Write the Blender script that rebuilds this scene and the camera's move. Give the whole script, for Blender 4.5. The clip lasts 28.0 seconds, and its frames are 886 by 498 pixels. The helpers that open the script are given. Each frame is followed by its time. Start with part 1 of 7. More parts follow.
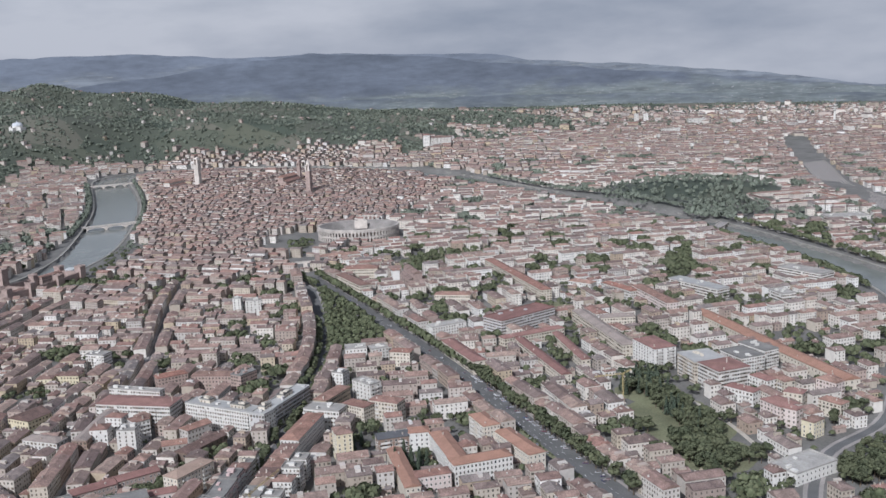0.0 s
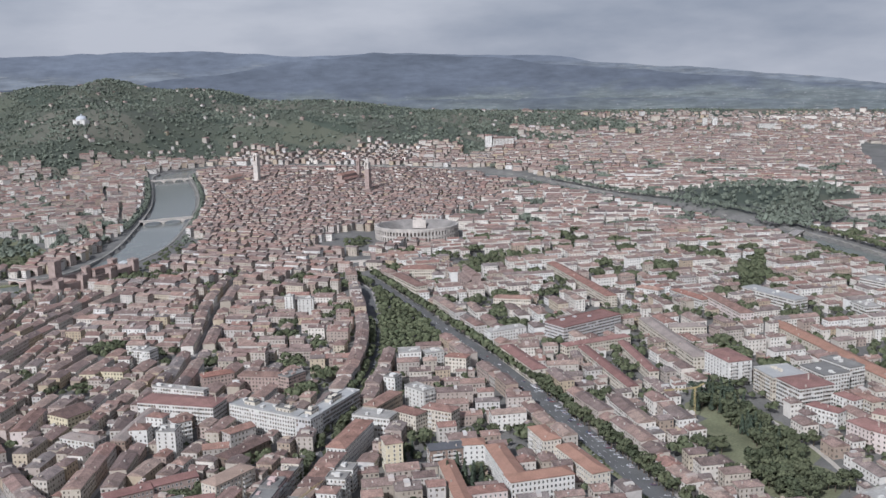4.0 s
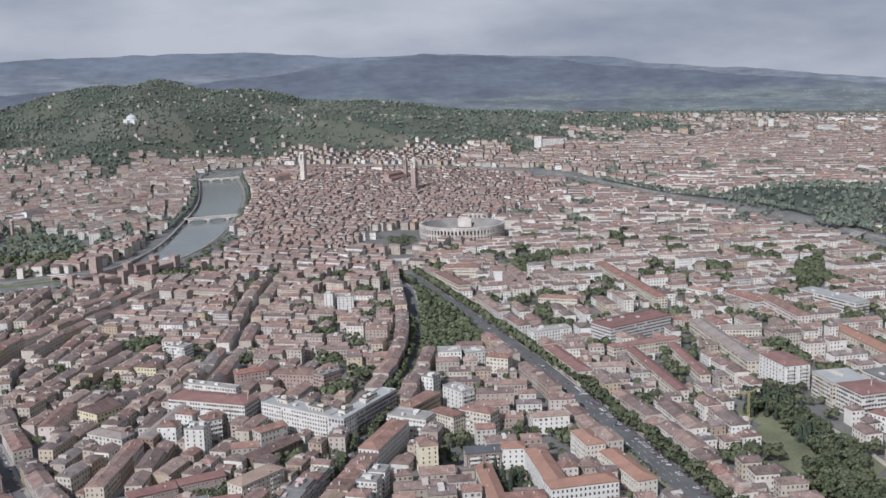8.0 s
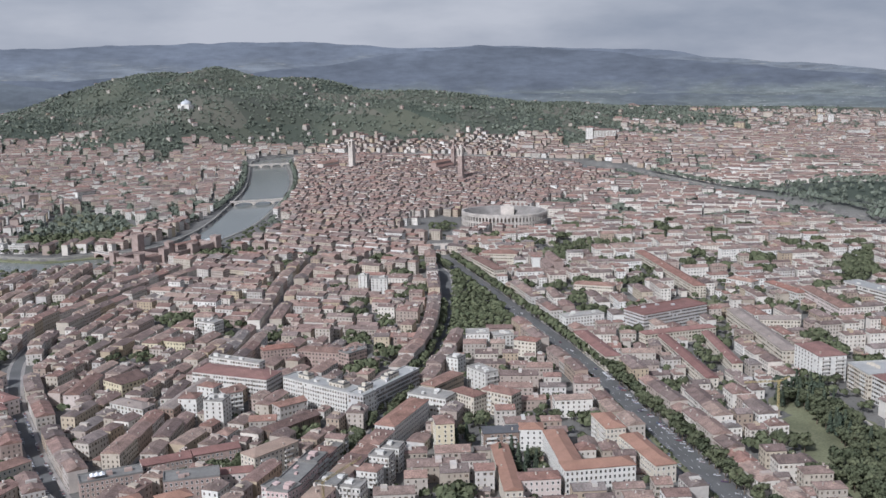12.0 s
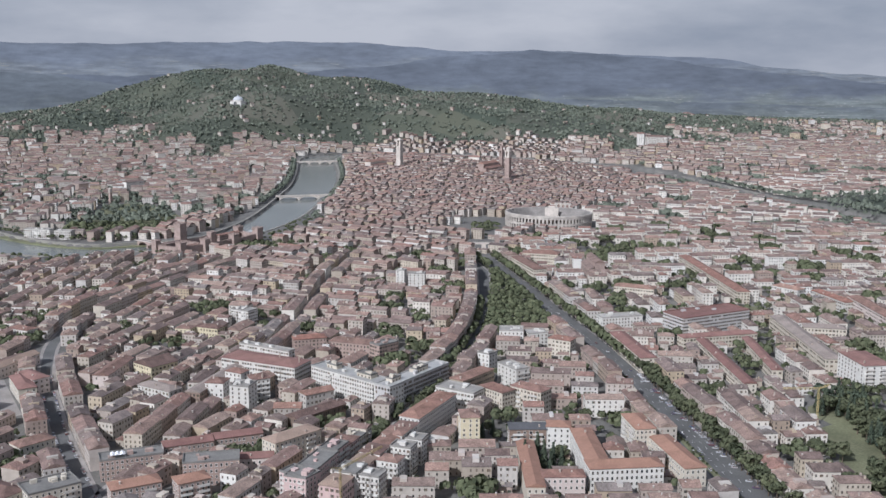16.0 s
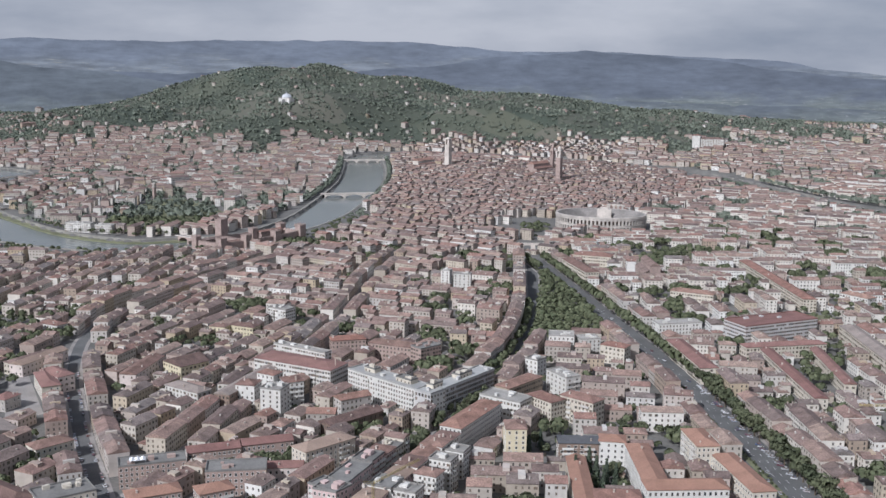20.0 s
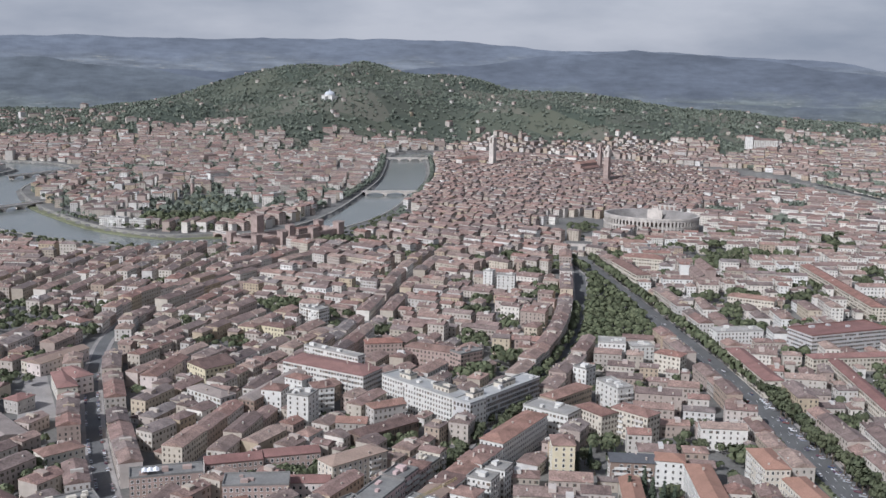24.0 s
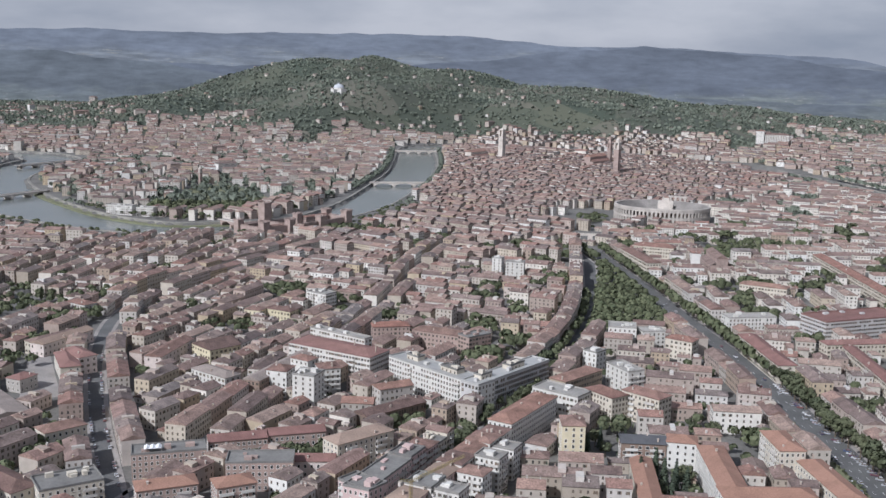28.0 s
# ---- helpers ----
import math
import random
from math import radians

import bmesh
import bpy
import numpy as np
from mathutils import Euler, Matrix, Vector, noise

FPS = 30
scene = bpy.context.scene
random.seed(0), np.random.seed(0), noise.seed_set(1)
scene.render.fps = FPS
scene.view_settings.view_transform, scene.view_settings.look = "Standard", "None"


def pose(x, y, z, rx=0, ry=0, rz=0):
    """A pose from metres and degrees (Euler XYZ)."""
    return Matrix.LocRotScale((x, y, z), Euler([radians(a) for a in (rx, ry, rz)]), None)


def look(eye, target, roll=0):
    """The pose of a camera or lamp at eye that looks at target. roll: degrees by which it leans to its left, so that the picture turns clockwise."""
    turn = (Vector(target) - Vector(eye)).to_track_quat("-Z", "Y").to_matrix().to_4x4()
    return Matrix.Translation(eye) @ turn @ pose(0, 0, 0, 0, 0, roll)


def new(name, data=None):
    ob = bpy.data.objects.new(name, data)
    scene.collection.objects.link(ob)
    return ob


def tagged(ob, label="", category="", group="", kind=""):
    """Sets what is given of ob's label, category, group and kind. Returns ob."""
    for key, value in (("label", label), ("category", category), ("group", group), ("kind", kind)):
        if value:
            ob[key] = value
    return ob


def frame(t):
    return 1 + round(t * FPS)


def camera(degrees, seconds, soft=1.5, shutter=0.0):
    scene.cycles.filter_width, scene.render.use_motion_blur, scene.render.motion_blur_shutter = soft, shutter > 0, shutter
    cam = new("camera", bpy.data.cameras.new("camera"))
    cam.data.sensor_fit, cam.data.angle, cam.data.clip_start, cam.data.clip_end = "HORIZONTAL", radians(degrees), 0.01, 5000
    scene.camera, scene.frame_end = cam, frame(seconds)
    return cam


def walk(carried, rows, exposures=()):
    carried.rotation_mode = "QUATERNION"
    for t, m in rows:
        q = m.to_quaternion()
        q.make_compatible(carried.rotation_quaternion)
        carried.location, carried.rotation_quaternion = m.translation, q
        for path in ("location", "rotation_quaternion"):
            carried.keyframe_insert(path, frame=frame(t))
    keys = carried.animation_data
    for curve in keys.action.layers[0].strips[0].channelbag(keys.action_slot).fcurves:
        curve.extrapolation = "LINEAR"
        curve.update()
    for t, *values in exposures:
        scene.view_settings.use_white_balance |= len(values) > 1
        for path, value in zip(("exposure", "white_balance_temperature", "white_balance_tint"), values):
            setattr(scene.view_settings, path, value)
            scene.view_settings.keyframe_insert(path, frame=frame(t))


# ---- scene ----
PATH = [
    (0, (-1039.87, -1361.87, 310.01), (-380.12, -635.08, 118.93), -2.53),
    (0.5, (-1036.50, -1358.01, 308.02), (-379.86, -628.29, 117.41), -2.44),
    (1, (-1032.96, -1353.89, 306.12), (-380.50, -620.27, 116.12), -2.33),
    (1.5, (-1029.12, -1349.31, 304.35), (-382.12, -610.70, 115.00), -2.21),
    (2, (-1024.92, -1344.24, 302.69), (-384.11, -600.10, 113.96), -2.10),
    (2.5, (-1020.39, -1338.86, 301.14), (-385.97, -589.11, 113.02), -1.99),
    (3, (-1015.69, -1333.41, 299.67), (-387.50, -578.28, 112.21), -1.91),
    (3.5, (-1010.99, -1328.01, 298.25), (-388.74, -567.79, 111.55), -1.84),
    (5.5, (-994.55, -1309.02, 292.11), (-391.52, -532.50, 109.41), -1.70),
    (6, (-991.17, -1306.15, 290.20), (-392.61, -526.01, 108.25), -1.73),
    (6.5, (-988.07, -1304.04, 288.26), (-394.09, -520.23, 107.05), -1.78),
    (7, (-985.28, -1302.71, 286.36), (-395.94, -515.28, 105.72), -1.83),
    (7.5, (-982.60, -1302.03, 284.48), (-398.26, -510.82, 104.11), -1.84),
    (8, (-979.85, -1301.83, 282.58), (-401.18, -506.47, 102.20), -1.83),
    (8.5, (-976.95, -1301.91, 280.68), (-404.54, -502.08, 100.07), -1.78),
    (9, (-973.87, -1302.21, 278.75), (-408.01, -497.82, 97.74), -1.70),
    (9.5, (-970.65, -1302.84, 276.79), (-411.18, -494.12, 95.26), -1.63),
    (10, (-967.40, -1303.80, 274.79), (-413.82, -491.17, 92.69), -1.55),
    (10.5, (-964.23, -1305.03, 272.84), (-415.93, -488.96, 90.11), -1.46),
    (11, (-961.24, -1306.45, 271.01), (-417.86, -487.24, 87.63), -1.36),
    (11.5, (-958.40, -1308.04, 269.30), (-420.12, -485.58, 85.41), -1.27),
    (12, (-955.64, -1309.63, 267.66), (-422.82, -483.68, 83.52), -1.16),
    (12.5, (-952.95, -1311.04, 266.05), (-425.71, -481.54, 81.82), -1.00),
    (14.5, (-944.98, -1312.18, 259.54), (-438.75, -468.83, 79.28), -0.29),
    (15, (-943.16, -1311.28, 258.01), (-441.78, -464.85, 78.64), -0.14),
    (15.5, (-941.26, -1309.84, 256.45), (-444.66, -460.44, 77.80), 0.03),
    (16, (-939.21, -1307.63, 254.83), (-447.35, -455.37, 76.70), 0.19),
    (16.5, (-936.83, -1304.57, 253.16), (-449.83, -449.44, 75.46), 0.30),
    (17, (-934.01, -1300.61, 251.46), (-452.01, -442.56, 74.20), 0.36),
    (17.5, (-930.86, -1295.85, 249.77), (-453.84, -434.93, 72.97), 0.43),
    (18, (-927.58, -1290.52, 248.16), (-455.43, -426.83, 71.71), 0.49),
    (18.5, (-924.24, -1284.76, 246.60), (-457.08, -418.32, 70.43), 0.55),
    (19, (-920.83, -1278.65, 245.10), (-458.98, -409.33, 69.13), 0.59),
    (19.5, (-917.38, -1272.25, 243.64), (-461.01, -400.01, 67.79), 0.62),
    (20, (-913.87, -1265.67, 242.18), (-462.92, -390.59, 66.47), 0.64),
    (20.5, (-910.29, -1259.02, 240.75), (-464.57, -381.23, 65.21), 0.66),
    (21, (-906.71, -1252.46, 239.30), (-466.04, -372.11, 63.83), 0.68),
    (21.5, (-903.18, -1246.08, 237.82), (-467.46, -363.27, 62.31), 0.71),
    (23.5, (-891.30, -1222.66, 231.62), (-473.86, -331.00, 56.45), 0.92),
    (24, (-889.23, -1218.48, 229.95), (-475.85, -324.81, 55.37), 0.98),
    (24.5, (-887.65, -1215.06, 228.31), (-477.86, -319.62, 54.35), 1.05),
    (25, (-886.68, -1212.73, 226.60), (-479.47, -316.00, 53.22), 1.11),
    (25.5, (-886.16, -1211.55, 224.76), (-480.13, -314.23, 51.70), 1.14),
    (26, (-885.89, -1211.24, 222.88), (-480.07, -313.83, 49.75), 1.15),
    (26.5, (-885.75, -1211.25, 221.07), (-479.85, -313.98, 47.47), 1.15),
    (27, (-885.69, -1211.27, 219.32), (-479.69, -314.18, 44.97), 1.16),
    (27.5, (-885.65, -1211.17, 217.59), (-479.67, -314.24, 42.36), 1.18),
    (28, (-885.62, -1210.97, 215.88), (-479.74, -314.18, 39.70), 1.22),
]
LENS = 46.56
cam = camera(LENS, 28.0, soft=1.5)
walk(cam, [(t, look(eye, target, roll)) for t, eye, target, roll in PATH], [(0, -0.12, 5690, 11), (28, -0.12, 5690, 11)])

# ---- sky, sun, exposure ----
SUN_AZ, SUN_EL = 247.0, 39.0          # compass bearing and height of the sun
world = bpy.data.worlds.new("sky")
scene.world = world
world.use_nodes = True
wn, wl = world.node_tree.nodes, world.node_tree.links
wn.clear()
w_out = wn.new("ShaderNodeOutputWorld")
w_bg = wn.new("ShaderNodeBackground")
w_sky = wn.new("ShaderNodeTexSky")
w_sky.sky_type, w_sky.sun_disc = "NISHITA", False
w_sky.sun_elevation, w_sky.sun_rotation = radians(SUN_EL), radians(SUN_AZ)
w_sky.air_density, w_sky.dust_density, w_sky.ozone_density = 1.0, 3.0, 1.0
w_tc = wn.new("ShaderNodeTexCoord")
w_map = wn.new("ShaderNodeMapping")
w_map.inputs["Scale"].default_value = (1.0, 1.0, 3.4)
w_noise = wn.new("ShaderNodeTexNoise")
w_noise.inputs["Scale"].default_value = 3.6
w_noise.inputs["Detail"].default_value = 7.0
w_noise.inputs["Roughness"].default_value = 0.52
w_ramp = wn.new("ShaderNodeValToRGB")
w_ramp.color_ramp.elements[0].position, w_ramp.color_ramp.elements[0].color = 0.36, (3.8, 4.0, 4.45, 1)
w_ramp.color_ramp.elements[1].position, w_ramp.color_ramp.elements[1].color = 0.64, (6.7, 6.55, 6.6, 1)
w_mix = wn.new("ShaderNodeMixRGB")
w_sep = wn.new("ShaderNodeSeparateXYZ")
w_veil = wn.new("ShaderNodeMapRange")      # hazy overcast near the horizon, thinner overhead
w_veil.inputs["From Min"].default_value, w_veil.inputs["From Max"].default_value = 0.22, 0.75
w_veil.inputs["To Min"].default_value, w_veil.inputs["To Max"].default_value = 0.92, 0.3
wl.new(w_tc.outputs["Generated"], w_sep.inputs[0])
wl.new(w_sep.outputs["Z"], w_veil.inputs["Value"])
wl.new(w_veil.outputs["Result"], w_mix.inputs[0])
wl.new(w_tc.outputs["Generated"], w_map.inputs["Vector"])
wl.new(w_map.outputs["Vector"], w_noise.inputs["Vector"])
wl.new(w_noise.outputs["Fac"], w_ramp.inputs["Fac"])
wl.new(w_sky.outputs["Color"], w_mix.inputs[1])
wl.new(w_ramp.outputs["Color"], w_mix.inputs[2])
wl.new(w_mix.outputs["Color"], w_bg.inputs["Color"])
w_bg.inputs["Strength"].default_value = 0.092
wl.new(w_bg.outputs["Background"], w_out.inputs["Surface"])

sun_data = bpy.data.lights.new("sun", "SUN")
sun_data.energy, sun_data.angle, sun_data.color = 4.5, radians(1.0), (1.0, 0.97, 0.93)
sun = new("sun", sun_data)
_saz, _sel = radians(SUN_AZ), radians(SUN_EL)
sun_from = Vector((math.sin(_saz) * math.cos(_sel), math.cos(_saz) * math.cos(_sel), math.sin(_sel)))
sun.matrix_world = look(sun_from * 3000, (0, 0, 0))


# ---- materials ----
def ramp_node(nt, colours):
    r = nt.nodes.new("ShaderNodeValToRGB")
    r.color_ramp.interpolation = "LINEAR"
    el = r.color_ramp.elements
    while len(el) < len(colours):
        el.new(0.5)
    for i, c in enumerate(colours):
        el[i].position = i / max(1, len(colours) - 1)
        el[i].color = (*c, 1)
    return r


def surface(name, colours, source="", rough=0.85, grain=(0.5, 0.25), stain=(0.06, 0.35), bump=0.3, metal=0.0, spec=0.3):
    """A procedural surface: colours picked per object or per island, fine grain and large stains in metres, and a fine relief."""
    m = bpy.data.materials.new(name)
    m.use_nodes = True
    nt = m.node_tree
    n, l = nt.nodes, nt.links
    b = n["Principled BSDF"]
    b.inputs["Roughness"].default_value = rough
    b.inputs["Metallic"].default_value = metal
    b.inputs["Specular IOR Level"].default_value = spec
    r = ramp_node(nt, colours)
    geo = n.new("ShaderNodeNewGeometry")
    if source == "object":
        oi = n.new("ShaderNodeObjectInfo")
        l.new(oi.outputs["Random"], r.inputs["Fac"])
    elif source == "island":
        l.new(geo.outputs["Random Per Island"], r.inputs["Fac"])
    else:
        base = n.new("ShaderNodeTexNoise")
        base.inputs["Scale"].default_value = stain[0] * 0.6
        base.inputs["Detail"].default_value = 3
        l.new(geo.outputs["Position"], base.inputs["Vector"])
        l.new(base.outputs["Fac"], r.inputs["Fac"])
    fine = n.new("ShaderNodeTexNoise")
    fine.inputs["Scale"].default_value = grain[0]
    fine.inputs["Detail"].default_value = 4
    l.new(geo.outputs["Position"], fine.inputs["Vector"])
    big = n.new("ShaderNodeTexNoise")
    big.inputs["Scale"].default_value = stain[0]
    big.inputs["Detail"].default_value = 3
    l.new(geo.outputs["Position"], big.inputs["Vector"])
    def spread(node, amount):
        mr = n.new("ShaderNodeMapRange")
        mr.inputs["From Min"].default_value, mr.inputs["From Max"].default_value = 0.25, 0.75
        mr.inputs["To Min"].default_value, mr.inputs["To Max"].default_value = 1 - amount, 1 + amount
        l.new(node.outputs["Fac"], mr.inputs["Value"])
        return mr
    a, c = spread(fine, grain[1]), spread(big, stain[1])
    mul = n.new("ShaderNodeMath")
    mul.operation = "MULTIPLY"
    l.new(a.outputs["Result"], mul.inputs[0])
    l.new(c.outputs["Result"], mul.inputs[1])
    vm = n.new("ShaderNodeVectorMath")
    vm.operation = "SCALE"
    l.new(r.outputs["Color"], vm.inputs[0])
    l.new(mul.outputs["Value"], vm.inputs["Scale"])
    l.new(vm.outputs["Vector"], b.inputs["Base Color"])
    if bump:
        bp = n.new("ShaderNodeBump")
        bp.inputs["Strength"].default_value = bump
        bp.inputs["Distance"].default_value = 0.3
        l.new(fine.outputs["Fac"], bp.inputs["Height"])
        l.new(bp.outputs["Normal"], b.inputs["Normal"])
    return m


TILE = [(0.125, 0.086, 0.075), (0.235, 0.14, 0.112), (0.165, 0.117, 0.10), (0.29, 0.168, 0.128), (0.20, 0.152, 0.133), (0.26, 0.135, 0.103), (0.15, 0.098, 0.083), (0.31, 0.20, 0.155), (0.215, 0.125, 0.10)]
PLASTER = [(0.47, 0.418, 0.348), (0.357, 0.301, 0.24), (0.526, 0.489, 0.442), (0.423, 0.329, 0.282), (0.376, 0.334, 0.291), (0.564, 0.536, 0.503), (0.451, 0.367, 0.254), (0.31, 0.24, 0.207), (0.489, 0.442, 0.381), (0.338, 0.268, 0.226)]
M = {
    "tile": surface("terracotta_tiles", TILE, "object", 0.9, (1.6, 0.38), (0.16, 0.35), 0.6),
    # same tiles greyed in colour to stand in for distance haze
    "tile_hazed": surface("terracotta_tiles_hazed", [(1.0 * c[0], 1.14 * c[1], 1.2 * c[2]) for c in TILE], "island", 0.9, (1.0, 0.38), (0.16, 0.35), 0.4),
    "plaster": surface("painted_plaster", PLASTER, "object", 0.9, (0.5, 0.08), (0.15, 0.12), 0.1),
    "plaster_far": surface("painted_plaster_far", PLASTER, "island", 0.9, (0.5, 0.08), (0.15, 0.12), 0.1),
    "white": surface("white_render", [(0.54, 0.515, 0.47), (0.64, 0.615, 0.57)], "object", 0.85, (0.5, 0.06), (0.15, 0.08), 0.1),
    "yellow": surface("yellow_render", [(0.58, 0.51, 0.35), (0.62, 0.55, 0.40)], "object", 0.85, (0.5, 0.06), (0.15, 0.08), 0.1),
    "brick": surface("red_brick", [(0.30, 0.225, 0.195), (0.38, 0.295, 0.26)], "", 0.9, (2.0, 0.2), (0.2, 0.2), 0.4),
    "stone": surface("pale_limestone", [(0.46, 0.41, 0.36), (0.60, 0.54, 0.48)], "", 0.9, (0.8, 0.15), (0.1, 0.2), 0.3),
    "arena": surface("weathered_veronese_stone", [(0.40, 0.36, 0.32), (0.52, 0.47, 0.42)], "", 0.9, (0.6, 0.15), (0.08, 0.25), 0.3),
    "window": surface("dark_window_glass", [(0.05, 0.05, 0.05), (0.20, 0.16, 0.13)], "island", 0.25, (0.5, 0.1), (0.2, 0.1), 0.0, spec=0.5),
    "shutter": surface("window_shutter", [(0.05, 0.08, 0.05), (0.16, 0.10, 0.06), (0.20, 0.19, 0.17)], "island", 0.7, (0.5, 0.1), (0.2, 0.1), 0.0),
    "chimney": surface("chimney_render", [(0.42, 0.34, 0.28), (0.55, 0.48, 0.42)], "object", 0.9, (1.0, 0.15), (0.2, 0.1), 0.2),
    "flat": surface("flat_roof_gravel", [(0.23, 0.215, 0.195), (0.36, 0.34, 0.31)], "object", 0.9, (0.7, 0.15), (0.1, 0.2), 0.3),
    "pale_far": surface("pale_plaster_far", [(0.65, 0.61, 0.55), (0.60, 0.545, 0.475), (0.70, 0.68, 0.64)], "island", 0.9, (0.5, 0.06), (0.15, 0.1), 0.1),
    "frame": surface("window_frame_stone", [(0.62, 0.60, 0.56), (0.70, 0.68, 0.64)], "", 0.8, (1.0, 0.05), (0.3, 0.05), 0.0),
    "pane": surface("dark_window_pane", [(0.03, 0.035, 0.04), (0.13, 0.11, 0.09)], "object", 0.25, (0.5, 0.1), (0.2, 0.1), 0.0, spec=0.5),
    "metal": surface("grey_metal_roof", [(0.33, 0.322, 0.305), (0.40, 0.39, 0.37)], "object", 0.45, (0.3, 0.06), (0.1, 0.1), 0.05),
    "balcony": surface("balcony_slab", [(0.60, 0.58, 0.54), (0.5, 0.46, 0.42)], "object", 0.85, (0.6, 0.08), (0.2, 0.1), 0.1),
    "asphalt": surface("asphalt", [(0.105, 0.104, 0.102), (0.15, 0.147, 0.142)], "", 0.9, (1.0, 0.2), (0.05, 0.2), 0.2),
    "paint": surface("white_road_paint", [(0.6, 0.6, 0.58), (0.7, 0.7, 0.68)], "", 0.8, (2.0, 0.2), (0.2, 0.2), 0.0),
    "pavement": surface("stone_pavement", [(0.24, 0.22, 0.20), (0.34, 0.31, 0.29)], "", 0.9, (0.8, 0.15), (0.05, 0.2), 0.2),
    "grass": surface("mown_grass", [(0.125, 0.138, 0.075), (0.205, 0.196, 0.122)], "", 0.95, (0.6, 0.25), (0.04, 0.3), 0.4),
    "bark": surface("tree_bark", [(0.09, 0.07, 0.05), (0.14, 0.11, 0.08)], "object", 0.95, (2.0, 0.3), (0.3, 0.2), 0.5),
    "leaf": surface("green_foliage", [(0.062, 0.073, 0.04), (0.105, 0.112, 0.062), (0.08, 0.09, 0.05)], "object", 0.8, (0.7, 0.35), (0.15, 0.3), 0.5),
    "leaf_dark": surface("dark_conifer_foliage", [(0.05, 0.066, 0.045), (0.075, 0.092, 0.06)], "object", 0.8, (0.7, 0.3), (0.15, 0.3), 0.5),
    "leaf_town": surface("garden_foliage", [(0.072, 0.086, 0.046), (0.12, 0.128, 0.072), (0.092, 0.105, 0.056)], "island", 0.85, (0.5, 0.3), (0.03, 0.35), 0.4),
    # paler and bluer than near leaves: distance haze put into the foliage colour
    "wood_hazed": surface("wooded_slope_foliage_hazed", [(0.128, 0.146, 0.112), (0.162, 0.178, 0.138), (0.144, 0.162, 0.126)], "island", 0.9, (0.3, 0.25), (0.012, 0.3), 0.4),
    "water": surface("river_water", [(0.15, 0.16, 0.145), (0.18, 0.188, 0.17)], "", 0.22, (0.25, 0.08), (0.02, 0.15), 0.05, spec=0.5),
    "foam": surface("white_water", [(0.45, 0.47, 0.45), (0.6, 0.6, 0.58)], "", 0.6, (0.6, 0.3), (0.05, 0.3), 0.3),
    "car": surface("car_paint", [(0.65, 0.65, 0.66), (0.06, 0.065, 0.07), (0.35, 0.36, 0.38), (0.55, 0.56, 0.58), (0.16, 0.03, 0.03), (0.05, 0.08, 0.16), (0.7, 0.7, 0.7)], "object", 0.35, (0.5, 0.03), (0.2, 0.03), 0.0, spec=0.5),
    "tyre": surface("black_rubber", [(0.02, 0.02, 0.02), (0.03, 0.03, 0.03)], "", 0.9, (3, 0.1), (0.5, 0.1), 0.0),
    "crane": surface("yellow_crane_steel", [(0.42, 0.33, 0.15), (0.48, 0.38, 0.18)], "", 0.5, (2, 0.1), (0.5, 0.1), 0.0),
}

# ---- building helpers ----
def mesh_of(name, verts, faces, mats, index=None):
    me = bpy.data.meshes.new(name)
    me.from_pydata(verts, [], faces)
    for m in mats:
        me.materials.append(m)
    if index is not None:
        me.polygons.foreach_set("material_index", index)
    me.update()
    return me


def part_mesh(name, me, parent, label="", kind=""):
    ob = new(name, me)
    ob.parent = parent
    if label or kind:
        tagged(ob, label=label, kind=kind)
    return ob


class Geo:
    """Vertices and faces that grow piece by piece in local metres."""

    def __init__(self):
        self.v, self.f, self.i = [], [], []

    def quadbox(self, x0, y0, z0, x1, y1, z1, bottom=False, k=0):
        n = len(self.v)
        self.v += [(x0, y0, z0), (x1, y0, z0), (x1, y1, z0), (x0, y1, z0), (x0, y0, z1), (x1, y0, z1), (x1, y1, z1), (x0, y1, z1)]
        fs = [(n, n + 1, n + 5, n + 4), (n + 1, n + 2, n + 6, n + 5), (n + 2, n + 3, n + 7, n + 6), (n + 3, n, n + 4, n + 7), (n + 4, n + 5, n + 6, n + 7)]
        if bottom:
            fs.append((n + 3, n + 2, n + 1, n))
        self.f += fs
        self.i += [k] * len(fs)
        return self

    def add(self, verts, faces, k=0):
        n = len(self.v)
        self.v += verts
        self.f += [tuple(a + n for a in f) for f in faces]
        self.i += [k] * len(faces)
        return self

    def moved(self, m):
        self.v = [tuple(m @ Vector(p)) for p in self.v]
        return self

    def extend(self, other, m):
        """Takes over another piece of geometry, turned about z by the pose m = (x, y, z, c, s)."""
        x, y, z, c, s = m
        n = len(self.v)
        self.v += [(x + c * p[0] - s * p[1], y + s * p[0] + c * p[1], z + p[2]) for p in other.v]
        self.f += [tuple(a + n for a in f) for f in other.f]
        self.i += other.i

    def mesh(self, name, *mats):
        return mesh_of(name, self.v, self.f, mats, self.i)


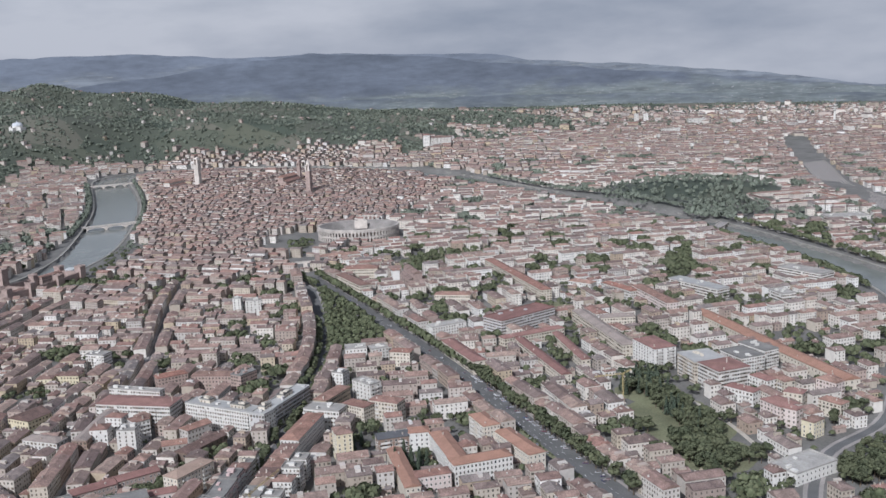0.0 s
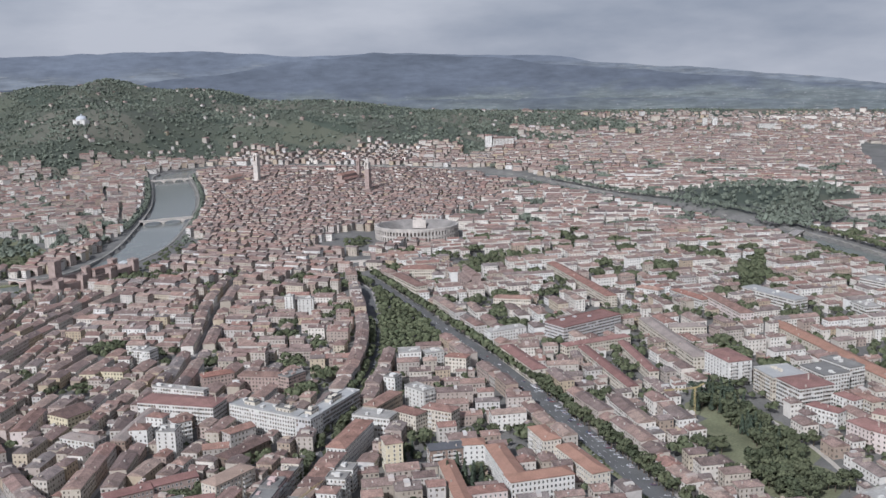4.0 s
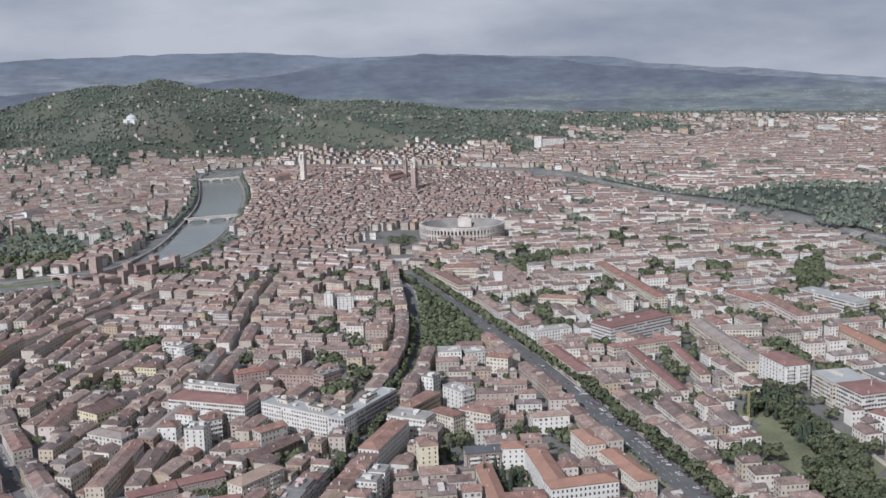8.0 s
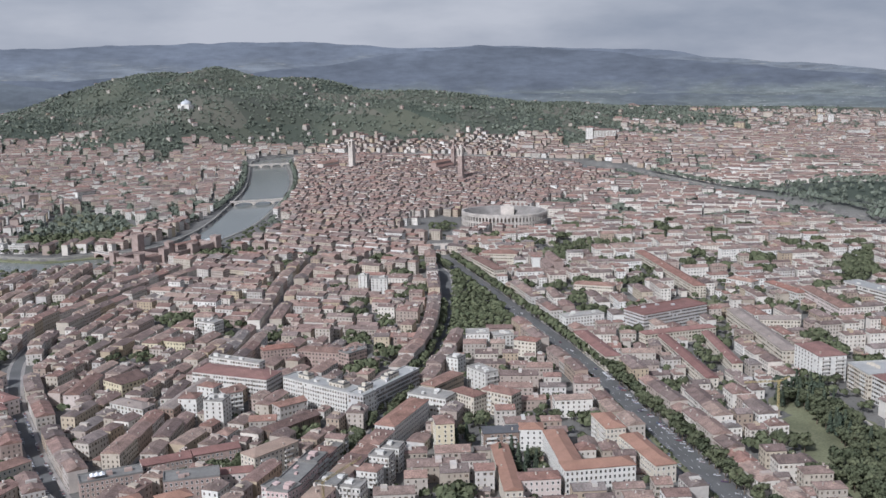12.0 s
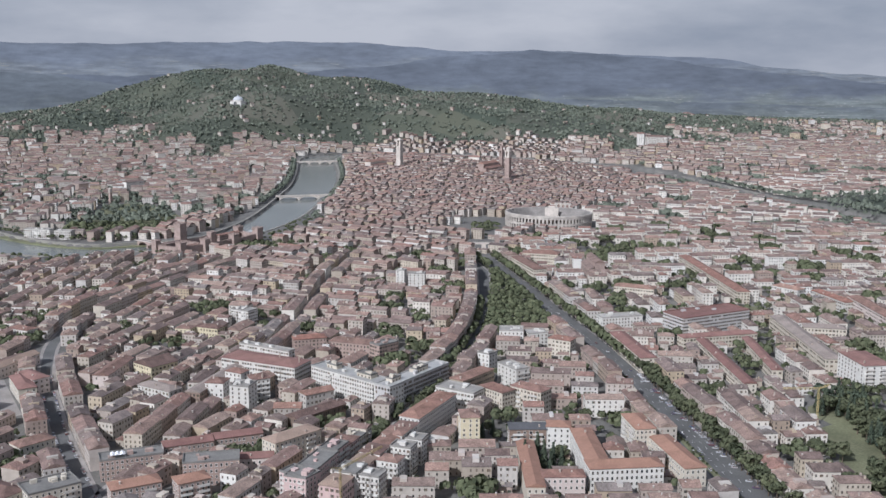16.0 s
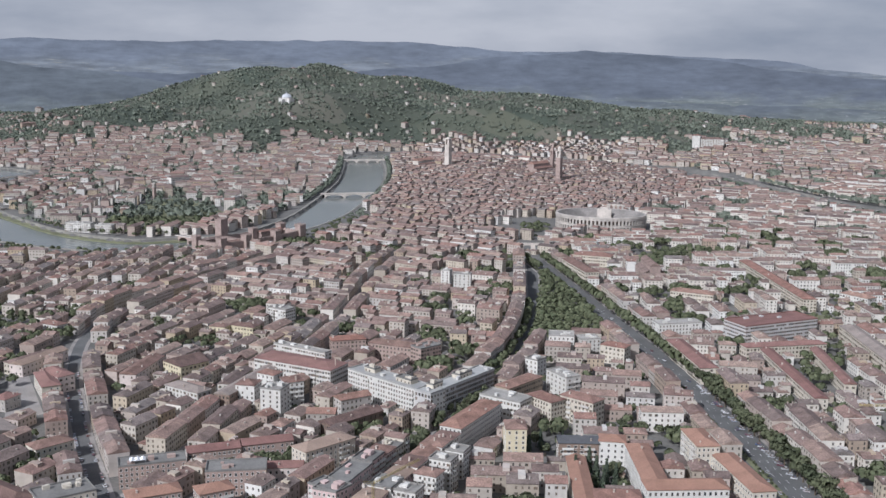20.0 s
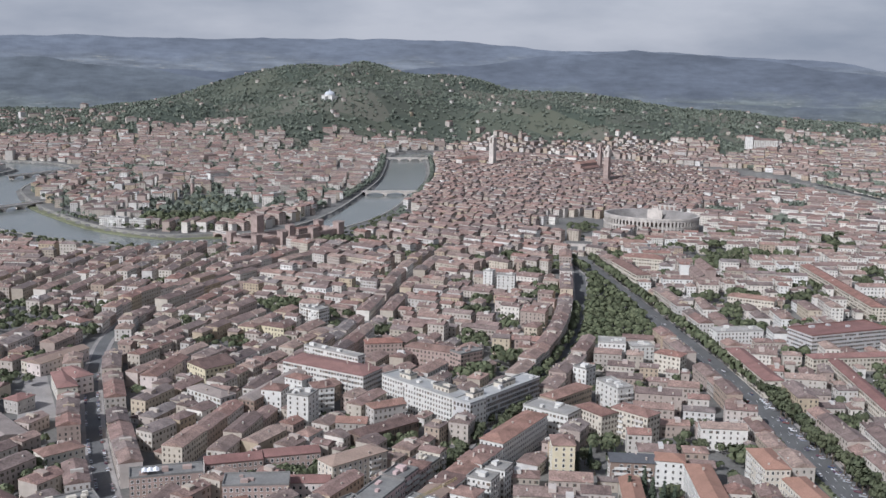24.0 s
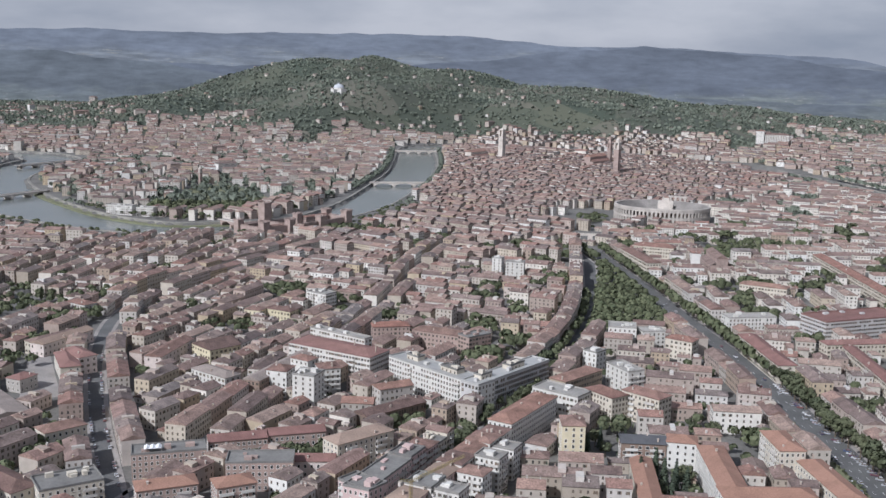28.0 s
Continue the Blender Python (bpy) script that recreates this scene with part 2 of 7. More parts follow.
def roof_geo(w, d, h, kind, pitch=0.36, over=0.55, thick=0.28):
    """A tiled roof over a w x d box whose eaves lie at h: hip, gable or lean."""
    g = Geo()
    a, b = w / 2 + over, d / 2 + over
    z0, z1 = h, h + thick
    g_v = [(-a, -b, z0), (a, -b, z0), (a, b, z0), (-a, b, z0), (-a, -b, z1), (a, -b, z1), (a, b, z1), (-a, b, z1)]
    f = [(0, 1, 5, 4), (1, 2, 6, 5), (2, 3, 7, 6), (3, 0, 4, 7), (3, 2, 1, 0)]
    along = w >= d or kind == "row"
    if kind == "row":          # one of a closed row: the ridge runs on into the next house
        a = w / 2 + 0.06
        g_v = [(math.copysign(a, p[0]), p[1], p[2]) for p in g_v]
    half = b if along else a
    rise = half * pitch
    if kind == "lean":
        g_v[6] = (a, b, z1 + b * pitch * 1.4)
        g_v[7] = (-a, b, z1 + b * pitch * 1.4)
        f.append((4, 5, 6, 7))
        return g.add(g_v, f)
    inset = 0.0 if kind in ("gable", "row") else min(half, (a if along else b) * 0.98)
    if along:
        g_v += [(-a + inset, 0, z1 + rise), (a - inset, 0, z1 + rise)]
        f += [(4, 5, 9, 8), (6, 7, 8, 9), (5, 6, 9), (7, 4, 8)]
    else:
        g_v += [(0, -b + inset, z1 + rise), (0, b - inset, z1 + rise)]
        f += [(5, 6, 9, 8), (7, 4, 8, 9), (4, 5, 8), (6, 7, 9)]
    return g.add(g_v, f)


def windows_geo(g, w, d, h, rng, floors=None, bay=3.1, ww=1.15, wh=1.7, sides="nsew", ground=3.6, shutter=0.4, out=0.09, thin=False):
    """Rows of panes (0) and shutters (1), each a small proud block, on the sides of a w x d x h box."""
    if floors is None:
        floors = max(1, int((h - ground) / 3.15) + 1)
    step = (h - 0.6) / floors
    for side in sides:
        run = w if side in "ns" else d
        n = max(1, int((run - 1.0) / bay))
        for k in range(n):
            c = (k + 0.5) * run / n - run / 2
            for j in range(floors):
                z = j * step + (step - wh) * 0.55
                if rng.random() < 0.06:
                    continue
                pieces = [(c - ww / 2, c + ww / 2, 0)]
                if rng.random() < shutter:
                    pieces += [(c - ww / 2 - 0.5, c - ww / 2, 1), (c + ww / 2, c + ww / 2 + 0.5, 1)]
                for p, q, m in pieces:
                    o = out if m == 0 else out + 0.03
                    if thin:          # far houses: the outer face alone
                        y0, x0 = d / 2 + o, w / 2 + o
                        if side == "s":
                            g.add([(p, -y0, z), (q, -y0, z), (q, -y0, z + wh), (p, -y0, z + wh)], [(0, 1, 2, 3)], m)
                        elif side == "n":
                            g.add([(p, y0, z), (q, y0, z), (q, y0, z + wh), (p, y0, z + wh)], [(3, 2, 1, 0)], m)
                        elif side == "w":
                            g.add([(-x0, p, z), (-x0, q, z), (-x0, q, z + wh), (-x0, p, z + wh)], [(3, 2, 1, 0)], m)
                        else:
                            g.add([(x0, p, z), (x0, q, z), (x0, q, z + wh), (x0, p, z + wh)], [(0, 1, 2, 3)], m)
                        continue
                    if side == "s":
                        g.quadbox(p, -d / 2 - o, z, q, -d / 2 + 0.02, z + wh, k=m)
                    elif side == "n":
                        g.quadbox(p, d / 2 - 0.02, z, q, d / 2 + o, z + wh, k=m)
                    elif side == "w":
                        g.quadbox(-w / 2 - o, p, z, -w / 2 + 0.02, q, z + wh, k=m)
                    else:
                        g.quadbox(w / 2 - 0.02, p, z, w / 2 + o, q, z + wh, k=m)
    return g


def chimneys_geo(g, w, d, h, rng, n, cap=None):
    for _ in range(n):
        x, y = rng.uniform(-w / 2 + 1, w / 2 - 1), rng.uniform(-d / 2 + 1, d / 2 - 1)
        s = rng.uniform(0.3, 0.5)
        half = min(w, d) / 2
        near = (half - abs(y if w >= d else x)) * 0.36
        top = h + 0.3 + near + rng.uniform(0.8, 1.5)
        g.quadbox(x - s, y - s, h - 0.2, x + s, y + s, top)
        if cap is not None:
            cap.quadbox(x - s - 0.14, y - s - 0.14, top, x + s + 0.14, y + s + 0.14, top + 0.22, bottom=True)
            continue
        g.quadbox(x - s - 0.12, y - s - 0.12, top, x + s + 0.12, y + s + 0.12, top + 0.18, bottom=True)
    return g


# ---- plan ----
CORSO = [(-520, -975), (-481, -878), (-455, -817), (-428, -752), (-389, -663), (-357, -570), (-316, -452), (-250, -256), (-225, -180)]
VALVERDE = [(-700, -775), (-661, -732), (-612, -684), (-582, -651), (-535, -606), (-460, -532), (-385, -435), (-291, -283), (-232, -185)]
ROAD_LEFT = [(-838, -770), (-834, -704), (-830, -600), (-824, -524), (-817, -456), (-806, -394), (-793, -342), (-774, -296), (-751, -256), (-721, -223), (-666, -170), (-590, -105), (-530, -55)]
ROAD_A = [(-860, -745), (-773, -640), (-690, -528), (-640, -470), (-569, -375), (-452, -195), (-353, -60)]
ROAD_E = [(-470, -1075), (-412, -1038), (-340, -1014), (-246, -1013), (-100, -960)]
# the river's middle line with its half width
ADIGE = [(-1050, 1420, 60), (-800, 1265, 55), (-745, 1130, 55), (-800, 990, 55), (-870, 780, 60), (-870, 560, 70), (-830, 400, 62), (-768, 250, 48), (-685, 146, 42), (-600, 130, 34), (-505, 130, 30), (-420, 200, 32), (-335, 300, 38), (-222, 480, 42), (-92, 708, 45), (22, 955, 46), (110, 1165, 44), (180, 1290, 44), (300, 1330, 45), (420, 1230, 45), (560, 1060, 45), (640, 850, 45), (690, 600, 38), (640, 330, 32), (570, 60, 25), (525, -130, 22), (470, -330, 22), (415, -470, 22), (350, -590, 24), (285, -710, 26), (190, -840, 32), (60, -960, 45)]
PARKS = [(-315, -828, 32, 32), (-342, -868, 38, 36), (-372, -912, 40, 38), (-402, -955, 38, 34), (-318, -1052, 80, 26), (-348, -430, 26, 40), (-385, -492, 38, 24), (-318, -368, 16, 30), (-575, 330, 90, 95), (-520, 450, 60, 150), (-40, -230, 60, 40), (20, -255, 45, 30), (-150, -560, 40, 32), (700, -180, 190, 170), (560, -360, 90, 70), (-455, 30, 70, 30), (-85, 40, 26, 22)]
PLAZAS = [(-105, 25, 62), (-50, 105, 42), (-165, -75, 34), (15, 15, 84), (-808, -400, 19), (-801, -372, 17), (-225, -165, 26)]

APEX = (-960.0, -1330.0)


def in_wedge(x, y, a0=-5.0, a1=72.0, near=300.0, far=4700.0):
    dx, dy = x - APEX[0], y - APEX[1]
    r = math.hypot(dx, dy)
    return near < r < far and a0 < math.degrees(math.atan2(dx, dy)) < a1


def seg_dist(px, py, line):
    """Distance from arrays of points to a polyline, and the third value of its rows (a half width) at the nearest place."""
    best = np.full(px.shape, 1e9)
    wide = np.zeros(px.shape)
    for a, b in zip(line[:-1], line[1:]):
        dx, dy = b[0] - a[0], b[1] - a[1]
        t = np.clip(((px - a[0]) * dx + (py - a[1]) * dy) / (dx * dx + dy * dy), 0, 1)
        r = np.hypot(px - a[0] - t * dx, py - a[1] - t * dy)
        nearer = r < best
        best = np.where(nearer, r, best)
        if len(a) > 2:
            wide = np.where(nearer, a[2] + t * (b[2] - a[2]), wide)
    return best, wide


def smooth_line(line, n=6):
    """A rounder polyline through the same places (Catmull-Rom)."""
    p = [np.array(q, float) for q in line]
    p = [2 * p[0] - p[1]] + p + [2 * p[-1] - p[-2]]
    out = []
    for i in range(1, len(p) - 2):
        for k in range(n):
            t = k / n
            out.append(tuple(0.5 * (2 * p[i] + (p[i + 1] - p[i - 1]) * t + (2 * p[i - 1] - 5 * p[i] + 4 * p[i + 1] - p[i + 2]) * t * t + (3 * p[i] - p[i - 1] - 3 * p[i + 1] + p[i + 2]) * t ** 3)))
    out.append(tuple(p[-2]))
    return out


def near_dist(px, py, line, reach=90.0):
    """As seg_dist on a raster grid, but worked out only near the line."""
    best = np.full(px.shape, 1e9)
    wide = np.zeros(px.shape)
    xr, yr = px[0, :], py[:, 0]
    for a, b in zip(line[:-1], line[1:]):
        i0, i1 = np.searchsorted(xr, (min(a[0], b[0]) - reach, max(a[0], b[0]) + reach))
        j0, j1 = np.searchsorted(yr, (min(a[1], b[1]) - reach, max(a[1], b[1]) + reach))
        if i1 <= i0 or j1 <= j0:
            continue
        r, w = seg_dist(px[j0:j1, i0:i1], py[j0:j1, i0:i1], [a, b])
        part = best[j0:j1, i0:i1]
        nearer = r < part
        wide[j0:j1, i0:i1] = np.where(nearer, w, wide[j0:j1, i0:i1])
        best[j0:j1, i0:i1] = np.where(nearer, r, part)
    return best, wide


ADIGE_S = smooth_line(ADIGE, 5)
CORSO_S, VALVERDE_S, ROAD_LEFT_S, ROAD_A_S, ROAD_E_S = (smooth_line(r, 6) for r in (CORSO, VALVERDE, ROAD_LEFT, ROAD_A, ROAD_E))
ROADS_S = [("corso", CORSO_S, 30), ("avenue", VALVERDE_S, 17), ("west_road", ROAD_LEFT_S, 14), ("lane", ROAD_A_S, 9), ("east_road", ROAD_E_S, 12)]

# ---- the lie of the land: flat town, the wooded hill to the north, the plain that climbs to the far ranges ----
RIDGE = [(-900, 2760, 14), (-600, 2700, 38), (-293, 2620, 84), (-94, 2580, 132), (170, 2510, 194), (470, 2440, 228), (720, 2230, 176), (900, 1900, 136), (1105, 1619, 114), (1354, 1428, 94), (1585, 1215, 68), (1800, 1000, 30)]
SPURS = [(75, 1690, 128, 300), (330, 1800, 120, 330), (-330, 2080, 58, 330), (640, 1500, 78, 260), (830, 1330, 62, 230), (980, 1120, 45, 260), (720, -190, 26, 170), (1250, 1500, 40, 330), (250, 2080, 120, 300)]


def lie(x, y):
    """Ground height at arrays of places."""
    x, y = np.asarray(x, float), np.asarray(y, float)
    d, z = seg_dist(x, y, RIDGE)
    h = z * np.exp(-(d / 620.0) ** 2)
    for sx, sy, sz, sr in SPURS:
        h = np.maximum(h, 0.55 * h + sz * np.exp(-((x - sx) ** 2 + (y - sy) ** 2) / sr ** 2) * 0.92)
    h = h + 0.07 * h * (np.sin(x / 83.0 + 1.3 * np.sin(y / 131.0)) + np.sin(y / 97.0 + 1.7 * np.sin(x / 149.0)))
    by_river = seg_dist(x, y, [(-80, 715), (30, 950), (110, 1165), (180, 1290), (300, 1330), (420, 1230), (560, 1060), (640, 850)])[0]
    h = h * np.clip((by_river - 75.0) / 240.0, 0, 1)
    r = np.hypot(x - APEX[0], y - APEX[1])
    up = np.clip((r - 3300.0) / 1450.0, 0, 1)
    az = np.degrees(np.arctan2(x - APEX[0], y - APEX[1]))
    rise = np.interp(az, [-90, 8, 24, 40, 54, 62, 70], [36, 36, 60, 46, 20, 10, 5])
    h = np.maximum(h, rise * up ** 1.25 * (1 + 0.10 * np.sin(x / 211.0 + 0.8 * np.sin(y / 177.0))))
    return np.where(h < 0.6, 0.0, h)


LX, LY, LS = -1800.0, -1800.0, 20.0
lie_grid = lie(*np.meshgrid(LX + LS * np.arange(300), LY + LS * np.arange(285))).tolist()


def lie1(x, y):
    """Ground height at one place, from a grid of twenty metres."""
    u, v = (x - LX) / LS, (y - LY) / LS
    i, j = int(u), int(v)
    if not (0 <= i < 299 and 0 <= j < 284):
        return 0.0
    u, v = u - i, v - j
    a, b = lie_grid[j], lie_grid[j + 1]
    return (a[i] * (1 - u) + a[i + 1] * u) * (1 - v) + (b[i] * (1 - u) + b[i + 1] * u) * v


xs = np.concatenate([np.arange(-5600, -1200, 110), np.arange(-1200, 1000, 10), np.arange(1000, 3960, 37)])
ys = np.concatenate([np.arange(-6000, -1300, 110), np.arange(-1300, 1500, 10), np.arange(1500, 3640, 29)])
gx, gy = np.meshgrid(xs, ys)
rd, rw = near_dist(gx, gy, ADIGE_S)
gz = lie(gx, gy)
gz = np.where(rd < rw - 1, -7.0, gz)


def grid_mesh(name, gx, gy, gz, mats):
    r, c = gx.shape
    co = np.stack([gx, gy, gz], -1).reshape(-1, 3)
    i = np.arange((r - 1) * (c - 1))
    a = (i // (c - 1)) * c + i % (c - 1)
    quads = np.stack([a, a + 1, a + c + 1, a + c], 1).astype(np.int32)
    me = bpy.data.meshes.new(name)
    me.vertices.add(len(co))
    me.vertices.foreach_set("co", co.ravel())
    me.loops.add(quads.size)
    me.loops.foreach_set("vertex_index", quads.ravel())
    me.polygons.add(len(quads))
    me.polygons.foreach_set("loop_start", np.arange(0, quads.size, 4, dtype=np.int32))
    me.update()
    me.validate()
    for m in mats:
        me.materials.append(m)
    return me


def ground_material():
    """Paved town ground, and fields, meadows and scrub where the land climbs or lies beyond the town."""
    m = surface("town_ground_and_fields", [(0.11, 0.105, 0.095), (0.19, 0.18, 0.165)], "", 0.95, (0.4, 0.2), (0.03, 0.25), 0.2)
    nt = m.node_tree
    n, l = nt.nodes, nt.links
    b = n["Principled BSDF"]
    town = b.inputs["Base Color"].links[0].from_socket
    geo = n.new("ShaderNodeNewGeometry")
    sep = n.new("ShaderNodeSeparateXYZ")
    l.new(geo.outputs["Position"], sep.inputs[0])
    vor = n.new("ShaderNodeTexVoronoi")
    vor.inputs["Scale"].default_value = 0.0065
    l.new(geo.outputs["Position"], vor.inputs["Vector"])
    fields = ramp_node(nt, [(0.06, 0.072, 0.054), (0.07, 0.08, 0.06), (0.10, 0.104, 0.074), (0.064, 0.074, 0.056), (0.145, 0.135, 0.105), (0.068, 0.077, 0.058)])
    sepc = n.new("ShaderNodeSeparateColor")
    l.new(vor.outputs["Color"], sepc.inputs[0])
    l.new(sepc.outputs[0], fields.inputs["Fac"])
    mr = n.new("ShaderNodeMapRange")
    mr.inputs["From Min"].default_value, mr.inputs["From Max"].default_value = 3.0, 14.0
    l.new(sep.outputs["Z"], mr.inputs["Value"])
    mix = n.new("ShaderNodeMixRGB")
    l.new(mr.outputs["Result"], mix.inputs[0])
    l.new(town, mix.inputs[1])
    l.new(fields.outputs["Color"], mix.inputs[2])
    l.new(mix.outputs["Color"], b.inputs["Base Color"])
    return m


M["ground"] = ground_material()
ground_ob = new("ground", grid_mesh("ground", gx, gy, gz, [M["ground"]]))
ground_ob.data.polygons.foreach_set("use_smooth", [True] * len(ground_ob.data.polygons))
tagged(ground_ob, "paved town ground rising into wooded hills and fields", "ground", kind="structure")


def ribbon(line, half, z, close=False):
    """A flat band of a given half width along a line, as geometry."""
    g = Geo()
    pts = [np.array(p[:2], float) for p in line]
    v = []
    for i, p in enumerate(pts):
        a, b = pts[max(0, i - 1)], pts[min(len(pts) - 1, i + 1)]
        t = (b - a) / np.linalg.norm(b - a)
        nrm = np.array([-t[1], t[0]])
        hw = half if not callable(half) else half(i)
        for s in (1, -1):
            q = p + nrm * hw * s
            v.append((q[0], q[1], z))
    f = [(2 * i + 1, 2 * i + 3, 2 * i + 2, 2 * i) for i in range(len(pts) - 1)]
    return g.add(v, f)


def offset_line(line, off):
    pts = [np.array(p[:2], float) for p in line]
    out = []
    for i, p in enumerate(pts):
        a, b = pts[max(0, i - 1)], pts[min(len(pts) - 1, i + 1)]
        t = (b - a) / np.linalg.norm(b - a)
        o = off if not callable(off) else off(i)
        out.append((p[0] - t[1] * o, p[1] + t[0] * o))
    return out


def wall_along(line, z0, z1, thick):
    """A wall of a given thickness along a line."""
    g = Geo()
    a, b = offset_line(line, thick / 2), offset_line(line, -thick / 2)
    v = []
    for p, q in zip(a, b):
        v += [(*p, z0), (*p, z1), (*q, z1), (*q, z0)]
    f = []
    for i in range(len(line) - 1):
        n = 4 * i
        for k in range(3):
            f.append((n + k, n + k + 1, n + k + 5, n + k + 4))
    f += [(0, 3, 2, 1), (4 * len(line) - 4, 4 * len(line) - 3, 4 * len(line) - 2, 4 * len(line) - 1)]
    return g.add(v, f)


M["gravel_path"] = surface("pale_gravel", [(0.36, 0.32, 0.27), (0.45, 0.41, 0.35)], "", 0.95, (1.0, 0.15), (0.1, 0.15), 0.2)
M["quay"] = surface("weathered_quay_stone", [(0.20, 0.19, 0.165), (0.30, 0.28, 0.25)], "", 0.9, (0.5, 0.2), (0.05, 0.25), 0.3)
river = new("water", ribbon(ADIGE_S, lambda i: ADIGE_S[i][2] + 4, -4.2).mesh("water", M["water"]))
tagged(river, "grey-green river water flowing between stone embankments", "water", kind="structure")
for side in (1, -1):
    quay = new("embankment", wall_along(offset_line(ADIGE_S, lambda i: side * (ADIGE_S[i][2] + 4)), -7.5, 0.9, 4.0).mesh("embankment", M["quay"]))
    tagged(quay, "pale stone river embankment wall", "embankment", kind="structure")

bank_line = [p for p in ADIGE_S if -900 < p[0] < -560 and 100 < p[1] < 620]
verge = new("river_bank", wall_along(offset_line(bank_line, lambda i: bank_line[i][2] - 2), -6, -2.6, 15).mesh("river_bank", M["grass"]))
tagged(verge, "green grassed river bank below the embankment", "bank", kind="structure")
M["ballast"] = surface("railway_ballast", [(0.27, 0.24, 0.215), (0.35, 0.315, 0.285)], "", 0.95, (0.6, 0.2), (0.05, 0.2), 0.2)
rail_line = smooth_line([(700, -640), (929, -401), (1010, -330), (1250, -170), (1508, 9), (1800, 190)], 6)
rail = new("railway", wall_along(rail_line, -0.5, 0.5, 56).mesh("railway", M["ballast"]))
tagged(rail, "broad railway yard of brown ballast with many tracks", "railway", kind="structure")
for k in range(9):
    tr = new("railway_track", wall_along(offset_line(rail_line, -24 + 6.0 * k), 0.4, 0.66, 1.5).mesh("railway_track", M["asphalt"]))
    tagged(tr, "steel railway track on ballast", "railway track", kind="structure")

# ---- roads ----
for name, line, wide in ROADS_S:
    road = new("road", ribbon(line, wide / 2 - 2.4, 0.08).mesh("road", M["asphalt"]))
    tagged(road, "grey asphalt street between rows of houses", "road", kind="structure")
    for s in (1, -1):
        pv = new("pavement", wall_along(offset_line(line, s * (wide / 2 - 0.9)), -0.2, 0.2, 3.0).mesh("pavement", M["pavement"]))
        tagged(pv, "raised stone pavement along the street", "pavement", kind="structure")

# ---- occupancy of the plan, in cells of two metres ----
OX, OY, ON = -1300, -1300, 1700
cx, cy = np.meshgrid(OX + 1 + 2 * np.arange(ON), OY + 1 + 2 * np.arange(ON))
taken = np.zeros((ON, ON), bool)
for name, line, wide in ROADS_S:
    taken |= near_dist(cx, cy, line, 40.0)[0] < wide / 2 + 0.5
rd, rw = near_dist(cx, cy, ADIGE_S)
taken |= rd < rw + 20
shore = np.interp(cx, [-920, -870, -830, -765, -690, -600, -505, -420, -335, -215], [900, 560, 400, 260, 155, 125, 130, 200, 290, 470])
taken |= (cx < -250) & (cy < shore) & (rd < rw + 62)
taken |= near_dist(cx, cy, rail_line, 60.0)[0] < 32
park_mask = np.zeros((ON, ON), bool)
for px_, py_, ra, rb in PARKS:
    park_mask |= ((cx - px_) / ra) ** 2 + ((cy - py_) / rb) ** 2 < 1
taken |= park_mask
# the planted square between the boulevard and the avenue
tri_a = np.interp(cy, [p[1] for p in VALVERDE], [p[0] for p in VALVERDE])
tri_b = np.interp(cy, [p[1] for p in CORSO], [p[0] for p in CORSO])
square = (cy > -515) & (cy < -225) & (cx > tri_a + 11) & (cx < tri_b - 17)
taken |= square
GARDENS = [(-131, -451, 28), (-62, -556, 16), (-103, -620, 22), (-99, -652, 22), (-79, -675, 22), (9, -704, 26), (4, -743, 30), (-244, -687, 14), (-297, -714, 12), (-285, -828, 40), (-268, -798, 20), (-80, -852, 40), (-104, -765, 24), (-252, -479, 14), (-64, -486, 12), (-201, -704, 14), (-221, -649, 14), (-124, -443, 26), (-225, -455, 9), (-407, -383, 8), (-419, -87, 22), (-363, -60, 20), (-432, -10, 14)]
GARDENS += [(-570, -800, 18), (-578, -742, 24), (-508, -742, 22), (-470, -640, 24), (-425, -640, 16), (-735, -690, 14), (-705, -690, 14), (-640, -690, 14), (-715, -405, 26), (-600, -345, 20), (-290, -690, 18), (-255, -665, 14), (-850, -260, 40), (-430, -250, 14)]
GARDENS += [(-548, -6, 12), (-339, -82, 8), (-724, -335, 16), (-640, -289, 20), (-616, -288, 10), (-723, -139, 14), (-786, -239, 18), (-842, -400, 22), (-731, -692, 16), (-659, -663, 10), (-358, -296, 8), (-256, -171, 10), (-574, -415, 9), (-110, 16, 14), (-868, -289, 26), (-873, -447, 20), (-858, -618, 14), (-861, -199, 24), (-627, -21, 14), (-523, 54, 14), (-414, -3, 22), (-68, -158, 26), (-235, -467, 9), (-76, -412, 26)]
for px_, py_, ra in GARDENS:
    taken |= (cx - px_) ** 2 + (cy - py_) ** 2 < (0.7 * ra) ** 2
for px_, py_, ra in PLAZAS:
    taken |= (cx - px_) ** 2 + (cy - py_) ** 2 < ra * ra


def cells(x, y, w, d, rot, grow=0.0):
    c, s = math.cos(rot), math.sin(rot)
    nu, nv = max(2, int((w + 2 * grow) / 1.6)), max(2, int((d + 2 * grow) / 1.6))
    u, v = np.meshgrid(np.linspace(-w / 2 - grow, w / 2 + grow, nu), np.linspace(-d / 2 - grow, d / 2 + grow, nv))
    ix = ((x + c * u - s * v - OX) / 2).astype(int).ravel()
    iy = ((y + s * u + c * v - OY) / 2).astype(int).ravel()
    ok = (ix >= 0) & (ix < ON) & (iy >= 0) & (iy < ON)
    return iy[ok], ix[ok]


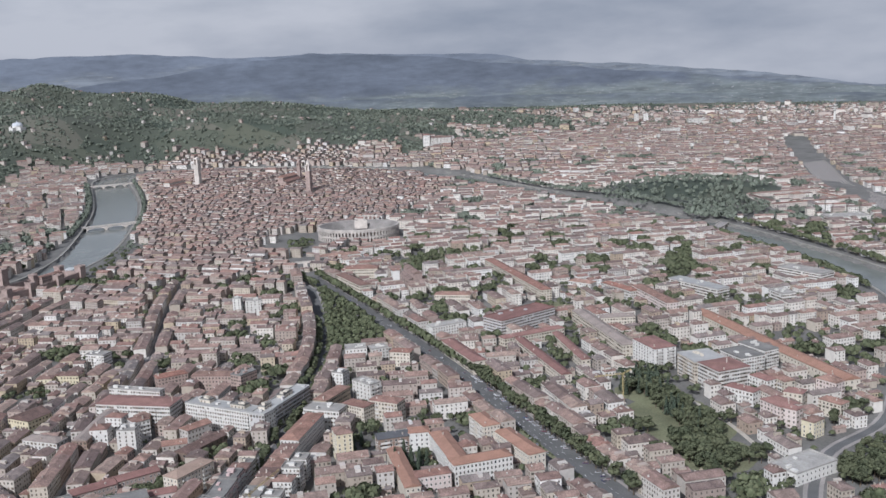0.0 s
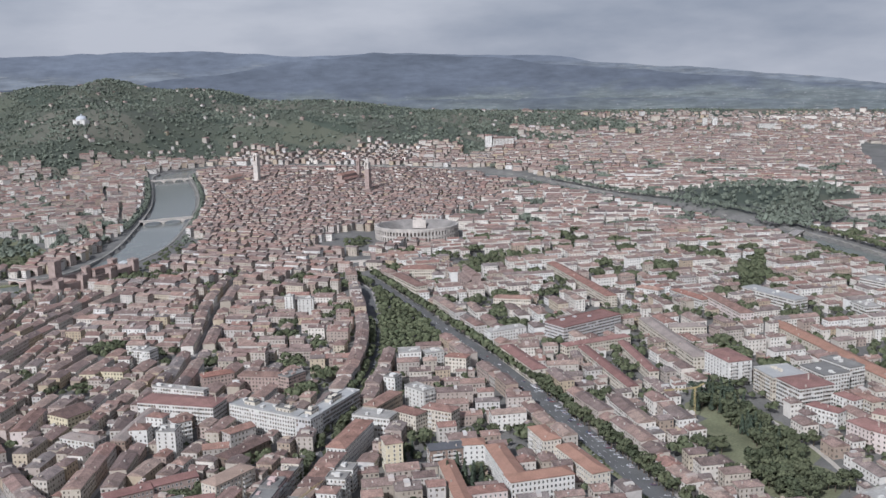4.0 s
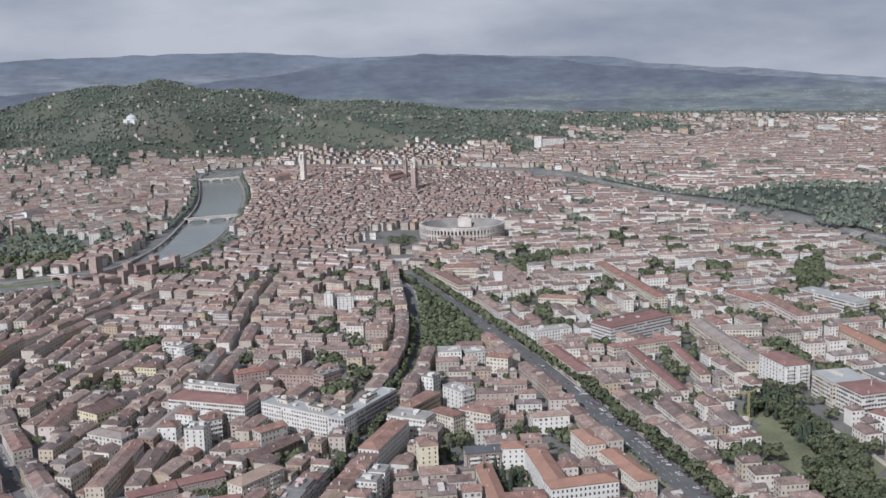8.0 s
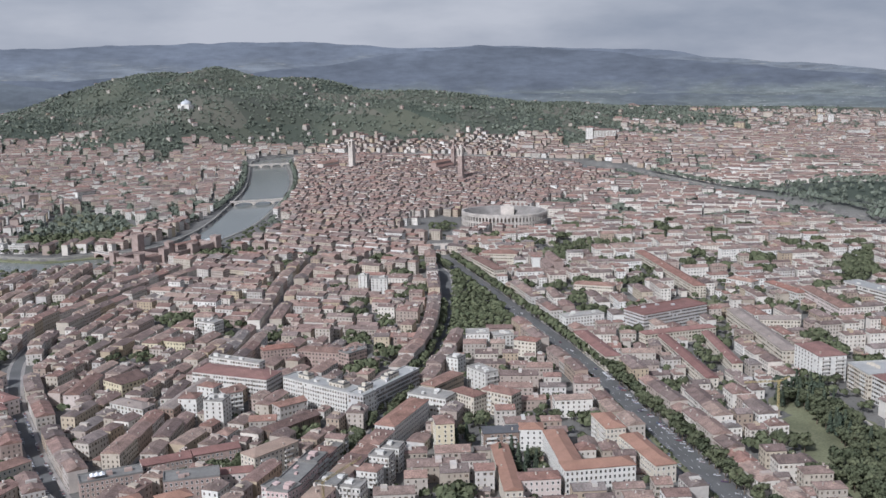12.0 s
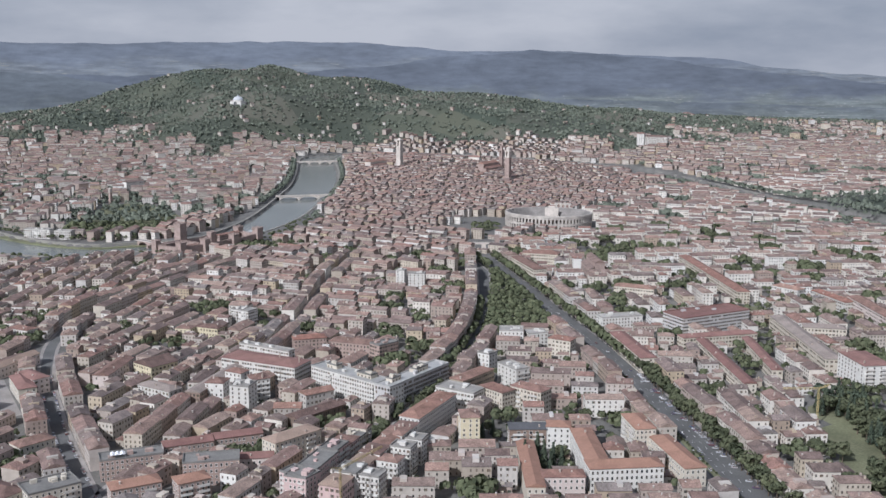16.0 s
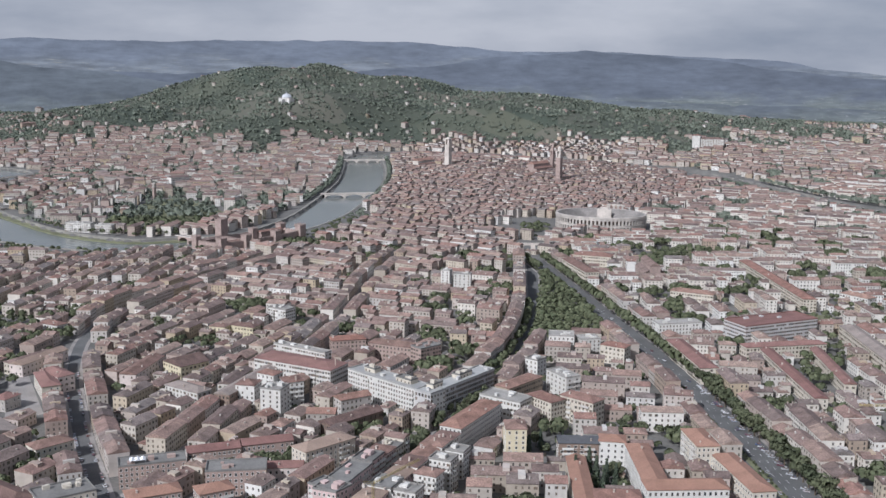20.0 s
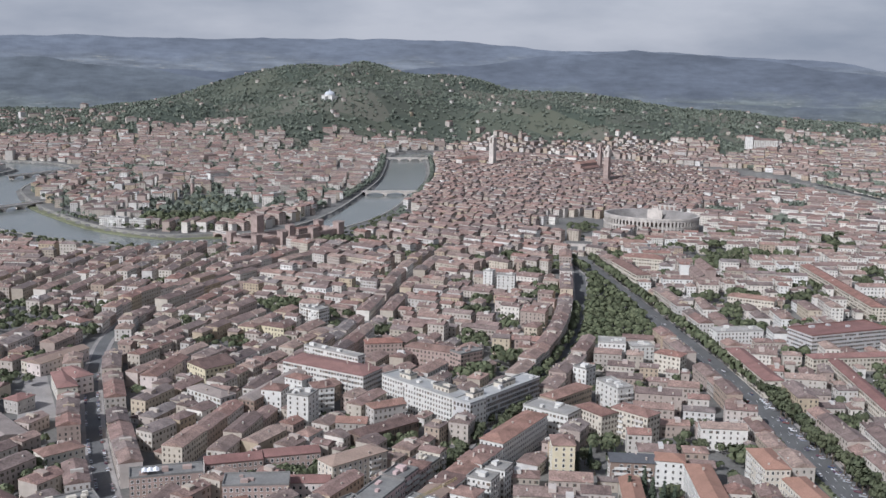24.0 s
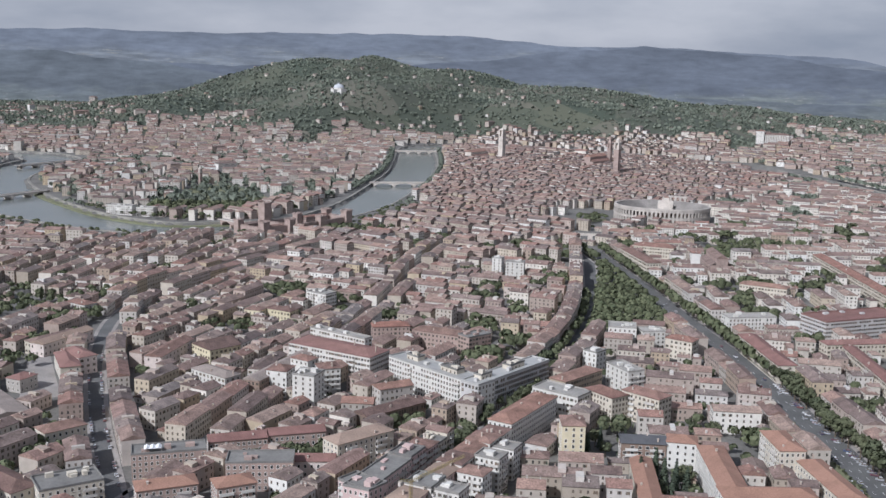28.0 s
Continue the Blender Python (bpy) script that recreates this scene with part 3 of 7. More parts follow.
def is_free(x, y, w, d, rot, share=0.03):
    i, j = int((x - OX) / 2), int((y - OY) / 2)
    if not (0 <= i < ON and 0 <= j < ON) or taken[j, i]:
        return False
    iy, ix = cells(x, y, w, d, rot, -0.8)
    return len(iy) > 0 and taken[iy, ix].mean() <= share


def occupy(x, y, w, d, rot, grow=0.3):
    iy, ix = cells(x, y, w, d, rot, grow)
    taken[iy, ix] = True


# ---- houses ----
def fronting(deg, x, y):
    """The sides of a house, in its own axes, that are turned to the open south-west of the town."""
    ux, uy = APEX[0] - x, APEX[1] - y
    r = math.hypot(ux, uy)
    c, s = math.cos(radians(deg)), math.sin(radians(deg))
    lx, ly = (c * ux + s * uy) / r, (-s * ux + c * uy) / r
    return ("s" if ly < -0.12 else "n" if ly > 0.12 else "") + ("w" if lx < -0.12 else "e" if lx > 0.12 else "")


FAR = {"pale": Geo(), "tile": Geo(), "plaster": Geo(), "window": Geo()}
house_count = [0]
WALL_WORDS = ["cream", "ochre", "pale pink", "off-white", "beige", "sand-coloured"]


WINDOW_MESH = {}
window_count = [0]


def window_mesh(ww, wh):
    """One window: a pale frame, a sill and a dark pane set back between them."""
    if (ww, wh) not in WINDOW_MESH:
        g = Geo()
        a, o = ww / 2, 0.12
        g.quadbox(-a, -0.03, 0.0, a, 0.05, wh, k=1)
        g.quadbox(-a - 0.14, -o, 0, -a, 0.05, wh).quadbox(a, -o, 0, a + 0.14, 0.05, wh)
        g.quadbox(-a - 0.14, -o, wh, a + 0.14, 0.05, wh + 0.16).quadbox(-a - 0.22, -o - 0.1, -0.16, a + 0.22, 0.05, 0)
        WINDOW_MESH[(ww, wh)] = g.mesh("window", M["frame"], M["pane"])
    return WINDOW_MESH[(ww, wh)]


def lay_windows(root, w, d, h, rng, floors, bay, ww, wh, sides, ground):
    """Windows as parts of their own, storey by storey, on the sides that can be seen."""
    floors = floors or max(1, int((h - ground) / 3.15) + 1)
    step = (h - 0.6) / floors
    me = window_mesh(ww, wh)
    for side in sides:
        run = w if side in "ns" else d
        n = max(1, int((run - 1.0) / bay))
        turn = {"s": 0, "n": 180, "w": -90, "e": 90}[side]
        far = d / 2 if side in "ns" else w / 2
        for k in range(n):
            c = (k + 0.5) * run / n - run / 2
            for j in range(floors):
                if rng.random() < 0.05:
                    continue
                ob = part_mesh("window", me, root)
                t = radians(turn)
                ob.matrix_local = pose(math.cos(t) * c + math.sin(t) * far, math.sin(t) * c - math.cos(t) * far, j * step + (step - wh) * 0.55, 0, 0, turn)
                window_count[0] += 1


def house(x, y, w, d, h, deg, roof="hip", wall=None, tile=None, seed=0, label="", name="house", shutter=0.4, bay=3.1, chimneys=2, pitch=0.36, sides="nsew", floors=None, ww=1.15, wh=1.7, balconies="", claim=True, ground=3.6, single_windows=False):
    """A house with walls, tiled or flat roof, window rows, chimneys and balconies; x, y is the middle of its foot and deg the turn of its long side."""
    rng = random.Random(seed * 7919 + int(x * 13) + int(y * 7))
    root = new(name)
    z = lie1(x, y)
    root.matrix_world = pose(x, y, z, 0, 0, deg)
    if claim:
        occupy(x, y, w, d, radians(deg))
    flat = roof == "flat"
    wm = M[wall] if wall else M["plaster"]
    body = Geo().quadbox(-w / 2, -d / 2, -1.0, w / 2, d / 2, h)
    if not flat:
        body.quadbox(-w / 2 - 0.18, -d / 2 - 0.18, h - 0.45, w / 2 + 0.18, d / 2 + 0.18, h - 0.02, bottom=True)
        body.quadbox(-w / 2 - 0.08, -d / 2 - 0.08, 3.5, w / 2 + 0.08, d / 2 + 0.08, 3.75, bottom=True)
    if roof in ("gable", "row"):
        rise = (d / 2 if w >= d or roof == "row" else w / 2) * pitch
        if w >= d or roof == "row":
            body.add([(-w / 2, -d / 2, h), (-w / 2, d / 2, h), (-w / 2, 0, h + rise), (w / 2, -d / 2, h), (w / 2, d / 2, h), (w / 2, 0, h + rise)], [(1, 0, 2), (3, 4, 5)])
        else:
            body.add([(-w / 2, -d / 2, h), (w / 2, -d / 2, h), (0, -d / 2, h + rise), (-w / 2, d / 2, h), (w / 2, d / 2, h), (0, d / 2, h + rise)], [(0, 1, 2), (4, 3, 5)])
    part_mesh("wall", body.mesh("wall", wm), root)
    if flat:
        rg = Geo()
        t = 0.35
        rg.quadbox(-w / 2 - 0.15, -d / 2 - 0.15, h - 0.2, w / 2 + 0.15, d / 2 + 0.15, h + 0.05, bottom=True)
        for x0, y0, x1, y1 in ((-w / 2 - 0.15, -d / 2 - 0.15, w / 2 + 0.15, -d / 2 + t), (-w / 2 - 0.15, d / 2 - t, w / 2 + 0.15, d / 2 + 0.15), (-w / 2 - 0.15, -d / 2 + t, -w / 2 + t, d / 2 - t), (w / 2 - t, -d / 2 + t, w / 2 + 0.15, d / 2 - t)):
            rg.quadbox(x0, y0, h + 0.05, x1, y1, h + 0.9)
        part_mesh("roof", rg.mesh("roof", M[tile or "flat"]), root, "flat gravel roof with a low parapet")
        for _ in range(1 + chimneys):
            px, py = rng.uniform(-w / 2 + 3, w / 2 - 3) if w > 8 else 0, rng.uniform(-d / 2 + 2.5, d / 2 - 2.5) if d > 7 else 0
            a, b, c = rng.uniform(0.8, 2.4), rng.uniform(0.8, 2.0), rng.uniform(0.9, 2.6)
            pg = Geo().quadbox(px - a, py - b, h, px + a, py + b, h + c)
            part_mesh("roof_hut", pg.mesh("roof_hut", wm), root)
    else:
        part_mesh("roof", roof_geo(w, d, h, roof, pitch).mesh("roof", M[tile or "tile"]), root)
        if chimneys:
            for _ in range(chimneys):
                top_piece = Geo()
                close = math.hypot(x - APEX[0], y - APEX[1]) < 560
                stack = part_mesh("chimney", chimneys_geo(Geo(), w, d, h, rng, 1, top_piece if close else None).mesh("chimney", M["chimney"]), root)
                if close:
                    part_mesh("chimney_cap", top_piece.mesh("chimney_cap", M["tile"]), stack)
        for _ in range(0 if label else rng.choice([0, 0, 1, 1, 2])):
            u, e = rng.uniform(-w * 0.32, w * 0.32), rng.uniform(0.8, 1.6)
            top = h + min(w, d) * 0.16 + 0.9
            part_mesh("dormer", Geo().quadbox(u - e, -d * 0.34, h, u + e, d * 0.05, top).quadbox(u - e - 0.2, -d * 0.36, top, u + e + 0.2, d * 0.07, top + 0.18, bottom=True, k=1).mesh("dormer", wm, M["tile"]), root)
    if single_windows:
        lay_windows(root, w, d, h, rng, floors, bay, ww, wh, fronting(deg, x, y), ground)
    else:
        wg = windows_geo(Geo(), w, d, h, rng, floors, bay, ww, wh, sides, ground, shutter)
        if wg.v:
            part_mesh("windows", wg.mesh("windows", M["window"], M["shutter"]), root, kind="stuff")
    if balconies:
        nf = floors or max(1, int((h - ground) / 3.15) + 1)
        st = (h - 0.6) / nf
        for side in balconies:
            run = w if side in "ns" else d
            for j in range(1, nf):
                zb = j * st + 0.1
                for c in ([0] if run < 12 else [-run * 0.27, run * 0.27]):
                    L = min(run * 0.2, 3.4)
                    if side == "s":
                        box = (c - L, -d / 2 - 1.3, c + L, -d / 2)
                    elif side == "n":
                        box = (c - L, d / 2, c + L, d / 2 + 1.3)
                    elif side == "w":
                        box = (-w / 2 - 1.3, c - L, -w / 2, c + L)
                    else:
                        box = (w / 2, c - L, w / 2 + 1.3, c + L)
                    bg = Geo().quadbox(box[0], box[1], zb - 0.18, box[2], box[3], zb, bottom=True)
                    for r0, r1, r2, r3 in ((box[0], box[1], box[2], box[1] + 0.1), (box[0], box[3] - 0.1, box[2], box[3]), (box[0], box[1], box[0] + 0.1, box[3]), (box[2] - 0.1, box[1], box[2], box[3])):
                        bg.quadbox(r0, r1, zb, r2, r3, zb + 0.95)
                    part_mesh("balcony", bg.mesh("balcony", M["balcony"]), root)
    word = label or "%s plastered town house with a %s roof" % (rng.choice(WALL_WORDS), "flat gravel" if flat else "weathered terracotta tile")
    tagged(root, word, "house", "houses of the town")
    house_count[0] += 1
    return root


def far_house(x, y, w, d, h, deg, roof, rng, wins=True, pale=False):
    """A distant house, joined with its neighbours."""
    z = lie1(x, y) if (y > 900 or x > 450) else 0.0
    m = (x, y, z, math.cos(radians(deg)), math.sin(radians(deg)))
    body = Geo().quadbox(-w / 2, -d / 2, -4.0 if z else -0.5, w / 2, d / 2, h)
    if roof in ("gable", "row"):
        up = (d if w >= d or roof == "row" else w) / 2 * 0.36
        if w >= d or roof == "row":
            body.add([(-w / 2, -d / 2, h), (-w / 2, d / 2, h), (-w / 2, 0, h + up), (w / 2, -d / 2, h), (w / 2, d / 2, h), (w / 2, 0, h + up)], [(1, 0, 2), (3, 4, 5)])
        else:
            body.add([(-w / 2, -d / 2, h), (w / 2, -d / 2, h), (0, -d / 2, h + up), (-w / 2, d / 2, h), (w / 2, d / 2, h), (0, d / 2, h + up)], [(0, 1, 2), (4, 3, 5)])
    FAR["pale" if pale else "plaster"].extend(body, m)
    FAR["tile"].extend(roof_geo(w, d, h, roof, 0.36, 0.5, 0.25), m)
    if math.hypot(x - APEX[0], y - APEX[1]) < 1500:
        if rng.random() < 0.3:      # dormers and roof rooms
            u, e = rng.uniform(-w * 0.3, w * 0.3), rng.uniform(1.0, 2.2)
            FAR["plaster"].extend(Geo().quadbox(u - e, -d * 0.3, h, u + e, d * 0.22, h + min(w, d) * 0.18 + rng.uniform(0.4, 1.8)), m)
        FAR["plaster"].extend(chimneys_geo(Geo(), w, d, h, rng, rng.choice([1, 2, 2, 3])), m)
    if wins:
        FAR["window"].extend(windows_geo(Geo(), w, d, h, rng, None, rng.uniform(2.6, 3.6), 1.1, 1.7, fronting(deg, x, y)[: 2 if rng.random() < 0.7 else 1], 3.4, 0.1, 0.06, math.hypot(x - APEX[0], y - APEX[1]) > 900), m)


# orientation, storeys and grain of the quarters: middle, turn, low and high eaves, street spacing, near or far build
QUARTERS = [
    (-800, -300, 52, 7, 12, 44, 6), (-680, -420, 44, 7, 12, 42, 6), (-620, -640, 38, 9, 14, 44, 7), (-500, -330, -46, 8, 13, 38, 5),
    (-530, -800, -30, 9, 15, 44, 7), (-420, -620, -36, 8, 13, 42, 7), (-330, -800, 64, 8, 14, 54, 8), (-200, -560, 64, 8, 15, 58, 9),
    (-120, -850, -26, 9, 15, 66, 14), (40, -500, -26, 8, 14, 58, 8), (-120, -350, -28, 9, 14, 48, 7), (150, -250, -32, 9, 13, 42, 5),
    (-330, -60, -60, 11, 16, 36, 4.5), (-150, 150, -63, 11, 16, 25, 3.0), (200, 300, -63, 11, 16, 25, 3.0), (100, 650, -63, 11, 16, 25, 3.0), (330, 700, 27, 10, 15, 25, 3.0),
    (350, 50, -50, 9, 15, 38, 5), (-420, 700, -20, 11, 19, 58, 13), (-650, 650, 72, 11, 19, 60, 14), (-300, 1000, -18, 9, 16, 58, 13), (-600, 1050, -20, 9, 16, 60, 14),
    (850, 500, -60, 8, 14, 48, 8), (900, 100, -55, 8, 14, 54, 10), (800, -600, -45, 7, 12, 70, 18), (500, -800, -40, 8, 14, 70, 18), (300, 1080, -60, 8, 13, 34, 5), (640, 1130, 30, 7, 12, 40, 7), (0, 1420, -20, 7, 13, 44, 8), (-320, 1380, -18, 8, 14, 52, 11), (-680, 1420, -22, 8, 14, 56, 12), (900, 850, -55, 7, 12, 44, 8), (1220, 300, -50, 7, 12, 50, 10), (1250, 700, -45, 7, 11, 54, 12), (1350, -150, -40, 7, 12, 58, 12), (1150, -480, -40, 7, 12, 62, 14), (1600, 250, -45, 6, 11, 60, 14), (-900, 0, -30, 9, 14, 46, 7), (-780, -80, 58, 9, 14, 42, 6.5),
]
Q = np.array(QUARTERS, float)


def quarter_of(x, y):
    return int(np.argmin((Q[:, 0] - x) ** 2 + (Q[:, 1] - y) ** 2))


def is_near(x, y):
    return math.hypot(x - APEX[0], y - APEX[1]) < 495


def place_house(x, y, w, d, h, deg, rng, modern=0.0, pale=0.12, row=False):
    if row:
        kind = "row"
    else:
        kind = "hip" if rng.random() < 0.35 and w > 1.2 * d else "gable"
    if is_near(x, y):
        if rng.random() < modern:
            house(x, y, w, d, h + rng.uniform(2, 6), deg, "flat", rng.choice(["white", None, "plaster"]), seed=rng.randrange(9999), shutter=0.1, chimneys=1, balconies=rng.choice(["s", "w", "sw", ""]))
        else:
            house(x, y, w, d, h, deg, kind, seed=rng.randrange(9999), chimneys=rng.choice([1, 2, 2, 3]), pitch=0.36 if row else rng.uniform(0.3, 0.4), sides=fronting(deg, x, y), wall=rng.choice(["white", "cream", "pinkish", None]) if rng.random() < pale else None, single_windows=math.hypot(x - APEX[0], y - APEX[1]) < 350, bay=rng.uniform(2.6, 3.4), ww=1.1, wh=1.65, balconies="s" if rng.random() < 0.15 else "")
    else:
        occupy(x, y, w, d, radians(deg), 0.2)
        far_house(x, y, w, d, h, deg, kind, rng, pale=rng.random() < pale)


EAST = (6, 7, 8, 9, 10, 11, 17, 23, 24, 25)
MODERN = (2, 4, 5, 8, 18, 19)


def fill_quarter(k, rng):
    """Blocks of closed rows round yards: two long rows on the streets, a short one across each end, low sheds inside."""
    qx, qy, deg, lo, hi, block, street = QUARTERS[k]
    c, s = math.cos(radians(deg)), math.sin(radians(deg))
    modern = 0.13 if k in MODERN else 0.03
    pale = 0.78 if k in EAST else 0.35 if k in (18, 19, 20, 21) else 0.12
    old = block < 34

    def put(u, v, w, d, h, turn, row):
        x, y = qx + c * u - s * v, qy + s * u + c * v
        if not in_wedge(x, y) or quarter_of(x, y) != k:
            return False
        if y >= 800 and lie1(x, y) > 36 + 48 * noise.noise(Vector((x / 120.0, y / 120.0, 0.5))):
            return False
        dg = deg + turn
        h = min(h, 1.3 * min(w, d) + 3)
        if is_free(x, y, w, d, radians(dg)):
            place_house(x, y, w - 0.1, d, h, dg, rng, modern, pale, row)
            return True
        for f in (0.62, 0.4):          # a smaller house where a whole one does not fit
            if w * f > 8 and is_free(x, y, w * f, d * 0.8, radians(dg)):
                place_house(x, y, w * f, d * 0.8, h, dg, rng, modern, pale, False)
                return True
        return False

    reach = 420
    v = -reach + rng.uniform(0, 12)
    while v < reach:
        deep = block * rng.uniform(0.88, 1.14)
        u = -reach + rng.uniform(0, 30)
        while u < reach:
            long = rng.uniform(17, 40) if k in (18, 19, 20, 21, 29, 30) else rng.uniform(45, 80) if old else rng.uniform(55, 115)
            x, y = qx + c * (u + long / 2) - s * (v + deep / 2), qy + s * (u + long / 2) + c * (v + deep / 2)
            if abs(x) < 2100 and abs(y) < 2100 and quarter_of(x, y) in (k, quarter_of(x + 50, y), quarter_of(x - 50, y)):
                inner = deep - street
                d = min(rng.uniform(0.36, 0.46) * inner, rng.uniform(10.5, 14.5))
                base = rng.uniform(lo, hi)
                for v0, face in ((v + street / 2, 1), (v + deep - street / 2, -1)):
                    a = u
                    h = base + rng.uniform(-1.5, 1.5)
                    while a < u + long - 5:
                        w = min(rng.uniform(8, 17) if old else rng.uniform(14, 34), u + long - a)
                        if w < 5:
                            break
                        if rng.random() < 0.55:
                            h = base + rng.uniform(-2.4, 2.4)
                        put(a + w / 2, v0 + face * d / 2, w, d, h, 0, True)
                        a += w
                gap = inner - 2 * d
                if gap > 7:
                    for u0 in (u + d / 2, u + long - d / 2):
                        if rng.random() < 0.7:
                            put(u0, v + deep / 2, gap - 0.3, d, base + rng.uniform(-2, 1), 90, True)
                    a = u + d + 3
                    while a < u + long - d - 6:
                        w, dd = rng.uniform(6, 13), min(rng.uniform(5, 9), gap - 2)
                        if rng.random() < 0.5:
                            put(a + w / 2, v + deep / 2 + rng.choice([-1, 1]) * (gap - dd) / 2, w, dd, rng.uniform(3.5, max(4.5, lo)), 0, False)
                        a += w + rng.uniform(1, 8)
            u += long + street * rng.uniform(0.8, 1.2)
        v += deep


def fronts(line, off, depth, lo, hi, rng, start=0.0, wmin=15, wmax=34, modern=0.0, stop=1e9):
    """A closed row of houses along one side of a street."""
    pts = offset_line(line, off)
    seg = [math.dist(a, b) for a, b in zip(pts[:-1], pts[1:])]
    total = sum(seg)
    u = start
    while u < min(total, stop):
        w = rng.uniform(wmin, wmax)
        t = u + w / 2
        i, acc = 0, 0.0
        while i < len(seg) - 1 and acc + seg[i] < t:
            acc += seg[i]
            i += 1
        a, b = pts[i], pts[i + 1]
        f = (t - acc) / seg[i]
        x, y = a[0] + (b[0] - a[0]) * f, a[1] + (b[1] - a[1]) * f
        deg = math.degrees(math.atan2(b[1] - a[1], b[0] - a[0]))
        dd = depth + rng.uniform(-0.8, 0.8)
        nx, ny = -math.sin(radians(deg)), math.cos(radians(deg))
        sgn = 1 if off > 0 else -1
        x, y = x + nx * sgn * dd / 2, y + ny * sgn * dd / 2
        if rng.random() < 0.05:
            u += rng.uniform(5, 9)
            continue
        if in_wedge(x, y) and f <= 1.2 and is_free(x, y, w, dd, radians(deg), 0.08):
            h = rng.uniform(lo, hi)
            place_house(x, y, w - 0.1, dd, h, deg, rng, modern, 0.12, True)
        u += w

# ---- more surfaces ----
M["seating"] = surface("worn_grey_seating_stone", [(0.22, 0.205, 0.19), (0.31, 0.285, 0.265)], "", 0.9, (0.6, 0.2), (0.06, 0.3), 0.3)
M["tile_red"] = surface("red_roof_tiles", [(0.21, 0.115, 0.10), (0.26, 0.15, 0.128)], "object", 0.9, (1.6, 0.25), (0.12, 0.2), 0.5)
M["tile_orange"] = surface("orange_roof_tiles", [(0.28, 0.16, 0.115), (0.32, 0.185, 0.135)], "object", 0.9, (1.6, 0.22), (0.12, 0.15), 0.5)
M["tile_tan"] = surface("tan_roof_tiles", [(0.28, 0.205, 0.16), (0.32, 0.235, 0.185)], "object", 0.9, (1.6, 0.22), (0.12, 0.15), 0.5)
M["tile_grey"] = surface("grey_brown_roof_tiles", [(0.24, 0.20, 0.175), (0.30, 0.25, 0.22)], "object", 0.9, (1.6, 0.22), (0.12, 0.2), 0.5)
M["slate"] = surface("dark_slate_roof", [(0.075, 0.075, 0.08), (0.10, 0.10, 0.105)], "object", 0.7, (1.6, 0.2), (0.12, 0.2), 0.3)
M["flat_dark"] = surface("dark_roofing_felt", [(0.155, 0.148, 0.138), (0.215, 0.205, 0.19)], "object", 0.9, (0.7, 0.15), (0.1, 0.2), 0.2)
M["cream"] = surface("cream_plaster", [(0.51, 0.455, 0.37), (0.58, 0.525, 0.44)], "object", 0.9, (0.5, 0.07), (0.15, 0.1), 0.1)
M["pink"] = surface("dusty_pink_plaster", [(0.50, 0.36, 0.33), (0.55, 0.42, 0.39)], "object", 0.9, (0.5, 0.07), (0.15, 0.1), 0.1)
M["pinkish"] = surface("pale_pink_plaster", [(0.57, 0.485, 0.44), (0.61, 0.53, 0.485)], "object", 0.9, (0.5, 0.07), (0.15, 0.1), 0.1)
M["brown"] = surface("brown_cladding", [(0.20, 0.145, 0.11), (0.26, 0.19, 0.15)], "object", 0.85, (0.8, 0.1), (0.15, 0.15), 0.1)
M["brickwall"] = surface("pink_brick_facing", [(0.33, 0.245, 0.21), (0.39, 0.295, 0.255)], "object", 0.9, (2.0, 0.15), (0.15, 0.12), 0.2)
M["officewall"] = surface("grey_office_cladding", [(0.46, 0.44, 0.42), (0.5, 0.48, 0.46)], "object", 0.8, (0.6, 0.06), (0.15, 0.1), 0.05)
M["dome"] = surface("pale_lead_dome", [(0.45, 0.46, 0.48), (0.52, 0.53, 0.54)], "", 0.6, (0.8, 0.1), (0.2, 0.1), 0.1)


def ring(g, pts0, pts1, k=0):
    """Faces between two closed loops of the same length."""
    n = len(g.v)
    m = len(pts0)
    g.v += list(pts0) + list(pts1)
    for i in range(m):
        j = (i + 1) % m
        g.f.append((n + i, n + j, n + m + j, n + m + i))
        g.i.append(k)
    return g


def ellipse(a, b, z, n, t0=0.0):
    return [(a * math.cos(t0 + 2 * math.pi * i / n), b * math.sin(t0 + 2 * math.pi * i / n), z) for i in range(n)]


def arch_outline(w, h, n=6):
    """Half-round arch: foot left, up, over and down, in (u, z)."""
    r = w / 2
    return [(-r, 0)] + [(-r * math.cos(math.pi * i / n), h - r + r * math.sin(math.pi * i / n)) for i in range(n + 1)] + [(r, 0)]


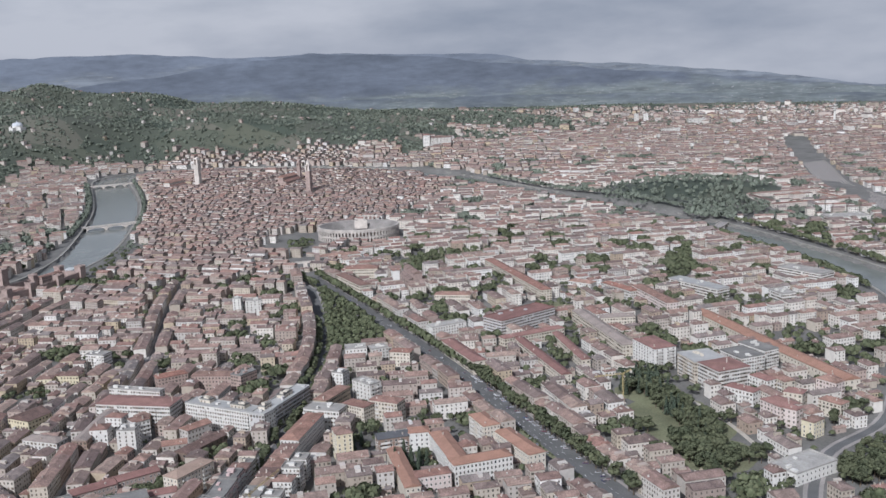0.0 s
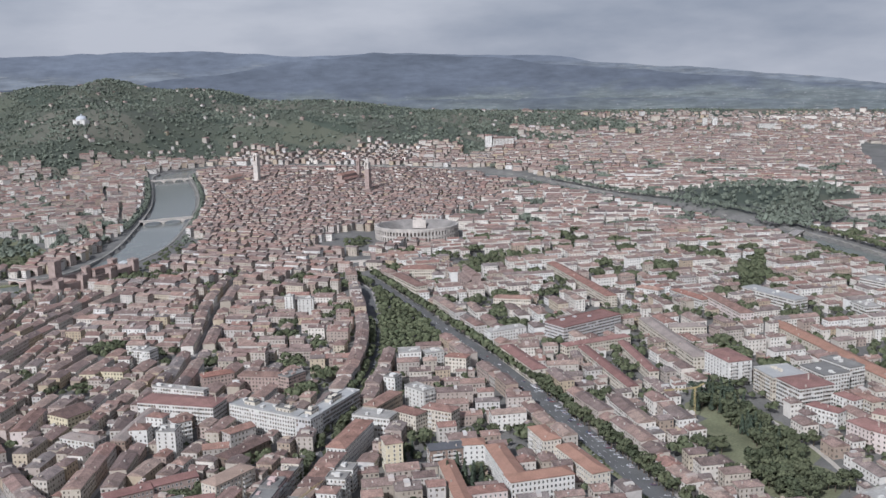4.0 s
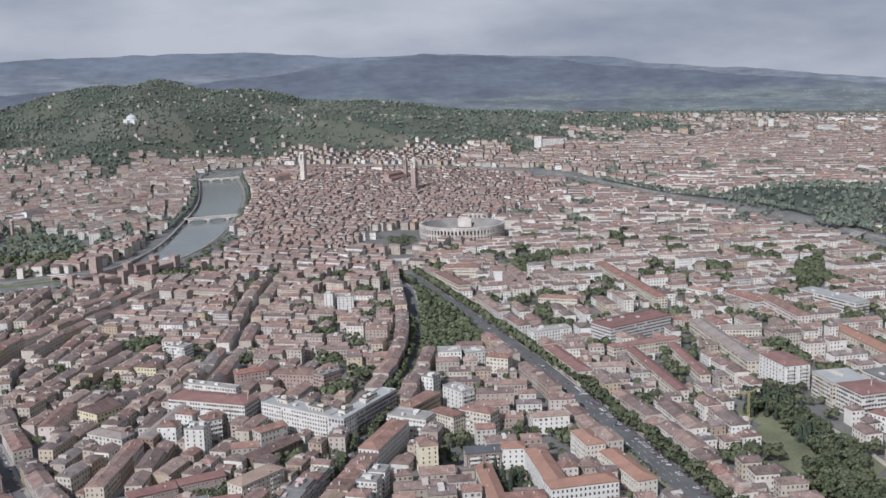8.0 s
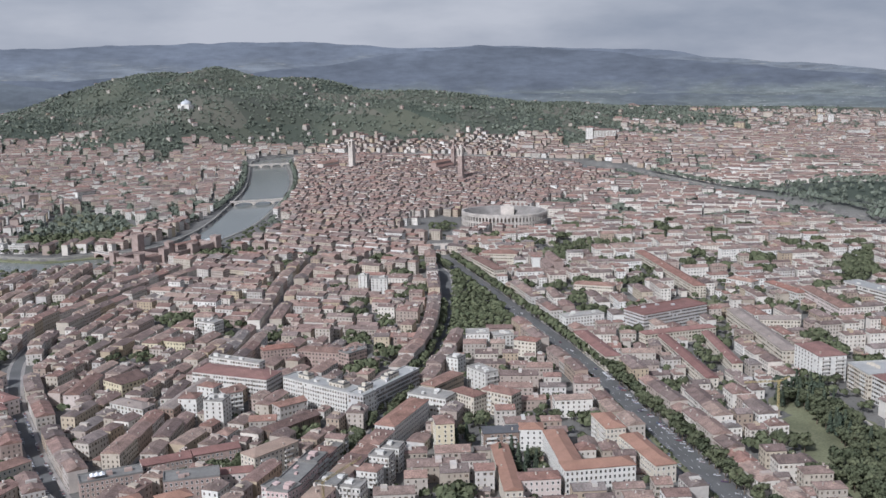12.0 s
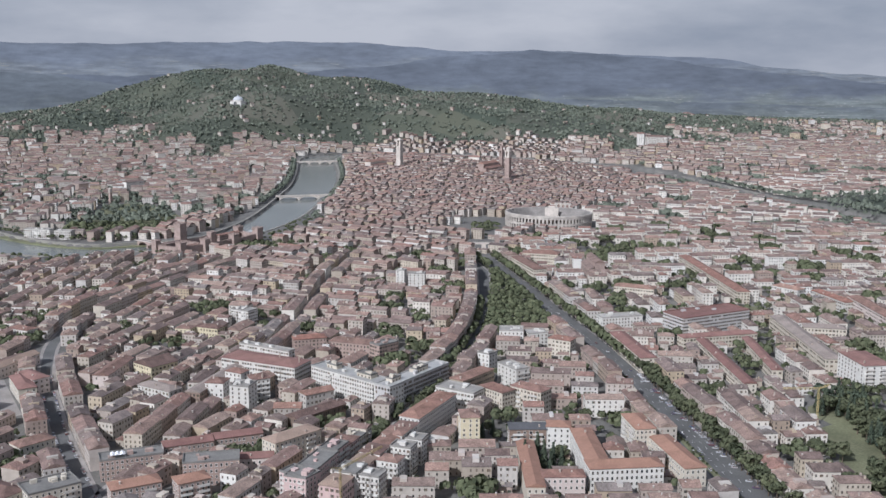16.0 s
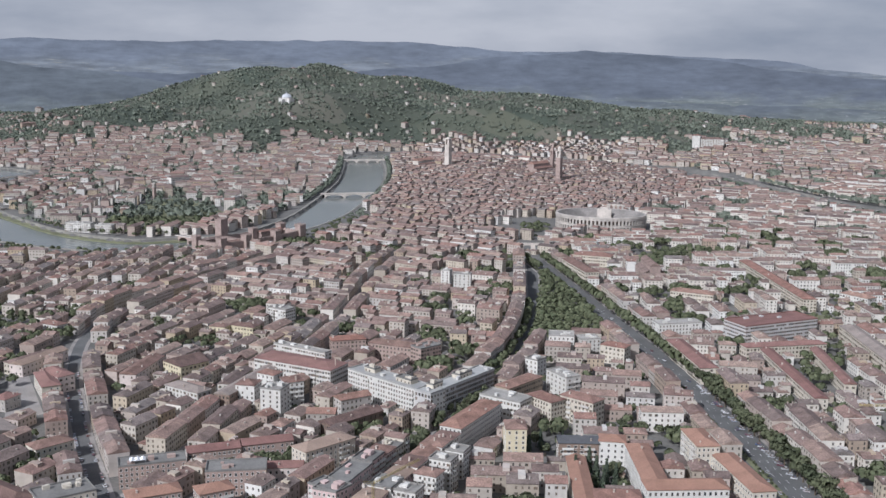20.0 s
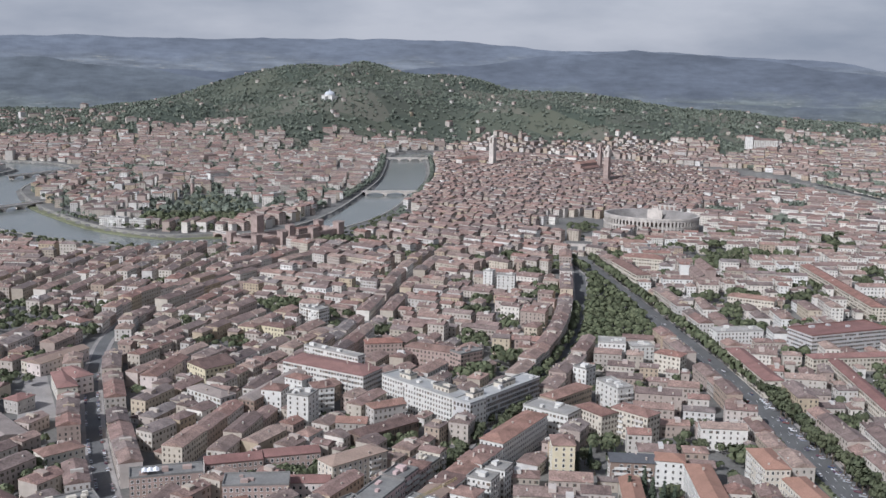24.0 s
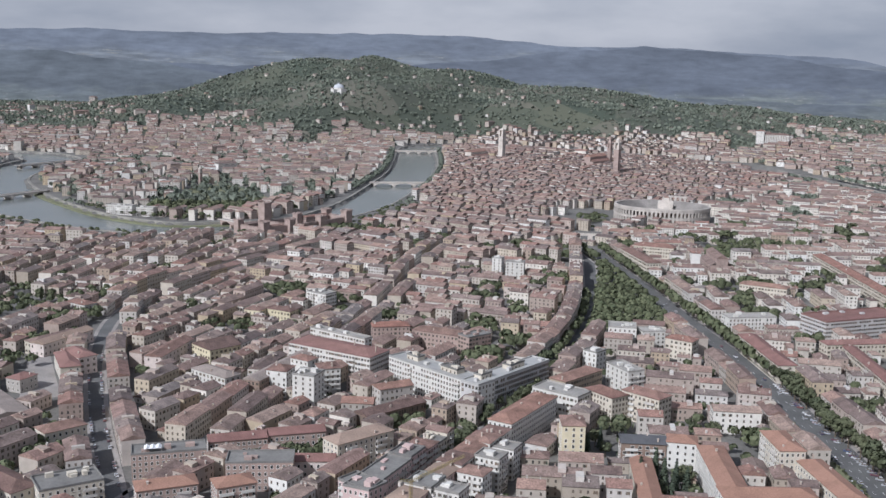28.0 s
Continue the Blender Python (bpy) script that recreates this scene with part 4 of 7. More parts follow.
def amphitheatre(x, y, deg, a=69.0, b=55.0):
    root = new("amphitheatre")
    root.matrix_world = pose(x, y, 0, 0, 0, deg)
    tagged(root, "elliptical Roman stone amphitheatre with two tiers of arches", "amphitheatre")
    n = 72
    # outer wall: piers, arch heads and bands, bay by bay
    wall, dark = Geo(), Geo()
    tiers = [(0.0, 10.6, 3.3, 7.6), (10.6, 20.6, 3.2, 6.8)]
    for i in range(n):
        t = 2 * math.pi * (i + 0.5) / n
        p = Vector((a * math.cos(t), b * math.sin(t), 0))
        nx, ny = b * math.cos(t), a * math.sin(t)
        l = math.hypot(nx, ny)
        out, side = Vector((nx / l, ny / l, 0)), Vector((-ny / l, nx / l, 0))
        half = math.hypot(a * math.sin(t), b * math.cos(t)) * math.pi / n + 0.03
        for z0, z1, aw, ah in tiers:
            arc = arch_outline(aw, ah)
            top = [(-half, z0)] + [(-half, z1), (half, z1)] + [(half, z0)]
            def at(u, z, o=0.0):
                q = p + side * u + out * o
                return (q.x, q.y, z)
            # face of the wall round the arch
            m = len(arc)
            poly = [at(-half, z0), at(-aw / 2, z0)] + [at(u, z0 + zz) for u, zz in arc[1:-1]] + [at(aw / 2, z0), at(half, z0), at(half, z1), at(-half, z1)]
            wall.add(poly, [tuple(range(len(poly)))])
            # reveal of the arch, six metres deep
            ins = [at(u, z0 + zz) for u, zz in arc] + [at(u, z0 + zz, -6.0) for u, zz in arc]
            wall.add(ins, [(k + 1, k, k + m, k + m + 1) for k in range(m - 1)])
            back = [at(u, z0 + zz, -6.0) for u, zz in arc]
            dark.add(back, [tuple(range(m))])
            band = [at(-half, z1 - 0.9, 0.0), at(half, z1 - 0.9, 0.0), at(half, z1 - 0.9, 0.5), at(-half, z1 - 0.9, 0.5), at(-half, z1 - 0.1, 0.0), at(half, z1 - 0.1, 0.0), at(half, z1 - 0.1, 0.5), at(-half, z1 - 0.1, 0.5)]
            wall.add(band, [(3, 2, 1, 0), (3, 7, 6, 2), (7, 4, 5, 6), (0, 4, 7, 3), (1, 2, 6, 5)])
    ring(wall, ellipse(a, b, 20.6, n), ellipse(a, b, 22.2, n))
    ring(wall, ellipse(a, b, 22.2, n), ellipse(a - 3.2, b - 3.2, 22.2, n))
    part_mesh("outer_wall", wall.mesh("outer_wall", M["arena"]), root)
    part_mesh("arch_recess", dark.mesh("arch_recess", M["brick"]), root, kind="stuff")
    steps = Geo()
    rows = 22
    for k in range(rows):
        fa = 3.2 + k * (27.0 / rows)
        z = 22.2 - k * 0.85
        ring(steps, ellipse(a - fa, b - fa, z, 72), ellipse(a - fa, b - fa, z - 0.85, 72))
        ring(steps, ellipse(a - fa, b - fa, z - 0.85, 72), ellipse(a - fa - 27.0 / rows, b - fa - 27.0 / rows, z - 0.85, 72))
    part_mesh("seating_steps", steps.mesh("seating_steps", M["seating"]), root, "worn grey stone seating steps", kind="stuff")
    floor = ellipse(a - 30.2, b - 30.2, 22.2 - rows * 0.85 + 0.02, 48)
    part_mesh("arena_floor", mesh_of("arena_floor", floor, [tuple(range(48))], [M["pavement"]]), root)
    # the four surviving bays of the outer ring
    for i in range(4):
        t = radians(70 + i * 5.6)
        c = Vector(((a + 7) * math.cos(t), (b + 7) * math.sin(t), 0))
        bay = part_mesh("outer_ring_bay", Geo().quadbox(c.x - 1.4, c.y - 1.2, 0, c.x + 1.4, c.y + 1.2, 28.5).mesh("outer_ring_bay", M["arena"]), root)
        for z1 in (9, 19, 28.6):
            part_mesh("arch_band", Geo().quadbox(c.x - 3.2, c.y - 1.3, z1 - 2.6, c.x + 3.2, c.y + 1.3, z1, bottom=True).mesh("arch_band", M["arena"]), bay)
    stage = Geo().quadbox(-10, 30, 10, 12, 34, 24).quadbox(-4, 31, 24, 6, 34, 27)
    part_mesh("stage_scaffold", stage.mesh("stage_scaffold", M["stone"]), root, "pale stage structure rising above the rim")
    occupy(x, y, 2 * a + 16, 2 * b + 16, radians(deg))
    return root


amphitheatre(17, 14, -44)


def bell_tower(x, y, w, shaft, top, label, mat="brick", upper="stone", spire="", octagon=False):
    root = new("bell_tower")
    z = lie1(x, y)
    root.matrix_world = pose(x, y, z, 0, 0, 27)
    tagged(root, label, "tower")
    h = w / 2
    g = Geo().quadbox(-h, -h, -1, h, h, shaft)
    for k in range(1, 4):
        g.quadbox(-h - 0.25, -h - 0.25, shaft * k / 4, h + 0.25, h + 0.25, shaft * k / 4 + 0.6, bottom=True)
    part_mesh("shaft", g.mesh("shaft", M[mat]), root)
    b = Geo()
    bh = top * 0.6
    for sx in (-1, 1):
        for sy in (-1, 1):
            b.quadbox(sx * h * 0.72 - h * 0.28, sy * h * 0.72 - h * 0.28, shaft, sx * h * 0.72 + h * 0.28, sy * h * 0.72 + h * 0.28, shaft + bh)
    b.quadbox(-h * 0.2, -h, shaft, h * 0.2, h, shaft + bh * 0.9)
    b.quadbox(-h - 0.5, -h - 0.5, shaft - 0.6, h + 0.5, h + 0.5, shaft + 0.3, bottom=True)
    b.quadbox(-h - 0.4, -h - 0.4, shaft + bh, h + 0.4, h + 0.4, shaft + bh + 1.2, bottom=True)
    part_mesh("belfry", b.mesh("belfry", M[upper]), root)
    c = Geo()
    z0 = shaft + bh + 1.2
    n = 8 if octagon else 4
    r = h * (0.8 if octagon else 1.3)
    lo = ellipse(r, r, z0, n, math.pi / n)
    if octagon:
        mid = ellipse(r, r, z0 + top * 0.28, n, math.pi / n)
        ring(c, lo, mid)
        lo = mid
    tipz = lo[0][2] + (top * 0.9 if spire == "tall" else top * 0.22)
    k = len(c.v)
    c.v += lo + [(0, 0, tipz)]
    for i in range(n):
        c.f.append((k + i, k + (i + 1) % n, k + n))
        c.i.append(0)
    part_mesh("cap", c.mesh("cap", M["brick"] if spire == "tall" else M[upper]), root)
    return root


occupy(210, 894, 14, 14, 0)
occupy(267, 508, 14, 14, 0)
occupy(387, 718, 12, 12, 0)
bell_tower(210, 894, 12, 56, 22, "tall white stone cathedral bell tower above the roofs", "stone", "stone")
bell_tower(267, 508, 10.5, 58, 20, "tall striped brick tower with white octagonal top", "brick", "stone", octagon=True)
bell_tower(387, 718, 8, 38, 18, "brick gothic bell tower with a pointed spire", "brick", "brick", spire="tall")
bell_tower(-535, 600, 5, 22, 9, "slim church bell tower among apartment blocks", "brick", "stone")


def church(x, y, w, d, h, deg, label, front="stone"):
    root = new("church")
    z = lie1(x, y)
    root.matrix_world = pose(x, y, z, 0, 0, deg)
    occupy(x, y, w, d, radians(deg))
    tagged(root, label, "church")
    g = Geo().quadbox(-w / 2, -d / 4, -1, w / 2, d / 4, h).quadbox(-w / 2, -d / 2, -1, w / 2, -d / 4, h * 0.6).quadbox(-w / 2, d / 4, -1, w / 2, d / 2, h * 0.6)
    rise = d / 4 * 0.6
    g.add([(-w / 2, -d / 4, h), (-w / 2, d / 4, h), (-w / 2, 0, h + rise)], [(1, 0, 2)]).add([(w / 2, -d / 4, h), (w / 2, d / 4, h), (w / 2, 0, h + rise)], [(0, 1, 2)])
    part_mesh("wall", g.mesh("wall", M[front]), root)
    part_mesh("roof", roof_geo(w, d / 2, h, "gable", 0.6, 0.4).mesh("roof", M["tile"]), root)
    for s in (-1, 1):
        a = Geo().add([(-w / 2, s * d / 2, h * 0.6), (w / 2, s * d / 2, h * 0.6), (w / 2, s * d / 4, h * 0.78), (-w / 2, s * d / 4, h * 0.78), (-w / 2, s * d / 2, h * 0.6 - 0.3), (w / 2, s * d / 2, h * 0.6 - 0.3)], [(0, 1, 2, 3) if s < 0 else (3, 2, 1, 0), (4, 5, 1, 0)])
        part_mesh("aisle_roof", a.mesh("aisle_roof", M["tile"]), root)
    wg = Geo()
    for k in range(5):
        u = -w / 2 + (k + 0.5) * w / 5
        for s in (-1, 1):
            wg.quadbox(u - 0.6, min(s * d / 2, s * d / 2 + s * 0.12), h * 0.15, u + 0.6, max(s * d / 2, s * d / 2 + s * 0.12), h * 0.45)
    part_mesh("windows", wg.mesh("windows", M["window"]), root, kind="stuff")
    return root


church(150, 905, 60, 34, 22, 27, "white stone cathedral with tiled nave roof")
church(340, 700, 70, 30, 24, 27, "large brick gothic church with tiled roof", "brick")
church(-160, -330, 52, 24, 19, 64, "brick church with steep nave roof", "brick")


# ---- castle on the river ----
def castle_tower(root, x, y, w, h, name="tower"):
    g = Geo().quadbox(x - w / 2, y - w / 2, -5, x + w / 2, y + w / 2, h)
    s = w / 2 + 0.5
    g.quadbox(x - s, y - s, h, x + s, y + s, h + 1.2, bottom=True)
    k = max(2, int(w / 2.4))
    for i in range(k):
        u = -s + (i + 0.5) * 2 * s / k
        for v in (-s + 0.3, s - 0.3):
            g.quadbox(x + u - 0.55, y + v - 0.3, h + 1.2, x + u + 0.55, y + v + 0.3, h + 2.8)
            g.quadbox(x + v - 0.3, y + u - 0.55, h + 1.2, x + v + 0.3, y + u + 0.55, h + 2.8)
    part_mesh(name, g.mesh(name, M["brick"]), root)


def castle_wall(root, x0, y0, x1, y1, h, thick=2.4):
    g = Geo()
    L = math.hypot(x1 - x0, y1 - y0)
    g.quadbox(0, -thick / 2, -5, L, thick / 2, h)
    n = int(L / 2.6)
    for i in range(n):
        u = (i + 0.5) * L / n
        g.quadbox(u - 0.7, -thick / 2, h, u + 0.7, -thick / 2 + 0.6, h + 1.7)
    ob = part_mesh("curtain_wall", g.mesh("curtain_wall", M["brick"]), root)
    ob.matrix_local = pose(x0, y0, 0, 0, 0, math.degrees(math.atan2(y1 - y0, x1 - x0)))


def castle():
    root = new("castle")
    root.matrix_world = pose(-530, 70, 0, 0, 0, 27)
    tagged(root, "medieval brick castle with battlemented walls and towers", "castle")
    castle_tower(root, -10, 28, 12, 34, "keep_tower")
    for x, y, w, h in ((-52, -18, 10, 18), (-52, 30, 9, 16), (-12, -22, 10, 18), (40, -24, 10, 17), (92, -20, 11, 19), (92, 18, 10, 17), (40, 20, 9, 16)):
        castle_tower(root, x, y, w, h)
    for a, b in (((-52, -18), (-12, -22)), ((-12, -22), (40, -24)), ((40, -24), (92, -20)), ((92, -20), (92, 18)), ((92, 18), (40, 20)), ((40, 20), (-10, 28)), ((-10, 28), (-52, 30)), ((-52, 30), (-52, -18)), ((-12, -22), (-10, 28))):
        castle_wall(root, *a, *b, 11)
    occupy(-515, 78, 165, 66, radians(27), 4)
    for u, v, w, d in ((-32, 22, 30, 9), (66, 14, 40, 9), (-32, -14, 26, 8)):
        c, s = math.cos(radians(27)), math.sin(radians(27))
        house(-530 + c * u - s * v, 70 + s * u + c * v, w, d, 12, 27, "gable", "brick", label="brick castle wing with tiled roof", shutter=0.0, claim=False, name="castle_wing")


castle()


# ---- bridges ----
def bridge(x0, y0, x1, y1, wide, spans, label, mat="stone", deck=2.2):
    root = new("bridge")
    L = math.hypot(x1 - x0, y1 - y0)
    root.matrix_world = pose(x0, y0, 0, 0, 0, math.degrees(math.atan2(y1 - y0, x1 - x0)))
    tagged(root, label, "bridge")
    span = L / spans
    for i in range(spans):
        g = Geo()
        n = 14
        lo = [(i * span + 1.6 + (span - 3.2) * k / n, -3.6 + (deck + 2.6) * math.sqrt(max(0.0, 1 - (2 * k / n - 1) ** 2))) for k in range(n + 1)]
        pts = [(i * span, -4.4), lo[0]] + lo[1:] + [((i + 1) * span, -4.4), ((i + 1) * span, deck), (i * span, deck)]
        m = len(pts)
        for s in (-1, 1):
            g.add([(u, s * wide / 2, z) for u, z in pts], [tuple(range(m)) if s < 0 else tuple(reversed(range(m)))])
        g.add([(u, -wide / 2, z) for u, z in pts] + [(u, wide / 2, z) for u, z in pts], [(k + 1, k, k + m, k + m + 1) for k in range(m - 3)])
        part_mesh("arch", g.mesh("arch", M[mat]), root)
        if i:
            part_mesh("pier", Geo().quadbox(i * span - 1.8, -wide / 2 - 2, -7, i * span + 1.8, wide / 2 + 2, 0.5).mesh("pier", M[mat]), root)
    part_mesh("deck", Geo().quadbox(-6, -wide / 2 - 0.3, deck, L + 6, wide / 2 + 0.3, deck + 0.35, bottom=True).mesh("deck", M["pavement"]), root)
    for s in (-1, 1):
        part_mesh("parapet", Geo().quadbox(-6, s * wide / 2 - 0.25, deck + 0.35, L + 6, s * wide / 2 + 0.25, deck + 1.4).mesh("parapet", M["stone"]), root)


bridge(-236, 538, -128, 510, 15, 3, "white stone arched bridge over the river")
bridge(62, 1172, 164, 1142, 14, 4, "pale stone bridge over the river")
bridge(-905, 470, -790, 560, 14, 4, "low pale road bridge over the river")
bridge(-815, 980, -690, 1088, 14, 4, "pale road bridge upstream")
bridge(-590, 162, -560, 95, 10, 3, "red brick castle bridge with battlements", "brick", deck=4)
bridge(372, -445, 455, -420, 14, 3, "pale stone road bridge downstream")
weir = new("weir", ribbon(smooth_line([(-560, 118), (-500, 138), (-440, 178), (-400, 215)], 5), 7, -4.1).mesh("weir", M["foam"]))
tagged(weir, "white water spilling over a low weir", "weir", kind="structure")


# ---- city gate on the square ----
def city_gate(x, y, deg):
    root = new("city_gate")
    root.matrix_world = pose(x, y, 0, 0, 0, deg)
    tagged(root, "brick city gate with two arches and a battlemented tower", "gate")
    g = Geo()
    for u0, u1 in ((-15, -12), (-3, 3), (12, 15)):
        g.quadbox(u0, -1.6, 0, u1, 1.6, 8)
    g.quadbox(-15, -1.6, 8, 15, 1.6, 10.5, bottom=True)
    for i in range(11):
        g.quadbox(-15 + i * 2.75, -1.6, 10.5, -13.6 + i * 2.75, -0.9, 11.8)
    part_mesh("gate_wall", g.mesh("gate_wall", M["stone"]), root)
    t = new("gate_tower", Geo().quadbox(15, -3.2, 0, 21.5, 3.2, 20).quadbox(14.5, -3.7, 20, 22, 3.7, 21.2, bottom=True).mesh("gate_tower", M["brick"]))
    t.parent = root


city_gate(-190, -122, -28)
occupy(-190, -122, 44, 8, radians(-28))


# ---- sanctuary, hill palace, distant towers ----
def sanctuary(x, y):
    root = new("sanctuary")
    z = lie1(x, y)
    root.matrix_world = pose(x, y, z, 0, 0, 20)
    tagged(root, "white domed hilltop sanctuary", "church")
    g = Geo()
    ring(g, ellipse(15, 15, -6, 24), ellipse(15, 15, 13, 24))
    g.quadbox(-24, -8, -6, 24, 8, 9).quadbox(-9, -22, -6, 9, 0, 10)
    part_mesh("wall", g.mesh("wall", M["white"]), root)
    d = Geo()
    prev = ellipse(15.5, 15.5, 13, 24)
    for k in range(1, 7):
        a = math.pi / 2 * k / 6
        nxt = ellipse(max(0.4, 15.5 * math.cos(a)), max(0.4, 15.5 * math.cos(a)), 13 + 11 * math.sin(a), 24)
        ring(d, prev, nxt)
        prev = nxt
    d.quadbox(-1.6, -1.6, 23, 1.6, 1.6, 28)
    part_mesh("dome", d.mesh("dome", M["dome"]), root)


sanctuary(73, 1662)
house(985, 866, 74, 24, 26, -48, roof="hip", wall="white", bay=4, ww=1.8, wh=2.6, shutter=0.0, label="large pale palace on the wooded slope", name="palace")
house(960, 890, 20, 30, 31, -48, roof="hip", wall="white", bay=4, shutter=0.0, label="raised middle block of the pale palace", name="palace_block")
for i in range(2):
    house(1866 + 24 * i, 818 - 22 * i, 16, 16, 32, 40, roof="flat", wall="white", shutter=0.0, label="distant white apartment tower block", name="tower_block")
for x, y, w, h in ((1960, 640, 60, 20), (2080, 560, 50, 18), (2150, 380, 70, 15), (1700, 560, 60, 14)):
    house(x, y, w, 18, h, -40, roof="flat", wall="white", shutter=0.0, label="distant white slab block in the suburbs", name="tower_block")


def radio_tower(x, y):
    root = new("radio_tower")
    root.matrix_world = pose(x, y, lie1(x, y))
    tagged(root, "slender white telecommunication tower with platforms", "tower")
    g = Geo()
    ring(g, ellipse(4.5, 4.5, -3, 16), ellipse(3.2, 3.2, 52, 16))
    part_mesh("shaft", g.mesh("shaft", M["white"]), root)
    for z, r in ((44, 8), (52, 9), (60, 6)):
        p = Geo()
        ring(p, ellipse(4, 4, z - 2, 16), ellipse(r, r, z, 16))
        ring(p, ellipse(r, r, z, 16), ellipse(r, r, z + 2.5, 16))
        p.add(ellipse(r, r, z + 2.5, 16), [tuple(range(16))])
        part_mesh("platform", p.mesh("platform", M["white"]), root)
    part_mesh("mast", Geo().quadbox(-0.8, -0.8, 60, 0.8, 0.8, 84).mesh("mast", M["brick"]), root)


radio_tower(2309, 325)


# ---- halls and slabs beyond the eastern river ----
HALLS = [(600, -560, 70, 34), (690, -640, 60, 30), (560, -680, 50, 26), (640, -760, 80, 36), (760, -720, 60, 28), (480, -840, 60, 30), (420, -930, 70, 26), (880, -640, 70, 30), (960, -560, 60, 26), (1050, -500, 70, 30)]
for i, (x, y, w, d) in enumerate(HALLS):
    house(x, y, w, d, 8 + i % 3, -38 + 7 * (i % 4), roof="flat", wall="white", shutter=0.0, chimneys=3, bay=6, label="wide low industrial hall with a pale flat roof", name="industrial_hall")
for u, v, w, d in ((0, 0, 150, 8), (0, 92, 150, 8), (-71, 46, 8, 84), (71, 46, 8, 84), (0, 46, 24, 18)):
    c, s = math.cos(radians(-30)), math.sin(radians(-30))
    house(690 + c * u - s * v, -450 + s * u + c * v, w, d, 9 if w != 24 else 14, -30, roof="hip", wall="stone", shutter=0.0, chimneys=0, bay=4, claim=True, label="pale arcaded range of the walled cemetery", name="cemetery_range")

# ---- houses along the near streets and the large blocks, one by one ----
house(-618.0, -619.1, 84.6, 15.0, 20.50, -70.3, roof="flat", wall="white", tile="metal", bay=2.6, balconies="s", shutter=0.05, label="white modern apartment wing with a grey metal roof")
house(-579.2, -638.8, 76.5, 14.0, 20.57, 25.3, roof="flat", wall="officewall", tile="metal", bay=2.2, ww=1.65, wh=2.1, shutter=0.0, label="white modern wing with a dense grid of windows")
house(-703.6, -607.1, 15.0, 15.0, 23.14, -43.5, roof="flat", wall="white", bay=3.6, shutter=0.0, label="narrow white apartment tower with a roof terrace")
house(-693.4, -563.9, 15.2, 11.0, 19.91, -57.0, roof="hip", wall="white", shutter=0.1, label="white apartment house with a small tiled roof")
house(-682.8, -581.9, 13.9, 14.0, 18.28, -4.2, roof="hip", wall="white", shutter=0.1, balconies="s", label="white apartment house with stacked balconies")
house(-712.4, -573.7, 14.2, 14.0, 17.55, -39.4, roof="hip", wall="white", shutter=0.1, label="white apartment house with a red hipped roof")
house(-661.1, -539.4, 70.0, 24.0, 18.42, -54.7, roof="hip", wall="white", tile="tile_red", pitch=0.18, bay=2.4, ww=1.6, balconies="s", shutter=0.1, label="long white apartment block with red roof terraces")
house(-652.5, -518.4, 52.2, 8.0, 22.59, -59.6, roof="flat", wall="white", bay=2.6, claim=False, chimneys=2, label="white set-back penthouse on the apartment block")
house(-567.7, -515.2, 49.1, 14.0, 14.56, -49.7, roof="hip", wall="brickwall", shutter=0.2, label="pinkish brick apartment block with tiled roof")
house(-598.1, -478.4, 29.0, 13.0, 14.00, -12.8, roof="hip", wall="brickwall", shutter=0.2, label="pinkish brick apartment wing with tiled roof")
house(-552.1, -535.2, 21.6, 13.0, 16.47, 13.9, roof="flat", wall="brickwall", tile="flat_dark", bay=2.6, ww=2.2, wh=1.6, shutter=0.0, label="dark apartment block with projecting concrete floors")
house(-666.8, -655.7, 44.9, 13.0, 11.64, 17.3, roof="gable", wall="brown", bay=1.9, ww=1.3, wh=2.6, shutter=0.0, label="long brown workshop with a tan gabled roof")
house(-682.6, -642.1, 19.0, 12.0, 13.21, -28.3, roof="gable", shutter=0.1, label="gabled house with plain pale end wall")
house(-651.2, -619.0, 23.6, 12.0, 12.58, 5.9, roof="gable", shutter=0.1, label="gabled house with brown tiled roof")
house(-705.0, -705.7, 37.4, 14.0, 16.75, 16.4, roof="hip", wall="cream", tile="tile_tan", balconies="s", shutter=0.1, label="cream apartment house with tan roof and deep balconies", single_windows=True)
house(-716.1, -765.4, 44.1, 14.0, 19.32, 40.8, roof="flat", wall="pink", tile="flat_dark", balconies="s", bay=2.6, shutter=0.2, label="pink apartment house with grey roof terraces", single_windows=True)
house(-727.0, -773.2, 20.1, 13.0, 19.39, -63.1, roof="flat", wall="pink", tile="flat_dark", balconies="s", bay=2.6, shutter=0.2, label="pink corner apartment house with grey roof terraces", single_windows=True)
house(-599.9, -700.2, 59.9, 15.0, 17.34, 34.6, roof="hip", wall="white", bay=2.8, balconies="e", label="white apartment house with brown tiled roof and balconies", single_windows=True)
house(-593.7, -744.8, 12.6, 17.0, 23.21, -25.1, roof="hip", wall="yellow", bay=3.4, shutter=0.0, label="tall pale yellow apartment tower with a red roof", single_windows=True)
house(-535.4, -689.8, 24.6, 14.0, 16.68, -78.8, roof="hip", wall="cream", bay=2.6, shutter=0.3, label="cream apartment house with small regular windows")
house(-515.8, -704.9, 27.4, 14.0, 18.35, -69.4, roof="hip", wall="cream", bay=2.8, balconies="s", label="cream apartment house with recessed balconies")
house(-558.1, -674.0, 33.3, 17.0, 16.02, -62.5, roof="flat", wall="white", bay=2.6, balconies="w", label="white flat-roofed apartment house with roof terrace")
house(-532.5, -649.1, 40.2, 13.0, 16.09, 21.6, roof="hip", bay=2.8, label="curved corner house with a broad tiled roof")
